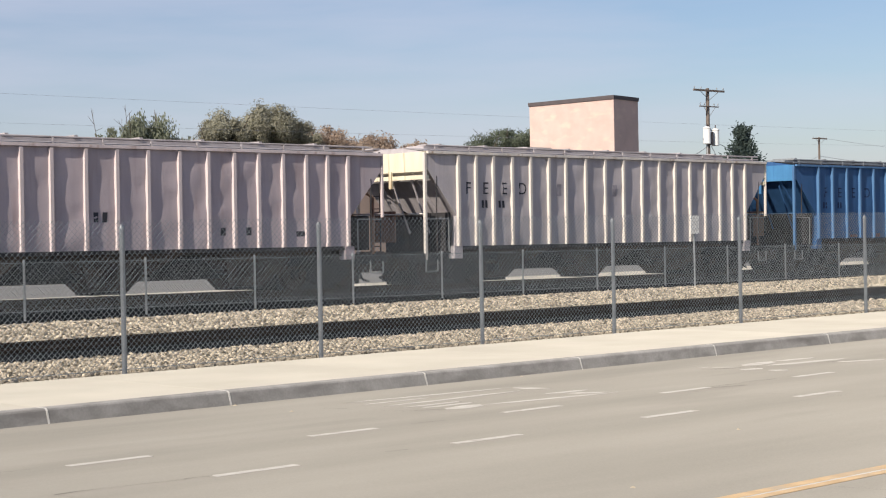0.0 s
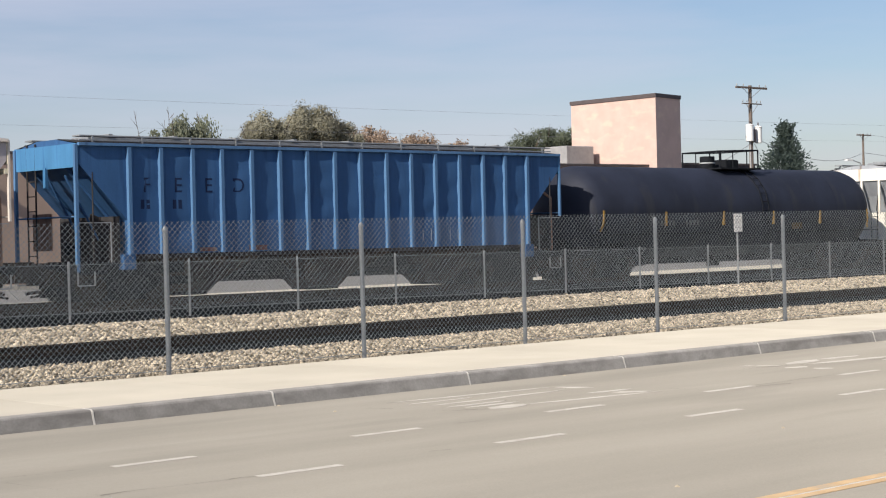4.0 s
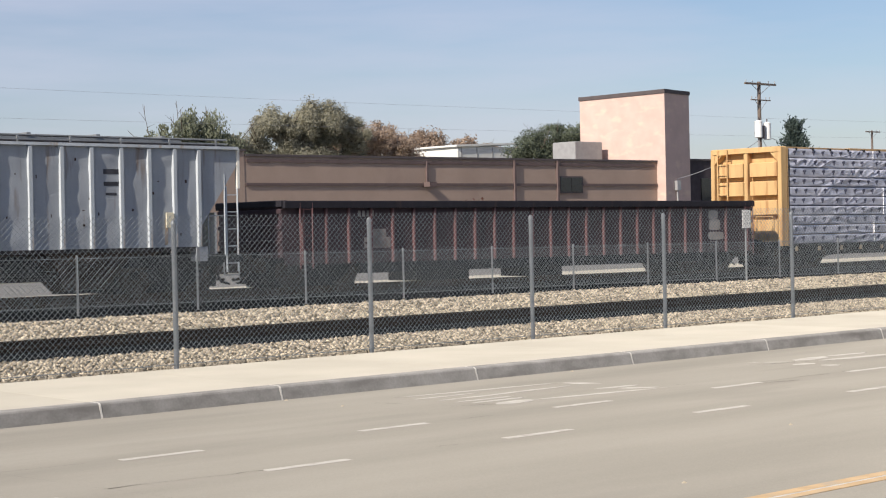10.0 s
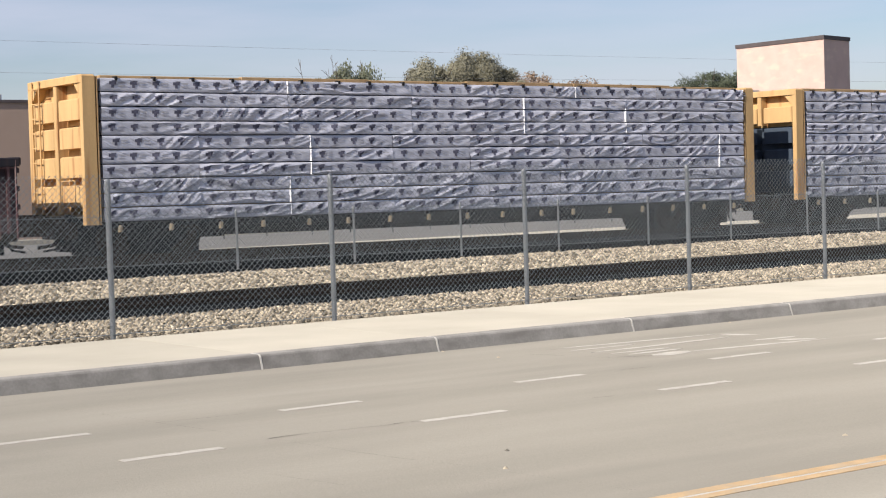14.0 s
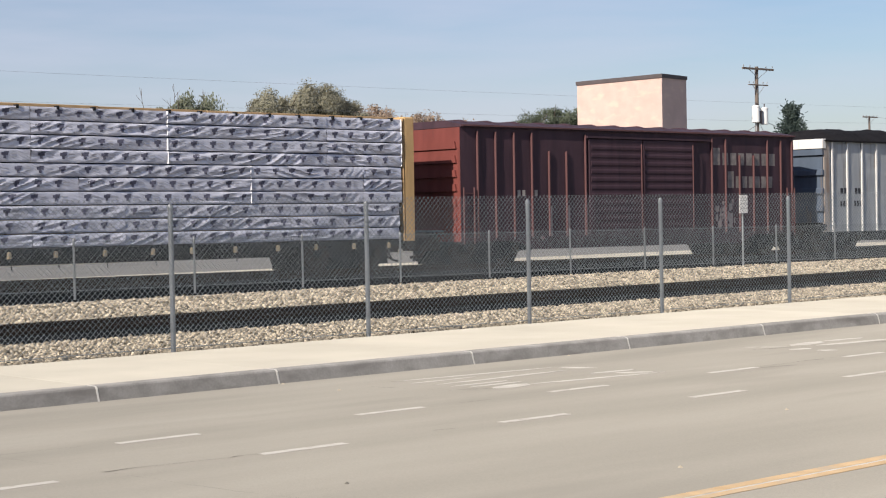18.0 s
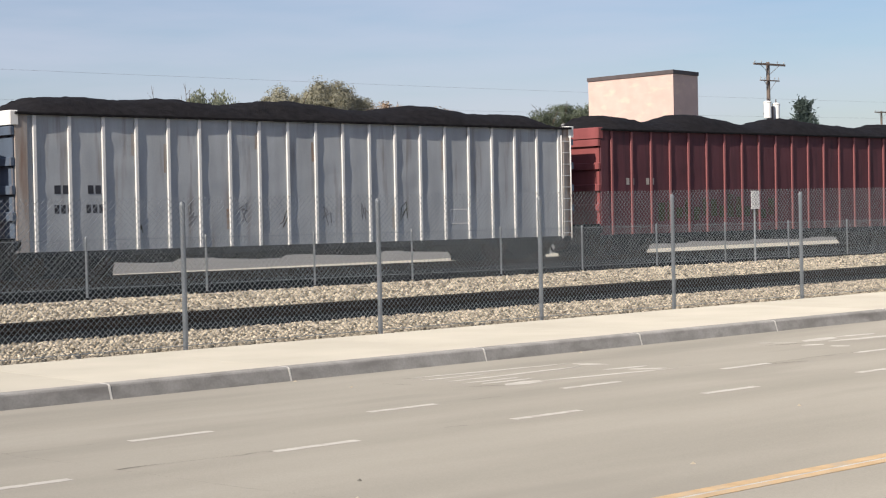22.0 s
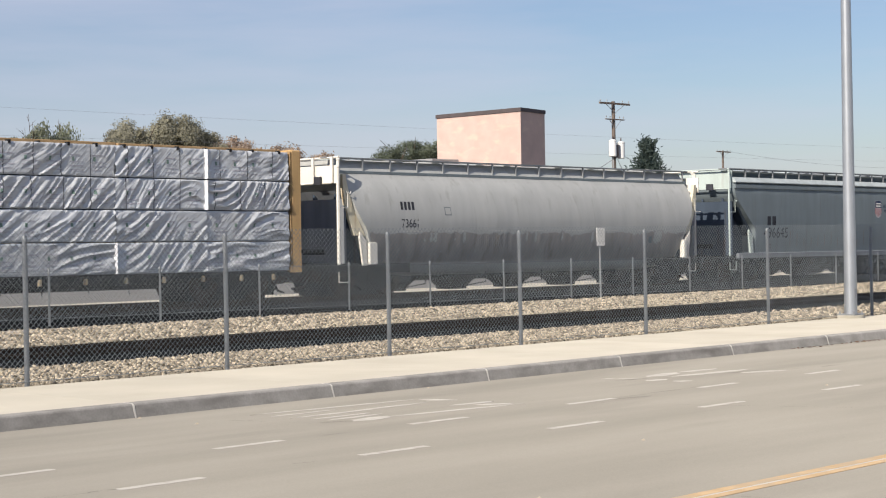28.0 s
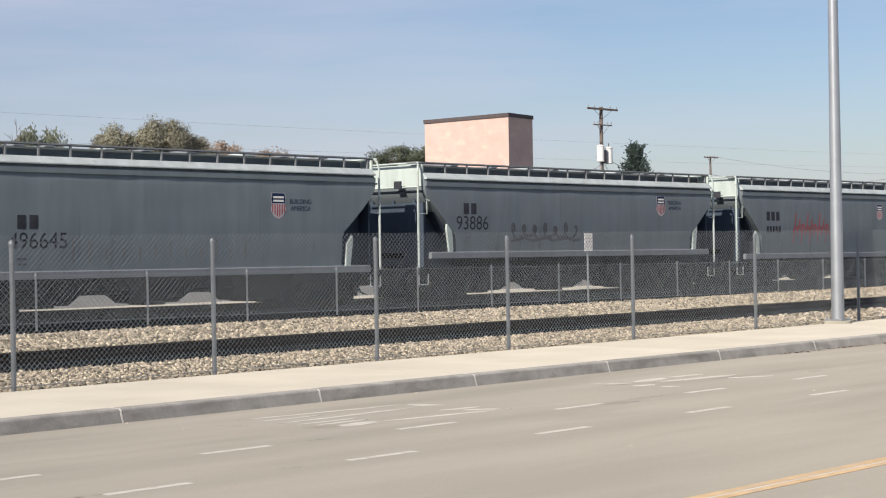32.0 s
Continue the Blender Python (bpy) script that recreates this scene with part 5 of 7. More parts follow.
        part("jacking_pad", Geo().box(s * xa - 0.16, s * xa + 0.16, -1.56, -1.30, zb - 0.36, zb), side, car)
        ladder(car, xe - s * 0.02, 0.5, 0.95, zt + 0.1, 0.42, "y", M["dark_bay"] if open_end else rib, 8)
        part("side_grab", Geo().rod([(xe - s * 0.42, -1.49, 0.9), (xe - s * 0.42, -1.49, z1 - 0.2)], 0.02, 5), M["dark_bay"] if open_end else rib, car)
    roof_gear(car, L, zt, M["eave_warm"] if side in (M["pink"], M["beige"]) else M["galv"], posts=12)
    part("brake_cylinder", Geo().tube((-L / 2 + 0.9, 0.5, 1.3), (-L / 2 + 1.5, 0.5, 1.3), 0.16, 12), M["under"], car, smooth=True)
    part("train_pipe", Geo().rod([(-L / 2 + 0.3, -0.7, 0.62), (L / 2 - 0.3, -0.7, 0.62)], 0.025, 5), M["under"], car)
    return car, L, xa


# ---- train: the cars in order ----
car, L, xa = ribbed_hopper("covered_hopper", "ribbed covered hopper car in chalky pinkish-grey paint", 14.1, 29.85, 3.67, 1.17, RIB_GAPS, M["pink"], M["pink_rib"], M["pink"], 3)
stencil(car, [(-1.1, 1.85, 0.13, 0.24, 2, 0.24), (2.6, 1.5, 0.16, 0.2, 1, 1), (3.4, 1.5, 0.16, 0.2, 1, 1), (5.05, 1.45, 0.3, 0.14, 1, 1)], M["mark_dark"])

car, L, xa = ribbed_hopper("covered_hopper", "ribbed covered hopper car in warm grey with cream ends", 31.3, 46.94, 3.79, 1.12, RIB_GAPS, M["beige"], M["beige_rib"], M["cream"], 5)
for i, ch in enumerate("FEED"):
    words("letter", ch, 0.50, M["mark_dark"], car, (-xa + 0.04 + sum(RIB_GAPS[:i]) + 0.6 * RIB_GAPS[i], -1.545, 2.62), "big black stencilled letter")
stencil(car, [(-xa + 1.0, 2.22, 0.09, 0.22, 2, 0.15), (-xa + 1.7, 2.22, 0.09, 0.22, 2, 0.15), ], M["mark_dark"], -1.55)
stencil(car, [(-xa + sum(RIB_GAPS[:k]) + 0.42, 2.58, 0.2, 0.36, 1, 1) for k in (5, 8)], M["mark_ghost"], label="faded ghost of a painted letter")

car, L, xa = ribbed_hopper("covered_hopper", "ribbed covered hopper car in deep blue, its ends brightened for sun", 48.48, 64.2, 3.75, 1.13, (0.89,) * 15, M["blue"], M["blue_rib"], M["blue_end"], 7, rib_d=0.095)
pitch = 0.89
for i, ch in enumerate("FEED"):
    words("letter", ch, 0.52, M["mark_navy"], car, (-xa + 0.04 + (i + 0.55) * pitch, -1.548, 2.62), "big dark stencilled letter")
stencil(car, [(-xa + 0.35, 2.22, 0.1, 0.22, 2, 0.16), (-xa + 1.25, 2.22, 0.1, 0.22, 2, 0.16)], M["mark_navy"], -1.55)
stencil(car, [(xa - 4.1, 1.30, 0.02, 0.3, 2, 0.3), (xa - 3.1, 1.30, 0.02, 0.3, 2, 0.3)], M["grey_rib"], -1.53)
stencil(car, [(-xa + 2.0, 1.16, 0.5, 0.1, 1, 1), (-xa + 3.5, 1.16, 0.55, 0.13, 1, 1)], M["gond_rib"], -1.53)


def tank_car(s0, s1):
    car, L = car_base("tank_car", "glossy black tank car with a railed top platform", s0, s1)
    r, zc, a = 1.47, 2.06, L / 2 - 0.36
    rings = []
    for x, k in [(-a, 0.05), (-a + 0.03, 0.35), (-a + 0.14, 0.65), (-a + 0.32, 0.85), (-a + 0.55, 0.96), (-a + 0.8, 1.0), (-a / 2, 1.0), (0, 1.0), (a / 2, 1.0), (a - 0.8, 1.0), (a - 0.55, 0.96), (a - 0.32, 0.85), (a - 0.14, 0.65), (a - 0.03, 0.35), (a, 0.05)]:
        rings.append([(x, r * k * math.cos(q), zc + r * k * math.sin(q)) for q in [2 * math.pi * i / 40 for i in range(40)]])
    part("tank", Geo().loft(rings), M["black"], car, "welded black tank shell", smooth=True)
    for i in range(1, 6):
        x = -a + 2 * a * i / 6
        part("weld_band", Geo().loft([[(x + d, (r + 0.004) * math.cos(q), zc + (r + 0.004) * math.sin(q)) for q in [2 * math.pi * k / 40 for k in range(40)]] for d in (-0.03, 0.03)], caps=False), M["black"], car)
    for x in (-4.03, -1.16, 1.49, 4.12):
        part("reflector", Geo().slab(x - 0.04, x + 0.04, -r - 0.025, -r + 0.06, 1.60, 2.05, 0.01), M["tab"], car, "dull ochre reflector tab")
    for s in (-1, 1):
        x = s * (L / 2 - 1.75)
        part("saddle", Geo().prism([(x - 0.5, 0.7), (x + 0.5, 0.7), (x + 0.7, 1.5), (x - 0.7, 1.5)], -1.1, 1.1), M["under"], car)
        part("head_brace", Geo().prism([(s * (L / 2 - 1.0), 0.95), (s * (L / 2 - 0.1), 0.95), (s * (L / 2 - 0.1), 1.05), (s * (L / 2 - 0.9), 1.5)], -0.5, 0.5), M["under"], car)
        part("end_platform", Geo().box(s * (L / 2 - 0.95) - 0.35 if s < 0 else s * (L / 2 - 0.95) - 0.0, s * (L / 2 - 0.95) + 0.0 if s < 0 else L / 2 - 0.6, -1.45, 1.45, 0.95, 1.0), M["under"], car)
        part("strap", Geo().rod([(s * 6.93, -1.48, 2.10), (s * 6.95, -1.48, 1.75), (s * 7.02, -1.40, 1.45)], 0.035, 4), M["tab"], car, "dull ochre strap at the tank's end")
        ladder(car, s * (L / 2 - 0.75), -1.45, 0.5, 2.0, 0.4, "x", M["under"], 4)
        part("hand_rail", Geo().rod([(s * (a - 0.1), -1.5, 1.35), (s * a * 0.2, -1.5, 1.35)], 0.02, 5), M["under"], car)
    top, d = zc + r, 0.45
    part("nozzle", Geo().tube((d - 0.62, 0, top - 0.05), (d - 0.62, 0, top + 0.40), 0.25, 16), M["under"], car, "rust-dark capped manway", smooth=True)
    part("nozzle_band", Geo().tube((d - 0.62, 0, top + 0.16), (d - 0.62, 0, top + 0.20), 0.262, 16), M["silver"], car, smooth=True)
    part("valve_box", Geo().slab(d, d + 0.7, -0.3, 0.3, top, top + 0.3, 0.03), M["under"], car)
    p = part("top_platform", Geo().box(d - 1.0, d + 1.15, -0.9, 0.9, top - 0.06, top - 0.01), M["under"], car)
    for y in (-0.8, 0.8):
        part("guard_rail", Geo().rod([(d - 0.95, y, top), (d - 0.95, y, top + 0.54), (d + 1.1, y, top + 0.60), (d + 1.1, y, top)], 0.028, 6), M["under"], p)
        for x in (d - 0.25, d + 0.5):
            part("guard_post", Geo().tube((x, y, top), (x, y, top + 0.58), 0.02, 5), M["under"], p)
    part("guard_rail", Geo().rod([(d - 0.95, -0.8, top + 0.54), (d - 0.95, 0.8, top + 0.54)], 0.028, 6), M["under"], p)
    part("guard_rail", Geo().rod([(d + 1.1, -0.8, top + 0.60), (d + 1.1, 0.8, top + 0.60)], 0.028, 6), M["under"], p)
    side_at = lambda x, q: (x, -(r + 0.05) * math.cos(q), zc + (r + 0.05) * math.sin(q))
    lad = part("side_ladder", Geo().rod([side_at(d + 0.42, q) for q in (1.15, 0.8, 0.45, 0.1, -0.3)], 0.018, 5), M["under"], car, "thin black side ladder")
    part("stile", Geo().rod([side_at(d + 0.74, q) for q in (1.15, 0.8, 0.45, 0.1, -0.3)], 0.018, 5), M["under"], lad)
    for q in (1.0, 0.8, 0.6, 0.4, 0.2, 0.0, -0.2):
        part("rung", Geo().tube(side_at(d + 0.42, q), side_at(d + 0.74, q), 0.014, 4), M["under"], lad)
    part("outlet_valve", Geo().tube((0, 0, 0.25), (0, 0, 0.65), 0.22, 12), M["under"], car)
    stencil(car, [(-a + 3.3, 1.60, 0.11, 0.17, 4, 0.19), (-a + 4.5, 1.60, 0.11, 0.17, 4, 0.19)], M["mark_dim"], -r - 0.005, "faint grey stencilled mark on black")
    stencil(car, [(a - 5.15, 1.42, 0.6, 0.22, 1, 1)], M["patch"], -r - 0.004, "faded orange patch")


tank_car(65.0, 80.4)
car, L, xa = ribbed_hopper("covered_hopper", "ribbed covered hopper car in rust-streaked pale grey", 81.15, 96.69, 3.58, 1.14, RIB_GAPS, M["grey"], M["grey_rib"], M["white"], 9, open_end=False)
stencil(car, [(-xa + 0.12, 2.10, 0.16, 0.26, 2, 0.27), (-xa + 0.92, 2.10, 0.16, 0.26, 2, 0.27), (-xa + 0.12, 1.75, 0.15, 0.24, 2, 0.27), (-xa + 0.88, 1.75, 0.15, 0.24, 2, 0.24), (-xa + 1.62, 1.75, 0.15, 0.24, 2, 0.24)], M["mark_dark"], -1.55)
rnd = random.Random(77)
stencil(car, [(rnd.uniform(-xa + 0.2, xa - 0.2), rnd.uniform(1.3, 3.2), rnd.uniform(0.02, 0.07), rnd.uniform(0.02, 0.09), 1, 1) for i in range(46)], M["chip"], label="dark rust chip", name="chip")
gp = (2 * xa - 0.08) / 17
stencil(car, [(-xa + 5.82 * gp, 2.45, 0.05, 1.0, 1, 1)], M["rust_run"], label="long brown rust run", name="rust_run")
stencil(car, [(-xa + 2.70 * gp, 1.3, 0.15, 2.1, 1, 1), (-xa + 10.05 * gp, 1.2, 0.06, 0.35, 1, 1), (-xa + 15.8 * gp, 1.2, 0.09, 0.8, 1, 1)], M["tan_stain"], label="tan rust stain beside a rib", name="rust_stain")
part("placard", Geo().slab(xa - 1.05, xa - 0.82, -1.62, -1.58, 1.62, 1.98, 0.01), M["cream"], car, "pale placard on the side")
stencil(car, [(xa - 2.7, 2.9, 0.45, 0.12, 1, 1), (xa - 2.7, 2.62, 0.4, 0.1, 1, 1), (xa - 2.65, 2.4, 0.3, 0.06, 1, 1)], M["mark_dark"], -1.55)


def gondola(s0, s1):
    car, L = car_base("gondola_car", "low oxide-brown gondola car with lighter red ribs", s0, s1)
    zt, zb = 2.22, 0.62
    part("floor", Geo().box(-L / 2 + 0.2, L / 2 - 0.2, -1.42, 1.42, 0.98, 1.06), M["gond"], car)
    for y in (-1.44, 1.40):
        part("side", Geo().box(-L / 2 + 0.2, L / 2 - 0.2, y, y + 0.04, zb, zt), M["gond"], car, "dented oxide-brown side sheet")
        part("rim", Geo().slab(-L / 2 + 0.1, L / 2 - 0.1, y - 0.14 if y < 0 else y, y + 0.04 if y < 0 else y + 0.18, zt - 0.14, zt + 0.05, 0.02), M["gond_rim"], car)
    skin(car, -1.445, 0.02, 4)
    part("side_sheet", side_sheet(-L / 2 + 0.25, L / 2 - 0.25, zb, zt - 0.12, -1.445, 0.02, 4), M["gond"], car, smooth=True)
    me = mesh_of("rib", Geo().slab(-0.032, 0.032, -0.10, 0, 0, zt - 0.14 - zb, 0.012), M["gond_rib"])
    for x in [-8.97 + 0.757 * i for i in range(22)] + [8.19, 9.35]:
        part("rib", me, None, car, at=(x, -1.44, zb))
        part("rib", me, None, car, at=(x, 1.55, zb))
    for s in (-1, 1):
        xe = s * (L / 2 - 0.16)
        part("end", Geo().box(xe - 0.04, xe + 0.04, -1.44, 1.44, 0.8, zt), M["gond"], car)
        for z in (1.2, 1.6, 2.0):
            part("end_rib", Geo().slab(xe - 0.1 if s < 0 else xe, xe if s < 0 else xe + 0.1, -1.44, 1.44, z - 0.06, z + 0.06, 0.02), M["gond"], car)
        part("end_rim", Geo().slab(xe - 0.12, xe + 0.12, -1.5, 1.5, zt - 0.1, zt + 0.06, 0.02), M["gond_rim"], car)
        ladder(car, s * (L / 2 - 0.6), -1.56, 0.5, zt, 0.4, "x", M["gond_rib"], 5)
    part("side_sill", Geo().box(-L / 2 + 2.6, L / 2 - 2.6, -1.5, -1.36, 0.34, zb), M["under"], car)
    for x0, x1 in ((-4.6, -2.6), (-0.2, 1.2)):
        part("brake_reservoir", Geo().slab(x0, x1, -0.9, 0.4, 0.06, 0.5, 0.05), M["under"], car, "grimy brake gear under the floor")
    for cx, cz, w, h in ((7.6, 1.82, 0.24, 0.14), (7.66, 1.50, 0.29, 0.18), (7.71, 1.14, 0.39, 0.13)):
        ring = [(cx + w * math.copysign(abs(math.cos(q)) ** 0.5, math.cos(q)), cz + h * math.copysign(abs(math.sin(q)) ** 0.5, math.sin(q))) for q in [k * math.pi / 10 for k in range(20)]]
        part("worn_emblem", Geo().add([(px, SKIN[car](px, pz) - 0.006, pz) for px, pz in ring], [tuple(range(20))]), M["mark_pale"], car, "worn pale rounded emblem")
    stencil(car, [(7.44, 0.74, 0.04, 0.24, 2, 0.36), (7.44, 0.84, 0.38, 0.03, 1, 1), (7.44, 0.94, 0.38, 0.03, 1, 1)], M["mark_mid"], -1.50, "worn pale painted lines")
    stencil(car, [(-L / 2 + 2.8, 1.0, 0.9, 0.3, 1, 1), (-L / 2 + 2.95, 1.3, 0.6, 0.22, 1, 1)], M["mark_mid"], -1.475, "worn pale painted patch")
    stencil(car, [(-L / 2 + 2.6, 1.85, 0.09, 0.16, 4, 0.15)], M["mark_mid"], -1.475)


gondola(97.85, 116.6)


def bulkhead(car, x, s, rich):
    """Yellow end frame of a lumber car; s: which end it closes."""
    zt, zb = 4.10, 0.74
    b = part("bulkhead", Geo().box(x - 0.03, x + 0.03, -1.42, 1.42, 3.0, zt - 0.12), M["yellow"], car, "ribbed orange-yellow steel bulkhead")
    # Navy lower parts: shade of the gap between cars put into the colour.
    low = M["yellow"] if rich else M["navy_shade"]
    part("lower_panel", Geo().box(x - 0.03, x + 0.03, -1.40, 1.40, 0.9, 2.99), low, b, "ribbed lower bulkhead panel" if rich else "lower bulkhead panel with gap shade in its colour")
    xo = x + s * 0.30
    lo, hi = min(x, xo), max(x, xo)
    for y in (-1.44, 1.44):
        part("corner_column", Geo().slab(lo - 0.01, hi + 0.02, y - 0.08, y + 0.08, zb, zt, 0.015), M["yellow"], b)
        part("edge_flange", Geo().box(x - s * 0.06 - 0.012, x - s * 0.06 + 0.012, y - 0.085, y + 0.085, zb, zt - 0.02), M["lumber"], b, "worn pale edge of the column")
    part("head_beam", Geo().slab(lo - 0.02, hi + 0.03, -1.5, 1.5, zt - 0.16, zt + 0.02, 0.02), M["yellow"], b)
    part("stiffener", Geo().slab(lo, hi, -0.08, 0.08, 1.0 if rich else 3.05, zt - 0.1, 0.02), M["yellow"], b)
    for z in (3.36, 2.72):
        for y in (-0.72, 0.72):
            part("cross_rib", Geo().slab(lo + 0.02, hi - 0.01, y - 0.58, y + 0.58, z - 0.24, z + 0.24, 0.03), M["yellow"] if rich or z > 3 else low, b)
    for z in (2.06, 1.40):
        for y in (-0.72, 0.72):
            part("lower_rib", Geo().slab(lo + 0.02, hi - 0.02, y - 0.58, y + 0.58, z - 0.24, z + 0.24, 0.03), low, b)
    for k in (-1, 1):
        part("gusset", Geo().prism([(k * 1.36, zt - 0.14), (k * 1.0, zt - 0.14), (k * 1.36, zt - 0.5)], lo + 0.02, hi - 0.02, "x"), M["yellow"], b)
    ladder(b, xo + s * 0.06, 0.75, 1.0, zt, 0.42, "y", low, 9)
    part("hand_rail", Geo().rod([(xo + s * 0.1, -1.2, 1.25), (xo + s * 0.1, -1.2, 1.75), (xo + s * 0.1, -0.5, 1.75), (xo + s * 0.1, -0.5, 1.25)], 0.016, 4), low, b)


def crease(x, z, seed, fine):
    """Relief of a wrapped bundle: taut sheet with long slanting folds, sharp on their ridges."""
    k = 1.9 if fine else 1.75
    lean = 0.75 + 0.5 * noise.noise((x * 0.3 + seed, seed, 5.0))
    u, v = (x + 0.5 * z) * k, (z - x * (0.36 if fine else 0.95) * lean) * (k if fine else 1.3)
    wob = 0.16 * noise.noise((u * 0.8, v * 0.8, seed + 9))
    big = max(0.0, 1 - 2.8 * abs(noise.noise((u * 0.30, v * 3.6 + wob, seed)))) ** 1.2
    small = max(0.0, 1 - 2.4 * abs(noise.noise((u * 0.7, v * 7.5 + wob, seed + 3))))
    calm = min(1.0, max(0.08, 0.65 + 1.9 * noise.noise((x * 0.65, z * 0.8, seed + 7))))
    return ((0.044 * big + 0.020 * small) * calm + 0.012 * noise.noise((x * 1.6, z * 2.0, seed))) * (0.85 if fine else 1.15)


def lumber_car(label, s0, s1, tiers, wrap, seed, prints):
    car, L = car_base("lumber_car", label, s0, s1, truck_in=1.9)
    zd, zt, fine = 0.80, 4.06, tiers > 5
    part("deck", Geo().slab(-L / 2 + 0.2, L / 2 - 0.2, -1.45, 1.45, 0.66, zd - 0.02, 0.02), M["under"], car)
    part("fish_belly_sill", Geo().prism([(-L / 2 + 3, 0.66), (-L / 2 + 4.5, 0.40), (L / 2 - 4.5, 0.40), (L / 2 - 3, 0.66)], -0.3, 0.3), M["under"], car)
    for s in (-1, 1):
        bulkhead(car, s * (L / 2 - 0.28), s, s < 0 and seed == 61)
    part("centre_beam", Geo().box(-L / 2 + 0.4, L / 2 - 0.4, -0.1, 0.1, zd, zt + 0.08), M["yellow"], car)
    rnd = random.Random(seed)
    x = -L / 2 + 0.5
    while x < L / 2 - 0.6:
        x1 = min(x + rnd.choice((3.05, 3.66, 4.27)), L / 2 - 0.5)
        part("top_lumber", Geo().slab(x, x1 - 0.02, -1.3 - rnd.uniform(0, 0.1), 1.3, zt, zt + rnd.uniform(0.05, 0.085), 0.012), M["lumber"], car, "top course of bare lumber")
        x = x1
    h = (zt - zd) / tiers
    n_small = int(L / 1.25)
    for i in range(n_small):
        x = -L / 2 + 0.9 + (L - 1.8) * i / (n_small - 1) + rnd.uniform(-0.08, 0.08)
        w = part("tie_down", Geo().slab(x - 0.045, x + 0.045, -1.52, -1.42, 0.56, 0.72, 0.02), M["winch"], car, "ratchet strap winch")
        part("strap_tail", Geo().tube((x + 0.02, -1.5, 0.60), (x + 0.05 + rnd.uniform(0, 0.06), -1.47, 0.28 + rnd.uniform(0, 0.1)), 0.012, 4), M["under"], w)
    dark_print, faint_print = Geo(), Geo()
    for side in (-1, 1):
        breaks = None
        for k in range(tiers):
            if breaks is None or (k % (3 if fine else 2) == 0 and rnd.random() < 0.9):
                breaks, x = [-L / 2 + 0.42], -L / 2 + 0.42
                while x < L / 2 - 2.2:
                    x += rnd.choice((2.44, 3.05, 3.66, 4.88) if fine else (3.66, 4.27, 4.88))
                    breaks.append(min(x, L / 2 - 0.42))
                if breaks[-1] < L / 2 - 0.5:
                    breaks.append(L / 2 - 0.42)
                taped = [rnd.random() < 0.22 for _ in breaks]
            if not fine:
                breaks = [-L / 2 + 0.42, -6.66, -2.55, 1.08, 4.68, 7.57, L / 2 - 0.42]
                taped = [k > 2, True, k == 3, k == 0, k > 1, False]
            z0 = zd + k * h
            for (a, b), tape in zip(zip(breaks, breaks[1:]), taped):
                if b - a < 0.3:
                    continue
                y0, sd = 1.50 + rnd.uniform(0.0, 0.02), rnd.random() * 50
                za, zb = z0 + 0.010, z0 + h - 0.016
                bd = part("wrapped_pack", wrinkled(a + 0.002, b - 0.002, 0.14, y0, za, zb, side, sd, fine), M[wrap], car, smooth=True)
                if side > 0:
                    continue
                SKIN[bd] = lambda x, z, y0=y0, sd=sd: -y0 - crease(x, z, sd, fine) * 1.0 - 0.004
                rows, pale = [], []
                if prints:
                    x = a + rnd.uniform(0.15, 0.3)
                    while x < b - 0.25:
                        zz = z0 + h * 0.34
                        rows += [(x, zz - h * 0.06, 0.07, h * 0.40, 1, 1), (x - 0.05, zz + h * 0.16, 0.17, h * 0.22, 1, 1), (x + 0.02, zz + h * 0.34, 0.12, h * 0.10, 1, 1)]
                        pale += [(x + 0.17, zz + h * q, 0.17, 0.026, 1, 1) for q in (0.04, 0.24)]
                        x += rnd.choice((0.52, 0.56, 0.56))
                    for q in rows:
                        bar_on(dark_print, SKIN[bd], *q[:4], 0, 0.04)
                else:
                    x = a + 0.25
                    while x < b - 0.5:
                        for q, hh in ((0.18, 0.022), (0.30, 0.03), (0.42, 0.022), (0.62, 0.03)):
                            pale.append((x, z0 + h * q, rnd.uniform(0.3, 0.48), hh, 1, 1))
                        rows.append((x + 0.06, z0 + h * 0.46, 0.07, 0.10, 1, 1))
                        x += rnd.uniform(0.62, 0.70)
                    for q in rows:
                        bar_on(dark_print, SKIN[bd], *q[:4], 0, 0.05)
                    if k >= 2:
                        rows, x = [], a + rnd.uniform(0.2, 0.5)
                        while x < b - 0.2:
                            rows.append((x, za + 0.01, 0.022, zb - za - 0.02, 1, 1))
                            x += rnd.uniform(0.76, 0.94)
                        stencil(bd, rows, M["strap"], label="dark plastic strap", step=0.06, name="strap")
                for q in pale:
                    bar_on(faint_print, SKIN[bd], *q[:4], 0, 0.06)
                if tape:
                    tw = 0.014 if fine else 0.055
                    part("seam", Geo().prism([(b - tw, -y0 - (0.012 if fine else 0.05)), (b + 0.006, -y0 - (0.035 if fine else 0.085)), (b + 0.014, -y0 - 0.012), (b + 0.014, -y0 + 0.02), (b - tw, -y0 + 0.02)], za + 0.004, zb - 0.004, "z"), M["seam"], bd, "wrap seam with the sun on its ridge coloured in")
    part("emblem_print", dark_print, M["wrap_ink"] if prints else M["wrap_green"], car, "small dark emblems printed on the wrap")["kind"] = "stuff"
    part("line_print", faint_print, M["wrap_ink_pale"], car, "faint printed lines on the wrap")["kind"] = "stuff"
    n = int(L / (1.0 if fine else 0.85))
    for i in range(n):
        x = -L / 2 + 0.8 + (L - 1.6) * i / (n - 1) + rnd.uniform(-0.06, 0.06)
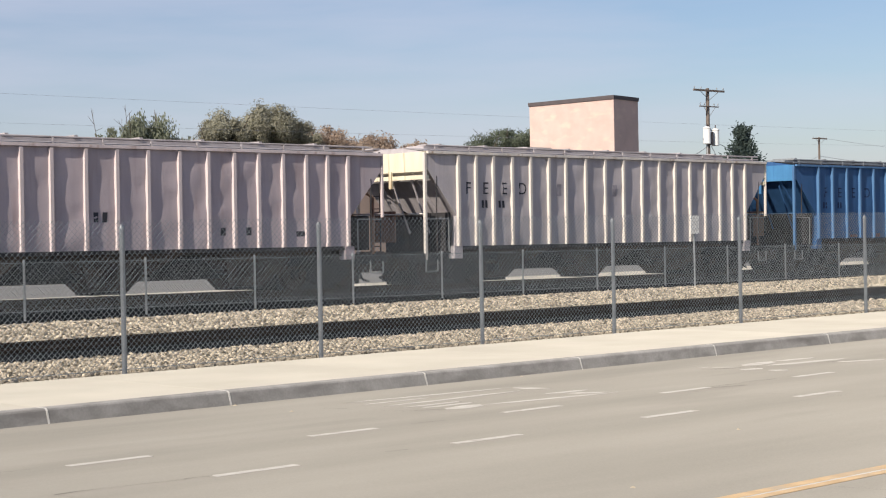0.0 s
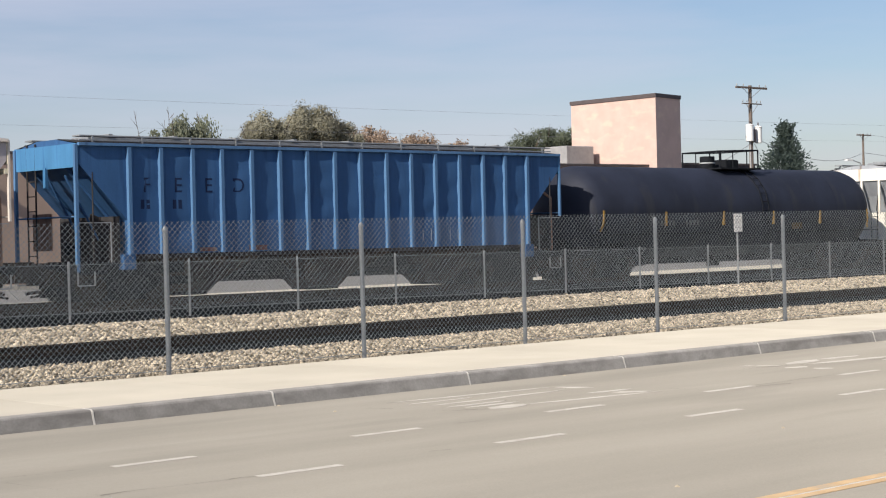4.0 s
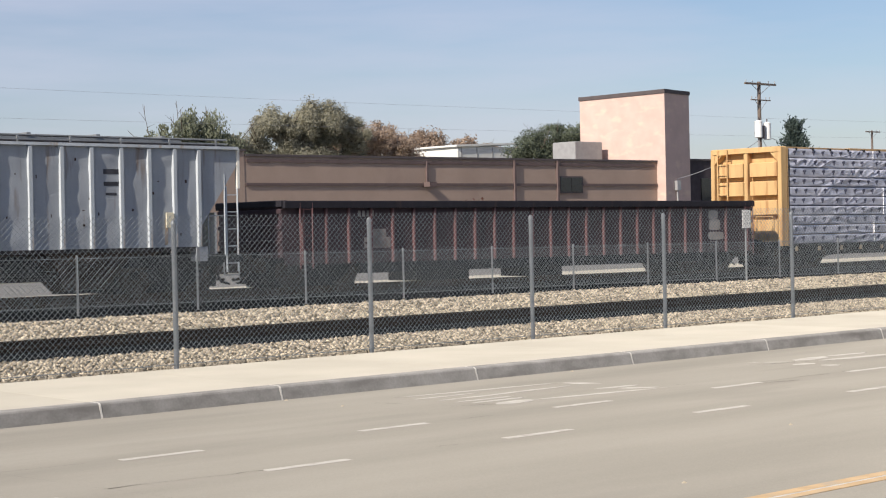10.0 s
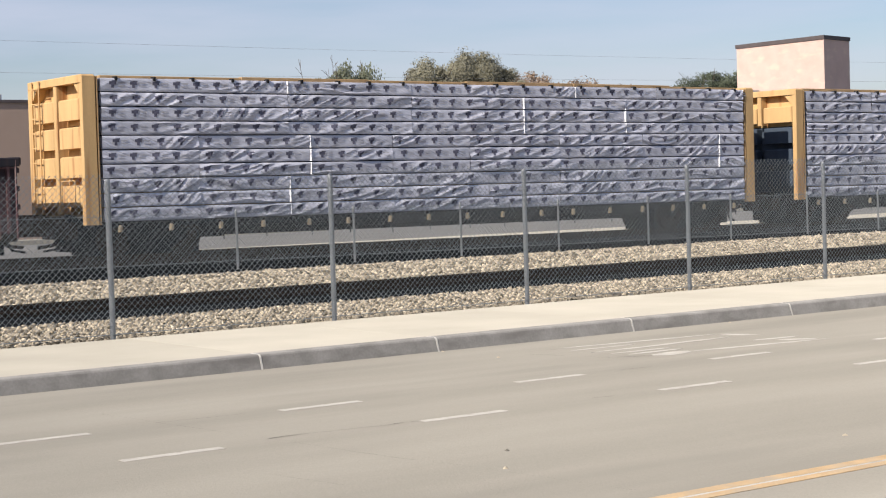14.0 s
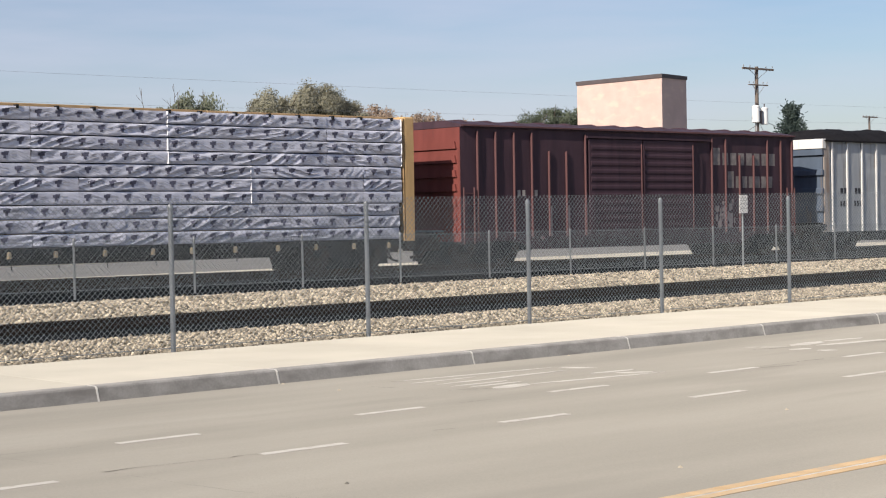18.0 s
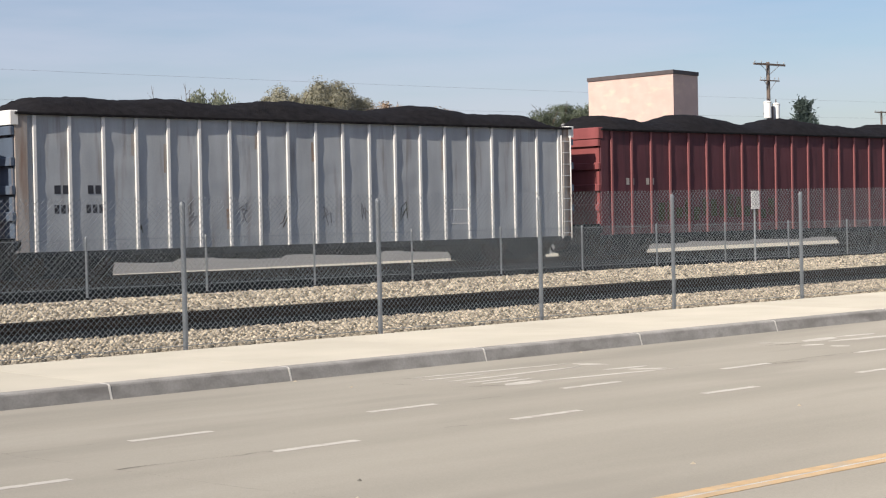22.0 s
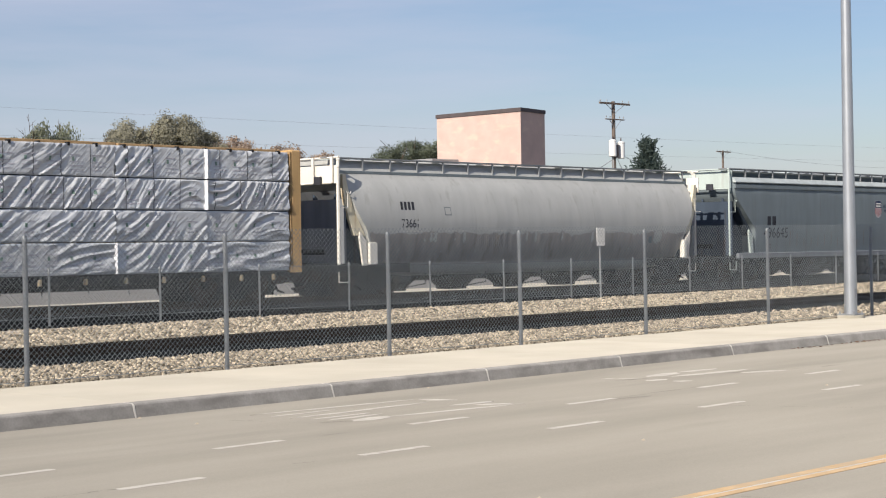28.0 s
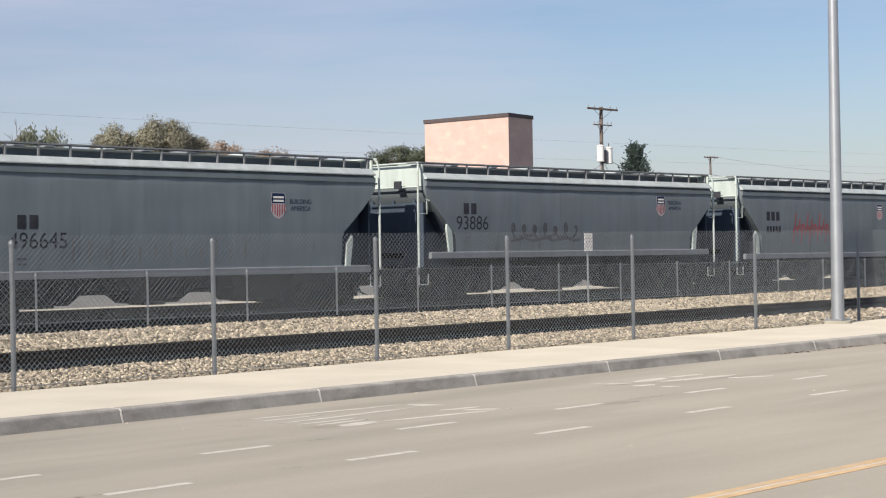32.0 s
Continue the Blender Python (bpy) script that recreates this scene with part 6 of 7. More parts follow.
        part("corner_guard", Geo().box(x - 0.03, x + 0.03, -1.55, -1.40, zt - 0.07, zt + 0.02), M["ink"], car, "black edge protector under a strap")
    return car


def wrinkled(x0, x1, y_in, y_out, z0, z1, side, seed, fine):
    """A wrapped bundle: its outer face is a creased sheet of plastic."""
    step = 0.032 if side < 0 else 0.3
    nx, nz = max(3, int((x1 - x0) / step / 1.3)), max(3, int((z1 - z0) / step))
    vs, fs = [], []
    for j in range(nz + 1):
        for i in range(nx + 1):
            x, z = x0 + (x1 - x0) * i / nx, z0 + (z1 - z0) * j / nz
            e = 0 if j in (0, nz) else 1
            vs.append((x, side * (y_out - 0.010 * (1 - e) + crease(x, z, seed, fine) * (0.55 + 0.45 * e)), z))
    for j in range(nz):
        for i in range(nx):
            a = j * (nx + 1) + i
            fs.append((a, a + 1, a + nx + 2, a + nx + 1))
    g = Geo().add(vs, fs)
    g.add([(x0, side * y_in, z0), (x1, side * y_in, z0), (x1, side * y_in, z1), (x0, side * y_in, z1),
           (x0, side * (y_out - 0.012), z0), (x1, side * (y_out - 0.012), z0), (x1, side * (y_out - 0.012), z1), (x0, side * (y_out - 0.012), z1)],
          [(3, 7, 6, 2), (0, 4, 7, 3), (1, 2, 6, 5), (0, 1, 5, 4), (0, 3, 2, 1)])
    return g


lumber_car("centre-beam lumber car stacked with violet-wrapped bundles between yellow bulkheads", 118.0, 138.65, 10, "wrap", 61, True)
lumber_car("centre-beam lumber car stacked with violet-wrapped bundles beside a boxcar", 140.5, 161.45, 10, "wrap", 62, True)


def boxcar(s0, s1):
    car, L = car_base("boxcar", "oxide-red double-door boxcar with a low ribbed roof", s0, s1)
    zt, zb, a = 3.95, 0.66, L / 2 - 0.22
    half = [(-1.48, zb), (-1.48, zt - 0.15), (-1.48, zt), (-0.8, zt + 0.13)]
    part("body", shell(half + [(-y, z) for y, z in reversed(half)], lambda z: 0.22, L), M["oxide"], car)
    part("roof", Geo().prism([(-1.56, zt - 0.04), (-1.56, zt + 0.02), (-0.8, zt + 0.17), (0.8, zt + 0.17), (1.56, zt + 0.02), (1.56, zt - 0.04)], -a - 0.02, a + 0.02, "x"), M["oxide"], car, "sunlit low-pitched metal roof")
    for i in range(14):
        x = -a + 0.6 + (2 * a - 1.2) * i / 13
        part("roof_rib", Geo().prism([(-1.54, zt + 0.01), (-0.8, zt + 0.21), (0.8, zt + 0.21), (1.54, zt + 0.01)], x - 0.06, x + 0.06, "x"), M["oxide"], car)
    # Lighter strip imitates the highlight along the roof edge.
    part("eave_strip", Geo().box(-a, a, -1.585, -1.555, zt - 0.02, zt + 0.025), M["oxide_rib"], car, "eave strip with its highlight put into the colour")
    skin(car, -1.485, 0.012, 8)
    part("side_sheet", side_sheet(-a, a, zb, zt - 0.1, -1.485, 0.012, 8), M["oxide"], car, smooth=True)
    me = mesh_of("side_post", Geo().slab(-0.032, 0.032, -0.07, 0, 0, zt - 0.25 - zb, 0.02), M["oxide_rib"])
    door0, door1 = -2.50, 2.36
    tall = zt - 0.25 - zb
    me_low = mesh_of("side_post", Geo().slab(-0.032, 0.032, -0.07, 0, 0, tall - 0.52, 0.02), M["oxide_rib"])
    for x in (-7.04, -6.33, -5.60, -4.88, -4.17, -3.44, -2.62, 3.29, 3.99, 4.71, 5.45, 6.18, 6.91, 7.52):
        part("side_post", me_low if x in (-4.17, -3.44, 4.71, 5.45) else me, None, car, at=(x, -1.485, zb + 0.1))
        part("side_post", me, None, car, at=pose(x, 1.485, zb + 0.1, 0, 0, 180))
    mid = (door0 + door1) / 2
    for x0, x1 in ((door0, mid - 0.02), (mid + 0.02, door1)):
        d = part("door", Geo().slab(x0, x1, -1.56, -1.48, zb + 0.12, zt - 0.28, 0.015), M["oxide"], car, "horizontally corrugated sliding door")
        for i in range(11):
            z = zb + 0.35 + (zt - zb - 0.9) * i / 10
            part("corrugation", Geo().prism([(-1.56, z - 0.08), (-1.56, z + 0.08), (-1.578, z + 0.035), (-1.578, z - 0.035)], x0 + 0.08, x1 - 0.08, "x"), M["oxide"], d)
        part("lock_bar", Geo().tube((x1 - 0.12, -1.62, zb + 0.2), (x1 - 0.12, -1.62, zt - 0.4), 0.018, 6), M["oxide_rib"], d)
    part("door_track", Geo().box(door0 - 0.1, door1 + 0.8, -1.60, -1.48, zt - 0.26, zt - 0.20), M["oxide"], car)
    part("door_track", Geo().box(door0 - 2.0, door1 + 1.0, -1.62, -1.48, zb + 0.03, zb + 0.11), M["oxide"], car)
    part("side_sill", Geo().prism([(-a * 0.62, 0.40), (a * 0.62, 0.40), (a * 0.72, zb), (-a * 0.72, zb)], -1.5, -1.42), M["oxide"], car)
    for s in (-1, 1):
        xe = s * a
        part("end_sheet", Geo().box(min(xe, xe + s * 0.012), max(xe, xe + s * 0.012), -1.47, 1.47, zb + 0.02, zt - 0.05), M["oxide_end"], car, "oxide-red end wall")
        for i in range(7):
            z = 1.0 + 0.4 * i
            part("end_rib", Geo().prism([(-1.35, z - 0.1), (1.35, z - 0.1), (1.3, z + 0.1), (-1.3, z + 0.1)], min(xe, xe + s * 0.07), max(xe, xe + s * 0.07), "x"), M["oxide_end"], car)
        ladder(car, s * (a - 0.05) - (0.4 if s > 0 else 0), -1.55, 0.6, 2.2, 0.4, "x", M["oxide_rib"], 5)
        part("foot_step", Geo().rod([(s * (a - 0.1), -1.5, 0.66), (s * (a - 0.1), -1.5, 0.4), (s * (a - 0.5), -1.5, 0.4), (s * (a - 0.5), -1.5, 0.66)], 0.02, 4), M["under"], car)
        part("crossover", Geo().box(min(xe, xe + s * 0.35), max(xe, xe + s * 0.35), -0.8, 0.8, 0.95, 1.0), M["galv"], car)
    # the road's name in two lines, as plain bars
    x0 = 3.40
    stencil(car, [(x0, 2.94, 0.34, 0.56, 1, 1), (x0 + 0.46, 2.94, 0.30, 0.40, 7, 0.41)], M["mark_mid"], -1.565, "large faded white painted letter bar")
    stencil(car, [(x0 + 0.72, 2.20, 0.32, 0.54, 1, 1), (x0 + 1.14, 2.20, 0.25, 0.38, 6, 0.335)], M["mark_mid"], -1.565, "large faded white painted letter bar")
    rb = random.Random(19)
    stencil(car, [(x0 - 0.05 + rb.uniform(0, 1.2), 0.85 + rb.uniform(0, 0.8), rb.uniform(0.06, 0.24), rb.uniform(0.08, 0.34), 1, 1) for i in range(22)], M["blotch"], -1.50, "blotch of pale repaint")
    stencil(car, [(-a + 2.2, 1.95, 0.12, 0.18, 2, 0.2), (-a + 2.9, 1.95, 0.12, 0.18, 1, 1), (door1 - 0.6, 1.6, 0.12, 0.14, 1, 1)], M["mark_pale"], -1.565)
    for f, z, w in ((0.233, 0.72, 0.10), (0.279, 0.72, 0.14), (0.329, 0.72, 0.14)):
        stencil(car, [(-a + 2 * a * f - 0.04, z, w, 0.95, 1, 1)], M["blotch"], -1.57, "pale touch-up patch on the side")


boxcar(162.96, 178.18)


def coal_car(label, s0, s1, side, rib, end, seed, n, rust_end, sheet):
    car, L = car_base("coal_car", label, s0, s1)
    zt, zb, a = 3.83, 0.65, L / 2 - 0.15
    for y in (-1.45, 1.41):
        part("side", Geo().box(-a, a, y, y + 0.04, zb, zt), side, car)
    skin(car, -1.455, 0.012, seed)
    part("side_sheet", side_sheet(-a, a, zb, zt - 0.02, -1.455, 0.012, seed), side, car, smooth=True)
    part("floor", Geo().box(-a, a, -1.4, 1.4, 0.72, 0.8), M["under"], car)
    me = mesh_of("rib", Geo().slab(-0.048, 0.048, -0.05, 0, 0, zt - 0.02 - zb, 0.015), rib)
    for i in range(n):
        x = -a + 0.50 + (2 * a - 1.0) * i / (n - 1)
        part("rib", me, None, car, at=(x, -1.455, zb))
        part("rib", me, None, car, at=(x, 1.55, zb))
    for y in (-1.50, 1.50):
        part("top_chord", Geo().slab(-a, a, y - 0.07, y + 0.07, zt - 0.015, zt + 0.05, 0.02), M["coal"], car, "coal-dusted top chord")
        part("side_sill", Geo().box(-a, a, y - 0.05, y + 0.05, zb - 0.12, zb + 0.02), M["under"], car)
    for s in (-1, 1):
        xe = s * a
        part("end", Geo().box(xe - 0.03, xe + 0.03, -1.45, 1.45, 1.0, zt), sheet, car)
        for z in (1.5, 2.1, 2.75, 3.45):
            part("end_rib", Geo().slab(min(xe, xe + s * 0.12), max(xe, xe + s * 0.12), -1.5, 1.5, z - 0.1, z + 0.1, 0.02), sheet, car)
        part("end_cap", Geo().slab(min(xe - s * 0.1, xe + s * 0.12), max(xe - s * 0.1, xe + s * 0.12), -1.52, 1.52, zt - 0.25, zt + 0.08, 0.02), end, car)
        part("corner_plate", Geo().slab(min(xe, xe - s * 0.32), max(xe, xe - s * 0.32), -1.50, -1.455, zb, zt, 0.01), rust_end, car)
        if s > 0:
            ladder(car, s * (a - 0.26) - 0.2, -1.56, 0.6, zt - 0.2, 0.38, "x", rib, 9)
        else:
            ladder(car, xe - 0.16, 0.9, 0.7, zt - 0.2, 0.42, "y", side, 8)
        part("end_sill", Geo().box(xe - 0.1, xe + 0.1, -1.5, 1.5, 0.72, 0.95), M["under"], car)
    # heaped coal
    vs, fs = [], []
    nx, ny = 120, 16
    for i in range(nx + 1):
        x = -a + 0.1 + (2 * a - 0.2) * i / nx
        ends = min(1, i / 6, (nx - i) / 6)
        hump = 0.48 + 0.08 * math.sin(x * 1.15 + seed) + 0.30 * noise.noise((x * 0.42, seed, 0))
        for j in range(ny + 1):
            y = -1.5 + 3.0 * j / ny
            prof = max(0, 1 - abs(y / 1.5) ** 2.4)
            z = zt + 0.02 + (0.06 + hump * 0.9) * prof * ends + 0.05 * noise.noise((x * 4, y * 4, seed))
            vs.append((x, y, z))
    for i in range(nx):
        for j in range(ny):
            k = i * (ny + 1) + j
            fs.append((k, k + ny + 1, k + ny + 2, k + 1))
    part("coal_load", Geo().add(vs, fs), M["coal"], car, "heaped black coal", smooth=True)
    for i in range(4):
        x = (i - 1.5) * (L / 5.6)
        part("hopper_bay", Geo().loft([[(x - 1.0, -1.3, 0.75), (x + 1.0, -1.3, 0.75), (x + 1.0, 1.3, 0.75), (x - 1.0, 1.3, 0.75)], [(x - 0.35, -1.0, 0.32), (x + 0.35, -1.0, 0.32), (x + 0.35, 1.0, 0.32), (x - 0.35, 1.0, 0.32)]]), M["under"], car)
    return car, L, a


car, L, a = coal_car("dull silver coal car with bright ribs heaped with coal", 179.5, 197.1, M["silver"], M["silver_rib"], M["silver_rib"], 2, 20, M["rusty"], M["end_shade_blue"])
stencil(car, [(-a + 0.98, 2.0, 0.16, 0.2, 2, 0.22), (-a + 1.85, 2.0, 0.15, 0.2, 2, 0.2), (-a + 0.98, 1.55, 0.12, 0.2, 3, 0.17), (-a + 1.8, 1.55, 0.12, 0.2, 3, 0.17)], M["mark_dark"], -1.49)
stencil(car, [(-a + 0.50 + k * (2 * a - 1.0) / 19 - 0.13, z, 0.07, h, 1, 1) for k, z, h in ((3, 2.9, 0.55), (4, 2.5, 0.7), (6, 1.1, 0.5), (7, 3.1, 0.4), (9, 2.8, 0.5), (12, 1.0, 0.6), (14, 2.6, 0.8))], M["rusty"], label="rusty stain beside a rib", name="rust_stain")
stencil(car, [(4.2, 1.1, 0.03, 0.42, 2, 0.62), (4.2, 1.1, 0.65, 0.03, 1, 1), (4.2, 1.49, 0.65, 0.03, 1, 1)], M["silver_rib"], -1.50)
rnd = random.Random(31)
for i in range(7):
    x, z = -a + 3.4 + i * 1.35 + rnd.uniform(-0.15, 0.15), 1.25 + rnd.uniform(0, 0.25)
    scrawl(car, [[(x + rnd.uniform(-0.16, 0.16), z + rnd.uniform(-0.3, 0.3)) for k in range(6)]], 0.014, M["mark_faint"] if i % 3 else M["smear"], "small dark graffiti scribble")
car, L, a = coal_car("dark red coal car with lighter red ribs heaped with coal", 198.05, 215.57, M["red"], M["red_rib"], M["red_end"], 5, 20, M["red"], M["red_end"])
stencil(car, [(-a + 1.15, 2.18, 0.14, 0.2, 2, 0.22), (-a + 2.05, 2.18, 0.14, 0.2, 2, 0.22)], M["mark_pale"], -1.49)
rnd = random.Random(3)
stencil(car, [(-a + 2.6 + i * 0.42, 1.0 + rnd.uniform(0, 0.2), 0.3, rnd.uniform(0.3, 0.8), 1, 1) for i in range(14)], M["smear"], -1.485, "worn dark green graffiti smear")

lumber_car("centre-beam lumber car stacked with silvery-wrapped bundles between yellow bulkheads", 217.04, 238.0, 4, "wrap_white", 63, False)


def pillow(x, z, seed):
    """Soft bulge of a welded side between its seams."""
    u = x / 1.55 + 0.08 * noise.noise((x * 0.3, z * 0.8, seed))
    return 0.009 * abs(math.sin(math.pi * u)) ** 0.4 + 0.012 * noise.noise((x * 0.7, z * 1.2, seed))


def smooth_hopper(name, label, s0, s1, zt, zs, side, end, roof, seed, curved, sill):
    """Covered hopper with plain bowed sides, running boards on posts and a bright end frame."""
    car, L = car_base(name, label, s0, s1, sill_z=0.38)
    ze = zt - 0.40

    def inset(z):
        if curved:
            return 0.45 + 0.55 * max(0, min(1, (ze - z) / 1.6)) ** 1.6 + 0.5 * max(0, min(1, (2.2 - z) / 1.2))
        return 0.34 + 1.35 * max(0, min(1, (zt - 0.85 - z) / 1.35)) ** 1.25
    if curved:
        half = [(-0.9, zs - 0.30), (-1.2, zs - 0.12), (-1.42, zs + 0.4), (-1.53, zs + 0.9), (-1.555, zs + 1.25), (-1.535, zs + 1.55), (-1.46, zs + 1.9), (-1.35, zs + 2.2), (-1.23, zs + 2.42), (-1.11, ze - 0.18), (-0.98, ze - 0.05), (-0.95, ze + 0.03), (-0.72, zt - 0.06)]
    else:
        half = [(-1.25, zs), (-1.47, zs + 0.1), (-1.525, zs + 0.8), (-1.545, zs + 1.4), (-1.54, zt - 1.0), (-1.528, zt - 0.80), (-1.50, zt - 0.58), (-1.40, zt - 0.37), (-0.96, zt - 0.30), (-0.94, zt - 0.06)]
    face, ys, zs_ = half[1:-4] if not curved else half[1:-2], [], []
    for y, z in face:
        ys.append(y)
        zs_.append(z)

    def surface(x, z):
        return float(np.interp(z, zs_, ys)) - pillow(x, z, seed)
    SKIN[car] = surface
    cols, full = int(L / 0.16), []
    body_z = [zs_[0] + (zs_[-1] - zs_[0]) * j / 16 for j in range(17)]
    near = [half[0]] + [(None, z) for z in body_z] + [p for p in half if p[1] > zs_[-1] + 0.001]
    section = near + [(-np.interp(z, zs_, ys) if y is None else -y, z) for y, z in reversed(near)]
    for i in range(cols + 1):
        f, ring = i / cols, []
        for y, z in section:
            x = (-L / 2 + inset(z)) * (1 - f) + (L / 2 - inset(z)) * f
            ring.append((x, surface(x, z) if y is None else y, z))
        full.append(ring)
    part("body", Geo().loft(full, caps=False).mirror_caps(full), side, car, "plain bowed steel hopper body", smooth=True)
    e0 = L / 2 - 0.36
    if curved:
        # Skirt colour holds road dirt and the shade of the undercurving side.
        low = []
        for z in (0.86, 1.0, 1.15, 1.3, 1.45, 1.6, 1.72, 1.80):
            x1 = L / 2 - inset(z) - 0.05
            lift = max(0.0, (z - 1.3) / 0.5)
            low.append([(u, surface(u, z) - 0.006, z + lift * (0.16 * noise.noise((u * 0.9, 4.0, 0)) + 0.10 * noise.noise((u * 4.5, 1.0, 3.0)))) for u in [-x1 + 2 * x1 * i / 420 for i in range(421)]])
        part("grimy_skirt", Geo().loft(low, closed=False), M["dirt_shade"], car, "brown dirt and undercurve shade coloured along the lower side", smooth=True)
    if not curved:
        for k in (-1, 1):
            part("eave_rail", Geo().prism([(k * 1.45, zt - 0.72), (k * 1.568, zt - 0.72), (k * 1.568, zt - 0.58), (k * 1.45, zt - 0.56)], -e0, e0, "x"), side, car, "grey eave strip")
            part("eave_cap", Geo().prism([(k * 1.42, zt - 0.51), (k * 1.592, zt - 0.51), (k * 1.592, zt - 0.48), (k * 1.40, zt - 0.31)], -e0, e0, "x"), M["eave"], car, "eave moulding coloured paler for the sun")
    else:
        for k in (-1, 1):
            part("eave_rail", Geo().prism([(k * 0.85, ze - 0.05), (k * 1.0, ze - 0.05), (k * 1.0, ze + 0.03), (k * 0.85, ze + 0.05)], -e0, e0, "x"), M["sp"], car, "grey roof edge")
    for y in (() if curved else (-1.52, 1.44)):
        part("side_sill", Geo().slab(-L / 2 + 0.55, L / 2 - 0.55, y - 0.03, y + 0.11, sill - 0.20, sill, 0.03), roof, car)
    for i in range(5 if curved else 3):
        n = 5 if curved else 3
        x = (i - (n - 1) / 2) * (L - 4.4) / n
        w = (L - 4.8) / n / 2
        wb = (L - 4.4) / n / 2 - (0.9 if curved else 0.8)
        b = part("hopper_bay", Geo().loft([[(x - w, -1.2, zs + 0.1), (x + w, -1.2, zs + 0.1), (x + w, 1.2, zs + 0.1), (x - w, 1.2, zs + 0.1)], [(x - wb - 0.1, -0.7, 0.5), (x + wb + 0.1, -0.7, 0.5), (x + wb + 0.1, 0.7, 0.5), (x - wb - 0.1, 0.7, 0.5)], [(x - wb + 0.15, -0.3, 0.14), (x + wb - 0.15, -0.3, 0.14), (x + wb - 0.15, 0.3, 0.14), (x - wb + 0.15, 0.3, 0.14)]]), M["dark_bay"], car)
        part("outlet_gate", Geo().slab(x - 0.35, x + 0.35, -0.35, 0.35, 0.08, 0.18, 0.02), M["under"], b)
        part("gate_lever", Geo().rod([(x + 0.3, -0.35, 0.18), (x + 0.3, -1.2, 0.3), (x + 0.3, -1.2, 0.62)], 0.018, 4), M["under"], b)
    part("hatch_trough", Geo().slab(-L / 2 + 1.2, L / 2 - 1.2, -0.35, 0.35, zt - 0.14, zt + 0.0, 0.03), roof, car)
    rnd = random.Random(seed)
    for i in range(9):
        x = -L / 2 + 1.5 + (L - 3) * (i + rnd.uniform(-0.25, 0.25)) / 8
        part("hatch_clamp", Geo().slab(x - 0.16, x + 0.16, -0.4, 0.4, zt, zt + rnd.uniform(0.03, 0.07), 0.02), M["eave"] if i % 3 == 0 else roof, car)
    b0, b1 = (0.70, 0.96) if curved else (0.98, 1.36)
    for k in (-1, 1):
        b = part("running_board", Geo().box(-L / 2 + 0.12, L / 2 - 0.12, min(k * b0, k * b1), max(k * b0, k * b1), zt - 0.015, zt + 0.02), M["galv"], car, "galvanised grating walkway")
        n = 16
        for i in range(n):
            x = -L / 2 + 0.45 + (L - 0.9) * i / (n - 1)
            part("bracket", Geo().box(x - 0.022, x + 0.022, min(k * (b1 - 0.06), k * (b1 - 0.015)), max(k * (b1 - 0.06), k * (b1 - 0.015)), zt - (0.40 if curved else 0.39), zt - 0.018), M["galv"], b)
    for s in (-1, 1):
        xe = s * (L / 2 - 0.1)

        def span(a, b):
            return min(xe - s * a, xe - s * b), max(xe - s * a, xe - s * b)
        x0, x1 = span(0.05, 0.09) if curved else span(0.22, 0.27)
        ep = part("end_plate", Geo().box(x0, x1, -1.42, 1.42, zt - 0.72, zt - (0.24 if curved else 0.06)), end, car, "bright upper end plate")
        part("placard", Geo().box(xe - 0.02, xe + 0.02, -0.75, -0.45, zt - 0.78, zt - 0.55), M["mark_dark"], ep, "dark framed notice")
        for y in ((-1.2, 1.2) if curved and s > 0 else (-1.45, 1.45)):
            part("corner_post", Geo().rod([(xe, y, 0.72), (xe, y, zt - 0.32), (xe - s * 0.04, y * 0.98, zt - 0.12), (xe - s * 0.12, y * 0.93, zt)], 0.05 if curved else 0.036, 6), end, car)
            part("foot_step", Geo().rod([(xe, y, 0.74), (xe, y, 0.42), (xe - s * 0.4, y, 0.42), (xe - s * 0.4, y, 0.74)], 0.02, 4), end, car)
        for z in (zt - 0.02, zt - 0.74):
            part("end_bar", Geo().tube((xe - s * 0.06, -1.42, z), (xe - s * 0.06, 1.42, z), 0.03, 5), end, car)
        if curved:
            for y in (-1.2, -0.4, 0.4, 1.2):
                part("end_post", Geo().box(xe - 0.02, xe + 0.02, y - 0.05, y + 0.05, zt - 0.74, zt), end, car)
        ladder(car, xe, 0.9, 0.8, zt, 0.42, "y", M["galv"], 9)
        part("end_sill", Geo().box(xe - 0.1, xe + 0.1, -1.5, 1.5, 0.72, 0.92), M["under"], car)
        x0, x1 = span(0.0, 2.1)
        part("platform", Geo().box(x0, x1, -1.4, 1.4, 0.90, 0.95), M["under"], car)
        gx = s * (L / 2 - (1.1 if curved else 1.5))
        if curved:
            part("corner_box", Geo().slab(min(gx - s * (0.40 if s < 0 else 0.24), gx - s * 0.08), max(gx - s * (0.40 if s < 0 else 0.24), gx - s * 0.08), -1.60, -1.40, 0.92, 1.55, 0.02), end, car, "cream box at the sill's end")
        part("bay_gusset", Geo().prism([(gx - s * 0.05, sill - 0.1), (gx + s * 0.12, sill - 0.1), (gx + s * 0.24, sill + 0.70), (gx + s * 0.22, sill + 0.86), (gx, sill + 0.62)], -1.53, -1.46), end, car, "bright gusset at the sill's end")
        if curved:
            pts = [(s * (L / 2 - inset(z) + 0.02), z) for z in (1.75, 2.1, 2.5, 2.9, 3.3, ze - 0.1)]
            part("end_sheet", Geo().prism(pts + [(x + s * (0.10 + 0.17 * (ze - z)), z) for x, z in reversed(pts)], -1.42, -1.30), M["cream"], car, "cream edge of the end sheet")
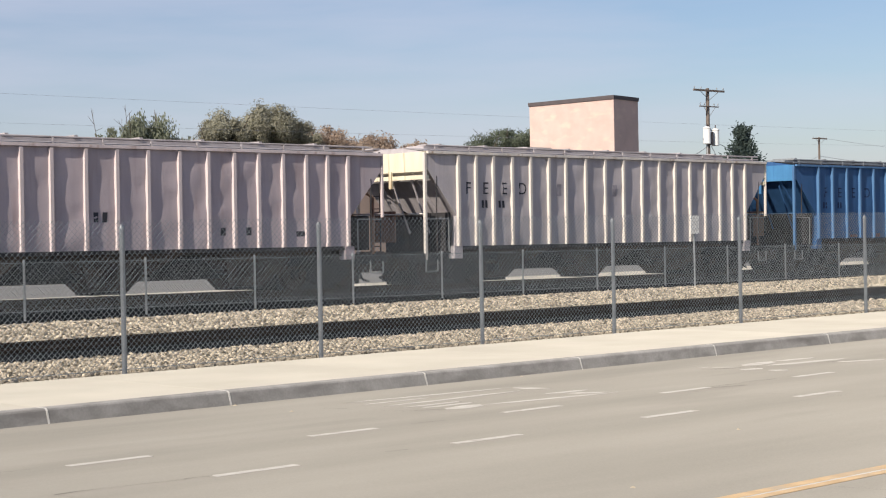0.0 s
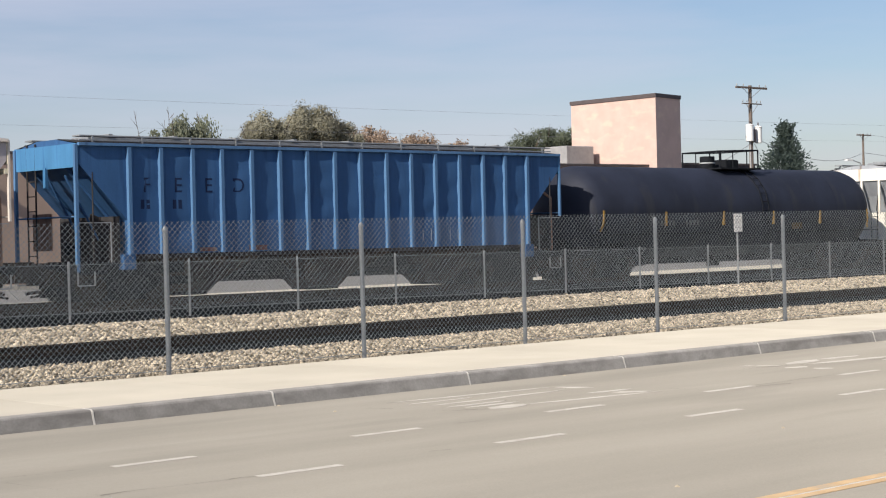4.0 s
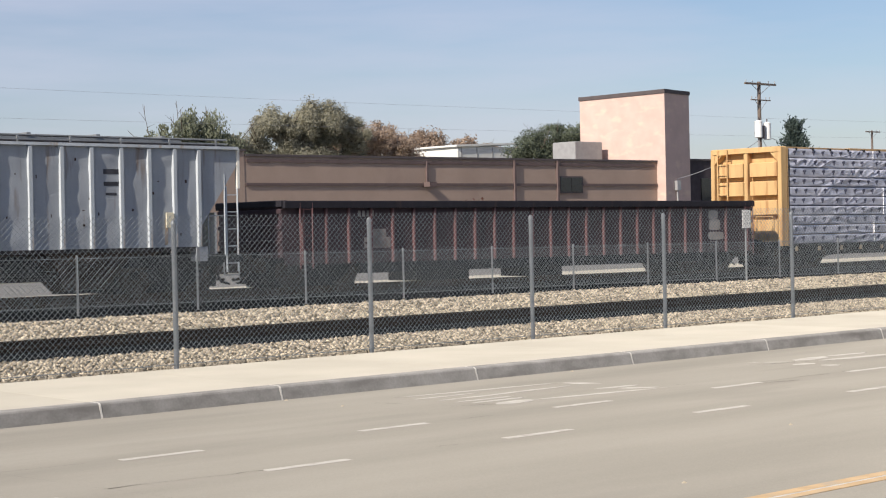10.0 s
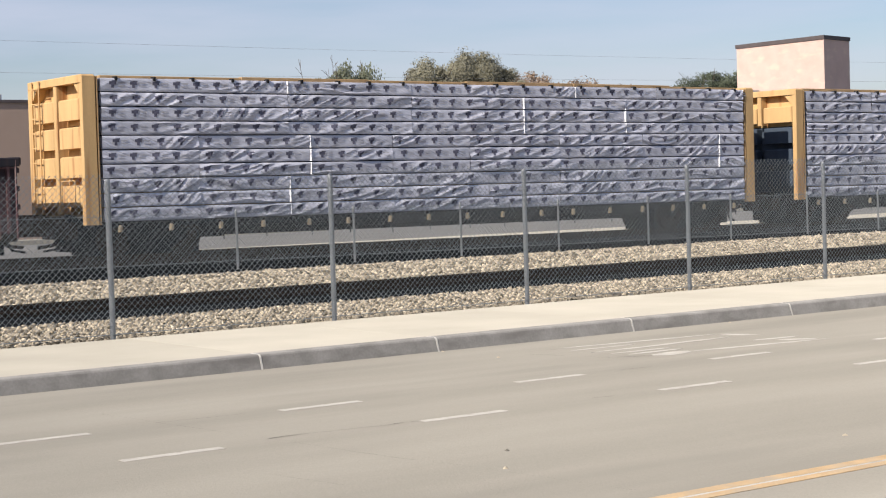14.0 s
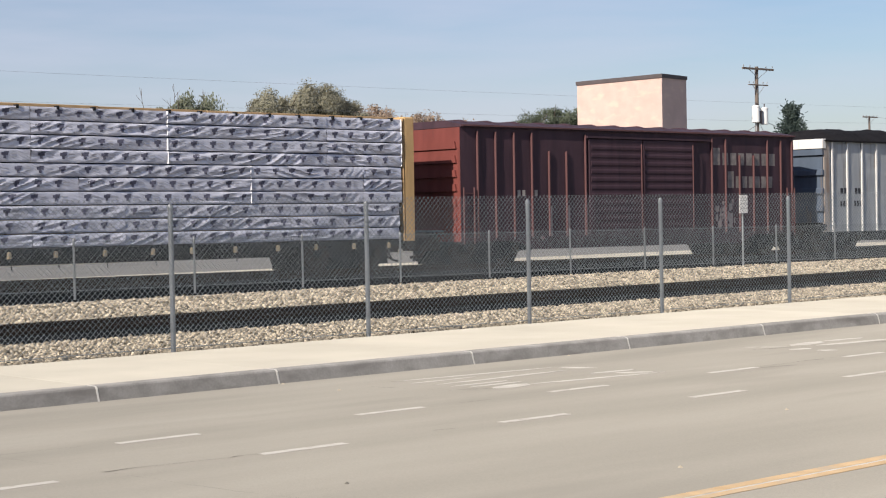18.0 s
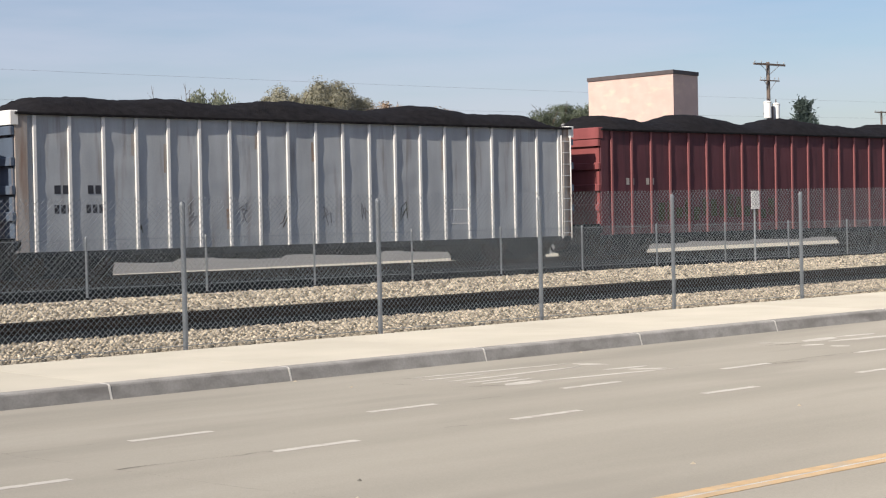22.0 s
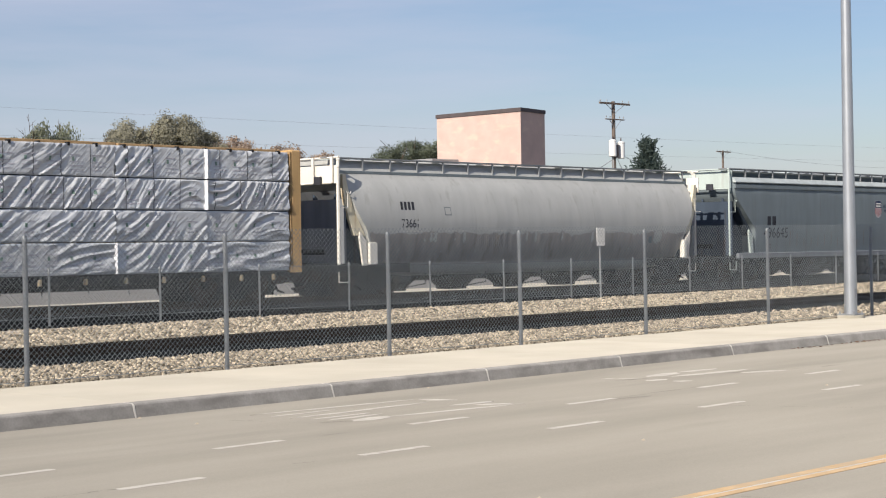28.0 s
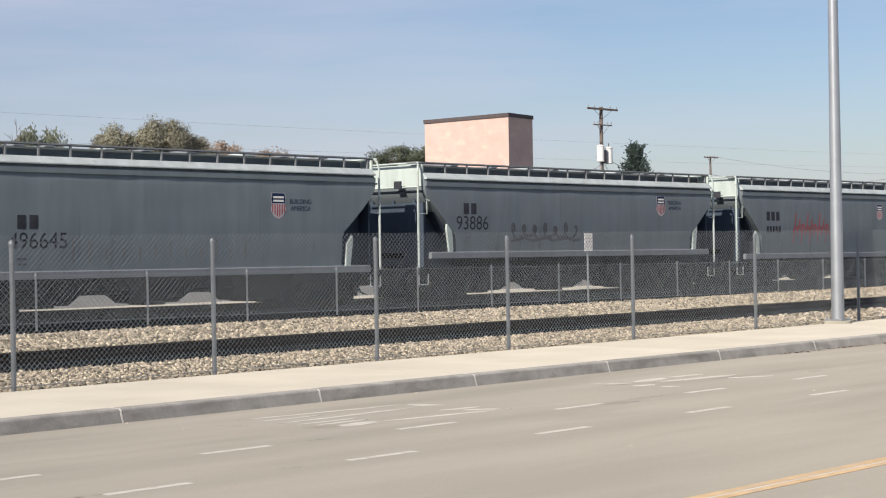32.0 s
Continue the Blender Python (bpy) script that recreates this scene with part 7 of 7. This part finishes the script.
        # Recess shade put into these tones, lighter on the curved car; cross plate added.
        part("slope_sheet", Geo().loft([[(xe - s * 0.30, -1.38, zt - 0.95), (xe - s * 0.30, 1.38, zt - 0.95), (xe - s * 0.35, 1.38, zt - 0.95), (xe - s * 0.35, -1.38, zt - 0.95)], [(xe - s * 2.0, -1.38, 1.2), (xe - s * 2.0, 1.38, 1.2), (xe - s * 2.05, 1.38, 1.2), (xe - s * 2.05, -1.38, 1.2)]]), M["sill"] if curved else M["navy_shade"], car, "slope sheet with recess shade in its colour")
        for y in (-0.9, 0.0, 0.9):
            part("shear_plate", Geo().prism([(xe - s * 0.35, 0.95), (xe - s * 2.0, 0.95), (xe - s * 2.0, 2.2), (xe - s * 0.38, zt - 1.0)], y - 0.04, y + 0.04), M["navy_shade"], car)
        x0, x1 = span(0.32, 0.38)
        part("cross_plate", Geo().box(x0, x1, -1.36, 1.36, 0.95, zt - 1.2), M["sill"] if curved else M["navy_shade"], car, "dark plate added for the shade under the slope")
        part("brake_reservoir", Geo().tube((xe - s * 0.45, -0.5, 1.3), (xe - s * 0.45, 0.5, 1.3), 0.16, 12), M["under"], car, smooth=True)
        part("hand_rail", Geo().rod([(xe - s * 0.02, -1.47, 2.55), (xe - s * 0.36, -1.47, 2.55), (xe - s * 0.36, -1.47, 2.95)], 0.014, 4), end, car)
        part("hand_hold", Geo().rod([(xe - s * 0.30, -1.47, 3.0), (xe - s * 0.42, -1.5, 2.94), (xe - s * 0.48, -1.47, 3.0)], 0.014, 4), end, car)
    return car, L


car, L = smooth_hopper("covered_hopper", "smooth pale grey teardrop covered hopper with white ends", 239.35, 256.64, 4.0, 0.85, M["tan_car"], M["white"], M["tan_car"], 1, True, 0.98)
stencil(car, [(-L / 2 + 2.55, 2.50, 0.10, 0.24, 4, 0.155)], M["mark_dark"])
words("number", "73661", 0.36, M["mark_dark"], car, (-L / 2 + 2.92, -1.56, 1.98), "black stencilled car number", 0.85)
stencil(car, [(-L / 2 + 4.4, 2.35, 0.02, 0.25, 2, 0.25), (-L / 2 + 4.4, 2.35, 0.27, 0.02, 1, 1), (-L / 2 + 4.4, 2.58, 0.27, 0.02, 1, 1), (L / 2 - 3.4, 1.45, 0.3, 0.22, 1, 1)], M["up"])
stencil(car, [(-L / 2 + 2.5 + 1.9 * i, 1.86, 0.9, 0.025, 1, 1) for i in range(7)], M["tape"], label="pale reflective tape dash")


def shield(car, x, z, s):
    """A heraldic emblem: navy top over a field of red and white stripes, lying on the side."""
    def patch(pts, lift):
        return [(px, SKIN[car](px, pz) - lift, pz) for px, pz in pts]
    out = [(x - s * 0.44, z + s * 0.62), (x - s * 0.5, z + s * 0.30), (x - s * 0.44, z + s * 0.05), (x - s * 0.5, z - s * 0.25), (x - s * 0.30, z - s * 0.55), (x, z - s * 0.68),
           (x + s * 0.30, z - s * 0.55), (x + s * 0.5, z - s * 0.25), (x + s * 0.44, z + s * 0.05), (x + s * 0.5, z + s * 0.30), (x + s * 0.44, z + s * 0.62)]
    b = part("emblem", Geo().add(patch(out, 0.004), [tuple(range(11))]), M["emblem_field"], car, "faded striped heraldic emblem")
    top = [(x - s * 0.40, z + s * 0.60), (x - s * 0.46, z + s * 0.30), (x - s * 0.42, z + s * 0.10), (x + s * 0.42, z + s * 0.10), (x + s * 0.46, z + s * 0.30), (x + s * 0.40, z + s * 0.60)]
    part("emblem_top", Geo().add(patch(top, 0.006), [tuple(range(6))]), M["mark_navy"], b)
    for zz in (0.40, 0.22):
        part("emblem_bar", Geo().add(patch([(x - s * 0.34, z + s * (zz - 0.05)), (x + s * 0.34, z + s * (zz - 0.05)), (x + s * 0.34, z + s * (zz + 0.05)), (x - s * 0.34, z + s * (zz + 0.05))], 0.008), [(0, 1, 2, 3)]), M["sign"], b)
    g = Geo()
    for i in range(6):
        xx = x - s * 0.42 + i * s * 0.155
        lo = z - s * 0.28 - s * 0.34 * (1 - abs((xx + s * 0.035 - x) / (0.5 * s)))
        g.add(patch([(xx, lo), (xx + s * 0.075, lo), (xx + s * 0.075, z + s * 0.05), (xx, z + s * 0.05)], 0.006), [(0, 1, 2, 3)])
    part("emblem_stripe", g, M["mark_red"], b)


for s0, s1, side, label, sill, zt, number in ((258.2, 272.55, "sp", "cool grey covered hopper with a striped emblem and pale mint ends", 1.04, 4.15, "496645"),
                                              (273.93, 289.14, "up", "mid-grey covered hopper with graffiti scrawl and a striped emblem", 1.40, 4.10, "93886"),
                                              (290.4, 304.7, "up", "mid-grey covered hopper with red graffiti and pale mint ends", 1.20, 4.10, "")):
    car, L = smooth_hopper("covered_hopper", label, s0, s1, zt, sill - 0.2, M[side], M["mint"], M["sill"], int(s0), False, sill)
    first = sill == 1.04
    f = -L / 2 + (2.48 if first else 2.0)
    zn = 2.06 if first else (2.55 if number else 2.45)
    stencil(car, [(f, zn, 0.24, 0.34, 2 if number else 3, 0.34)], M["mark_dark"])
    if number:
        words("number", number, 0.56 if first else 0.60, M["mark_dark"], car, (f + (0.60 if first else 0.42), -1.56, zn - 0.47), "black stencilled car number")
        ex, ez = (L / 2 - 4.1, 2.73) if first else (L / 2 - 3.48, 2.93)
        shield(car, ex, ez, 0.55)
        words("slogan", "BUILDING", 0.18, M["mark_navy"], car, (ex + 0.82, -1.56, ez + 0.05), "small dark lettering")
        words("slogan", "AMERICA", 0.18, M["mark_navy"], car, (ex + 0.82, -1.56, ez - 0.14), "small dark lettering")
        stencil(car, [(f - 0.02, zn - 0.75, 0.32, 0.05, 1, 1), (f + 0.05, zn - 0.87, 0.25, 0.04, 1, 1)], M["mark_faint"], label="faint small stencil")
    else:
        stencil(car, [(f, 2.0, 0.15, 0.24, 5, 0.21)], M["mark_dark"])
        shield(car, L / 2 - 4.15, 2.85, 0.50)
    if sill == 1.20:
        runs = []
        for i in range(9):
            x = f + 1.9 + i * 0.3
            runs += [[(x, 1.6 + 0.25 * (i % 2)), (x + 0.12, 2.3), (x + 0.2, 2.75 - 0.2 * (i % 3))], [(x - 0.05, 2.0 + 0.15 * (i % 3)), (x + 0.2, 2.25), (x + 0.33, 1.95)]]
        scrawl(car, runs, 0.035, M["mark_red"], "red graffiti scrawl")
    if sill == 1.40:
        scrawl(car, [[(f + 2.2 + 0.026 * i + 0.17 * math.cos(i * 0.31), 2.02 + (0.20 + 0.06 * math.sin(i * 0.13)) * math.sin(i * 0.31)) for i in range(130)], [(f + 2.25 + 0.35 * i, 1.72 + 0.05 * (i % 3)) for i in range(11)]], 0.05, M["mark_dim"], "broad dark graffiti scrawl")
    if sill == 1.04:
        rnd = random.Random(8)
        scrawl(car, [[(x, 1.25), (x + rnd.uniform(-0.03, 0.03), 1.5 + rnd.uniform(0, 0.35))] for x in [f + 1.6 + 0.5 * i for i in range(12)]], 0.02, M["streak"], "thin brown rust streaks")


# ---- what moves ----
def travel(t):
    """Metres that the train has gone to the left after t seconds."""
    return K * (7.29226 * t + 0.000176 * t * t + 0.000160784 * t ** 3)


def rail_z(x):
    return 0.23 - 0.005 * (min(max(x, 0), 75) - 22)


def motions():
    for ob, u in CARS:
        rows = []
        for k in range(0, 33):
            x = u - travel(k)
            za, zc = rail_z(x - 6), rail_z(x + 6)
            rows.append((k, pose(x, 36.75, (za + zc) / 2, 0, math.degrees(math.atan2(za - zc, 12)), 0)))
        walk(ob, rows)
    done = {}
    step = 1 / 15
    for ob, e in AXLES:
        if e not in done:
            rows = [(i * step, pose(e, 0, 0.42) @ Matrix.Rotation(-travel(i * step) / 0.42, 4, "Y")) for i in range(481)]
            walk(ob, rows)
            done[e] = ob
        else:
            ob.rotation_mode = "QUATERNION"
            src = done[e].animation_data
            ob.animation_data_create()
            ob.animation_data.action = src.action
            ob.animation_data.action_slot = src.action_slot


motions()
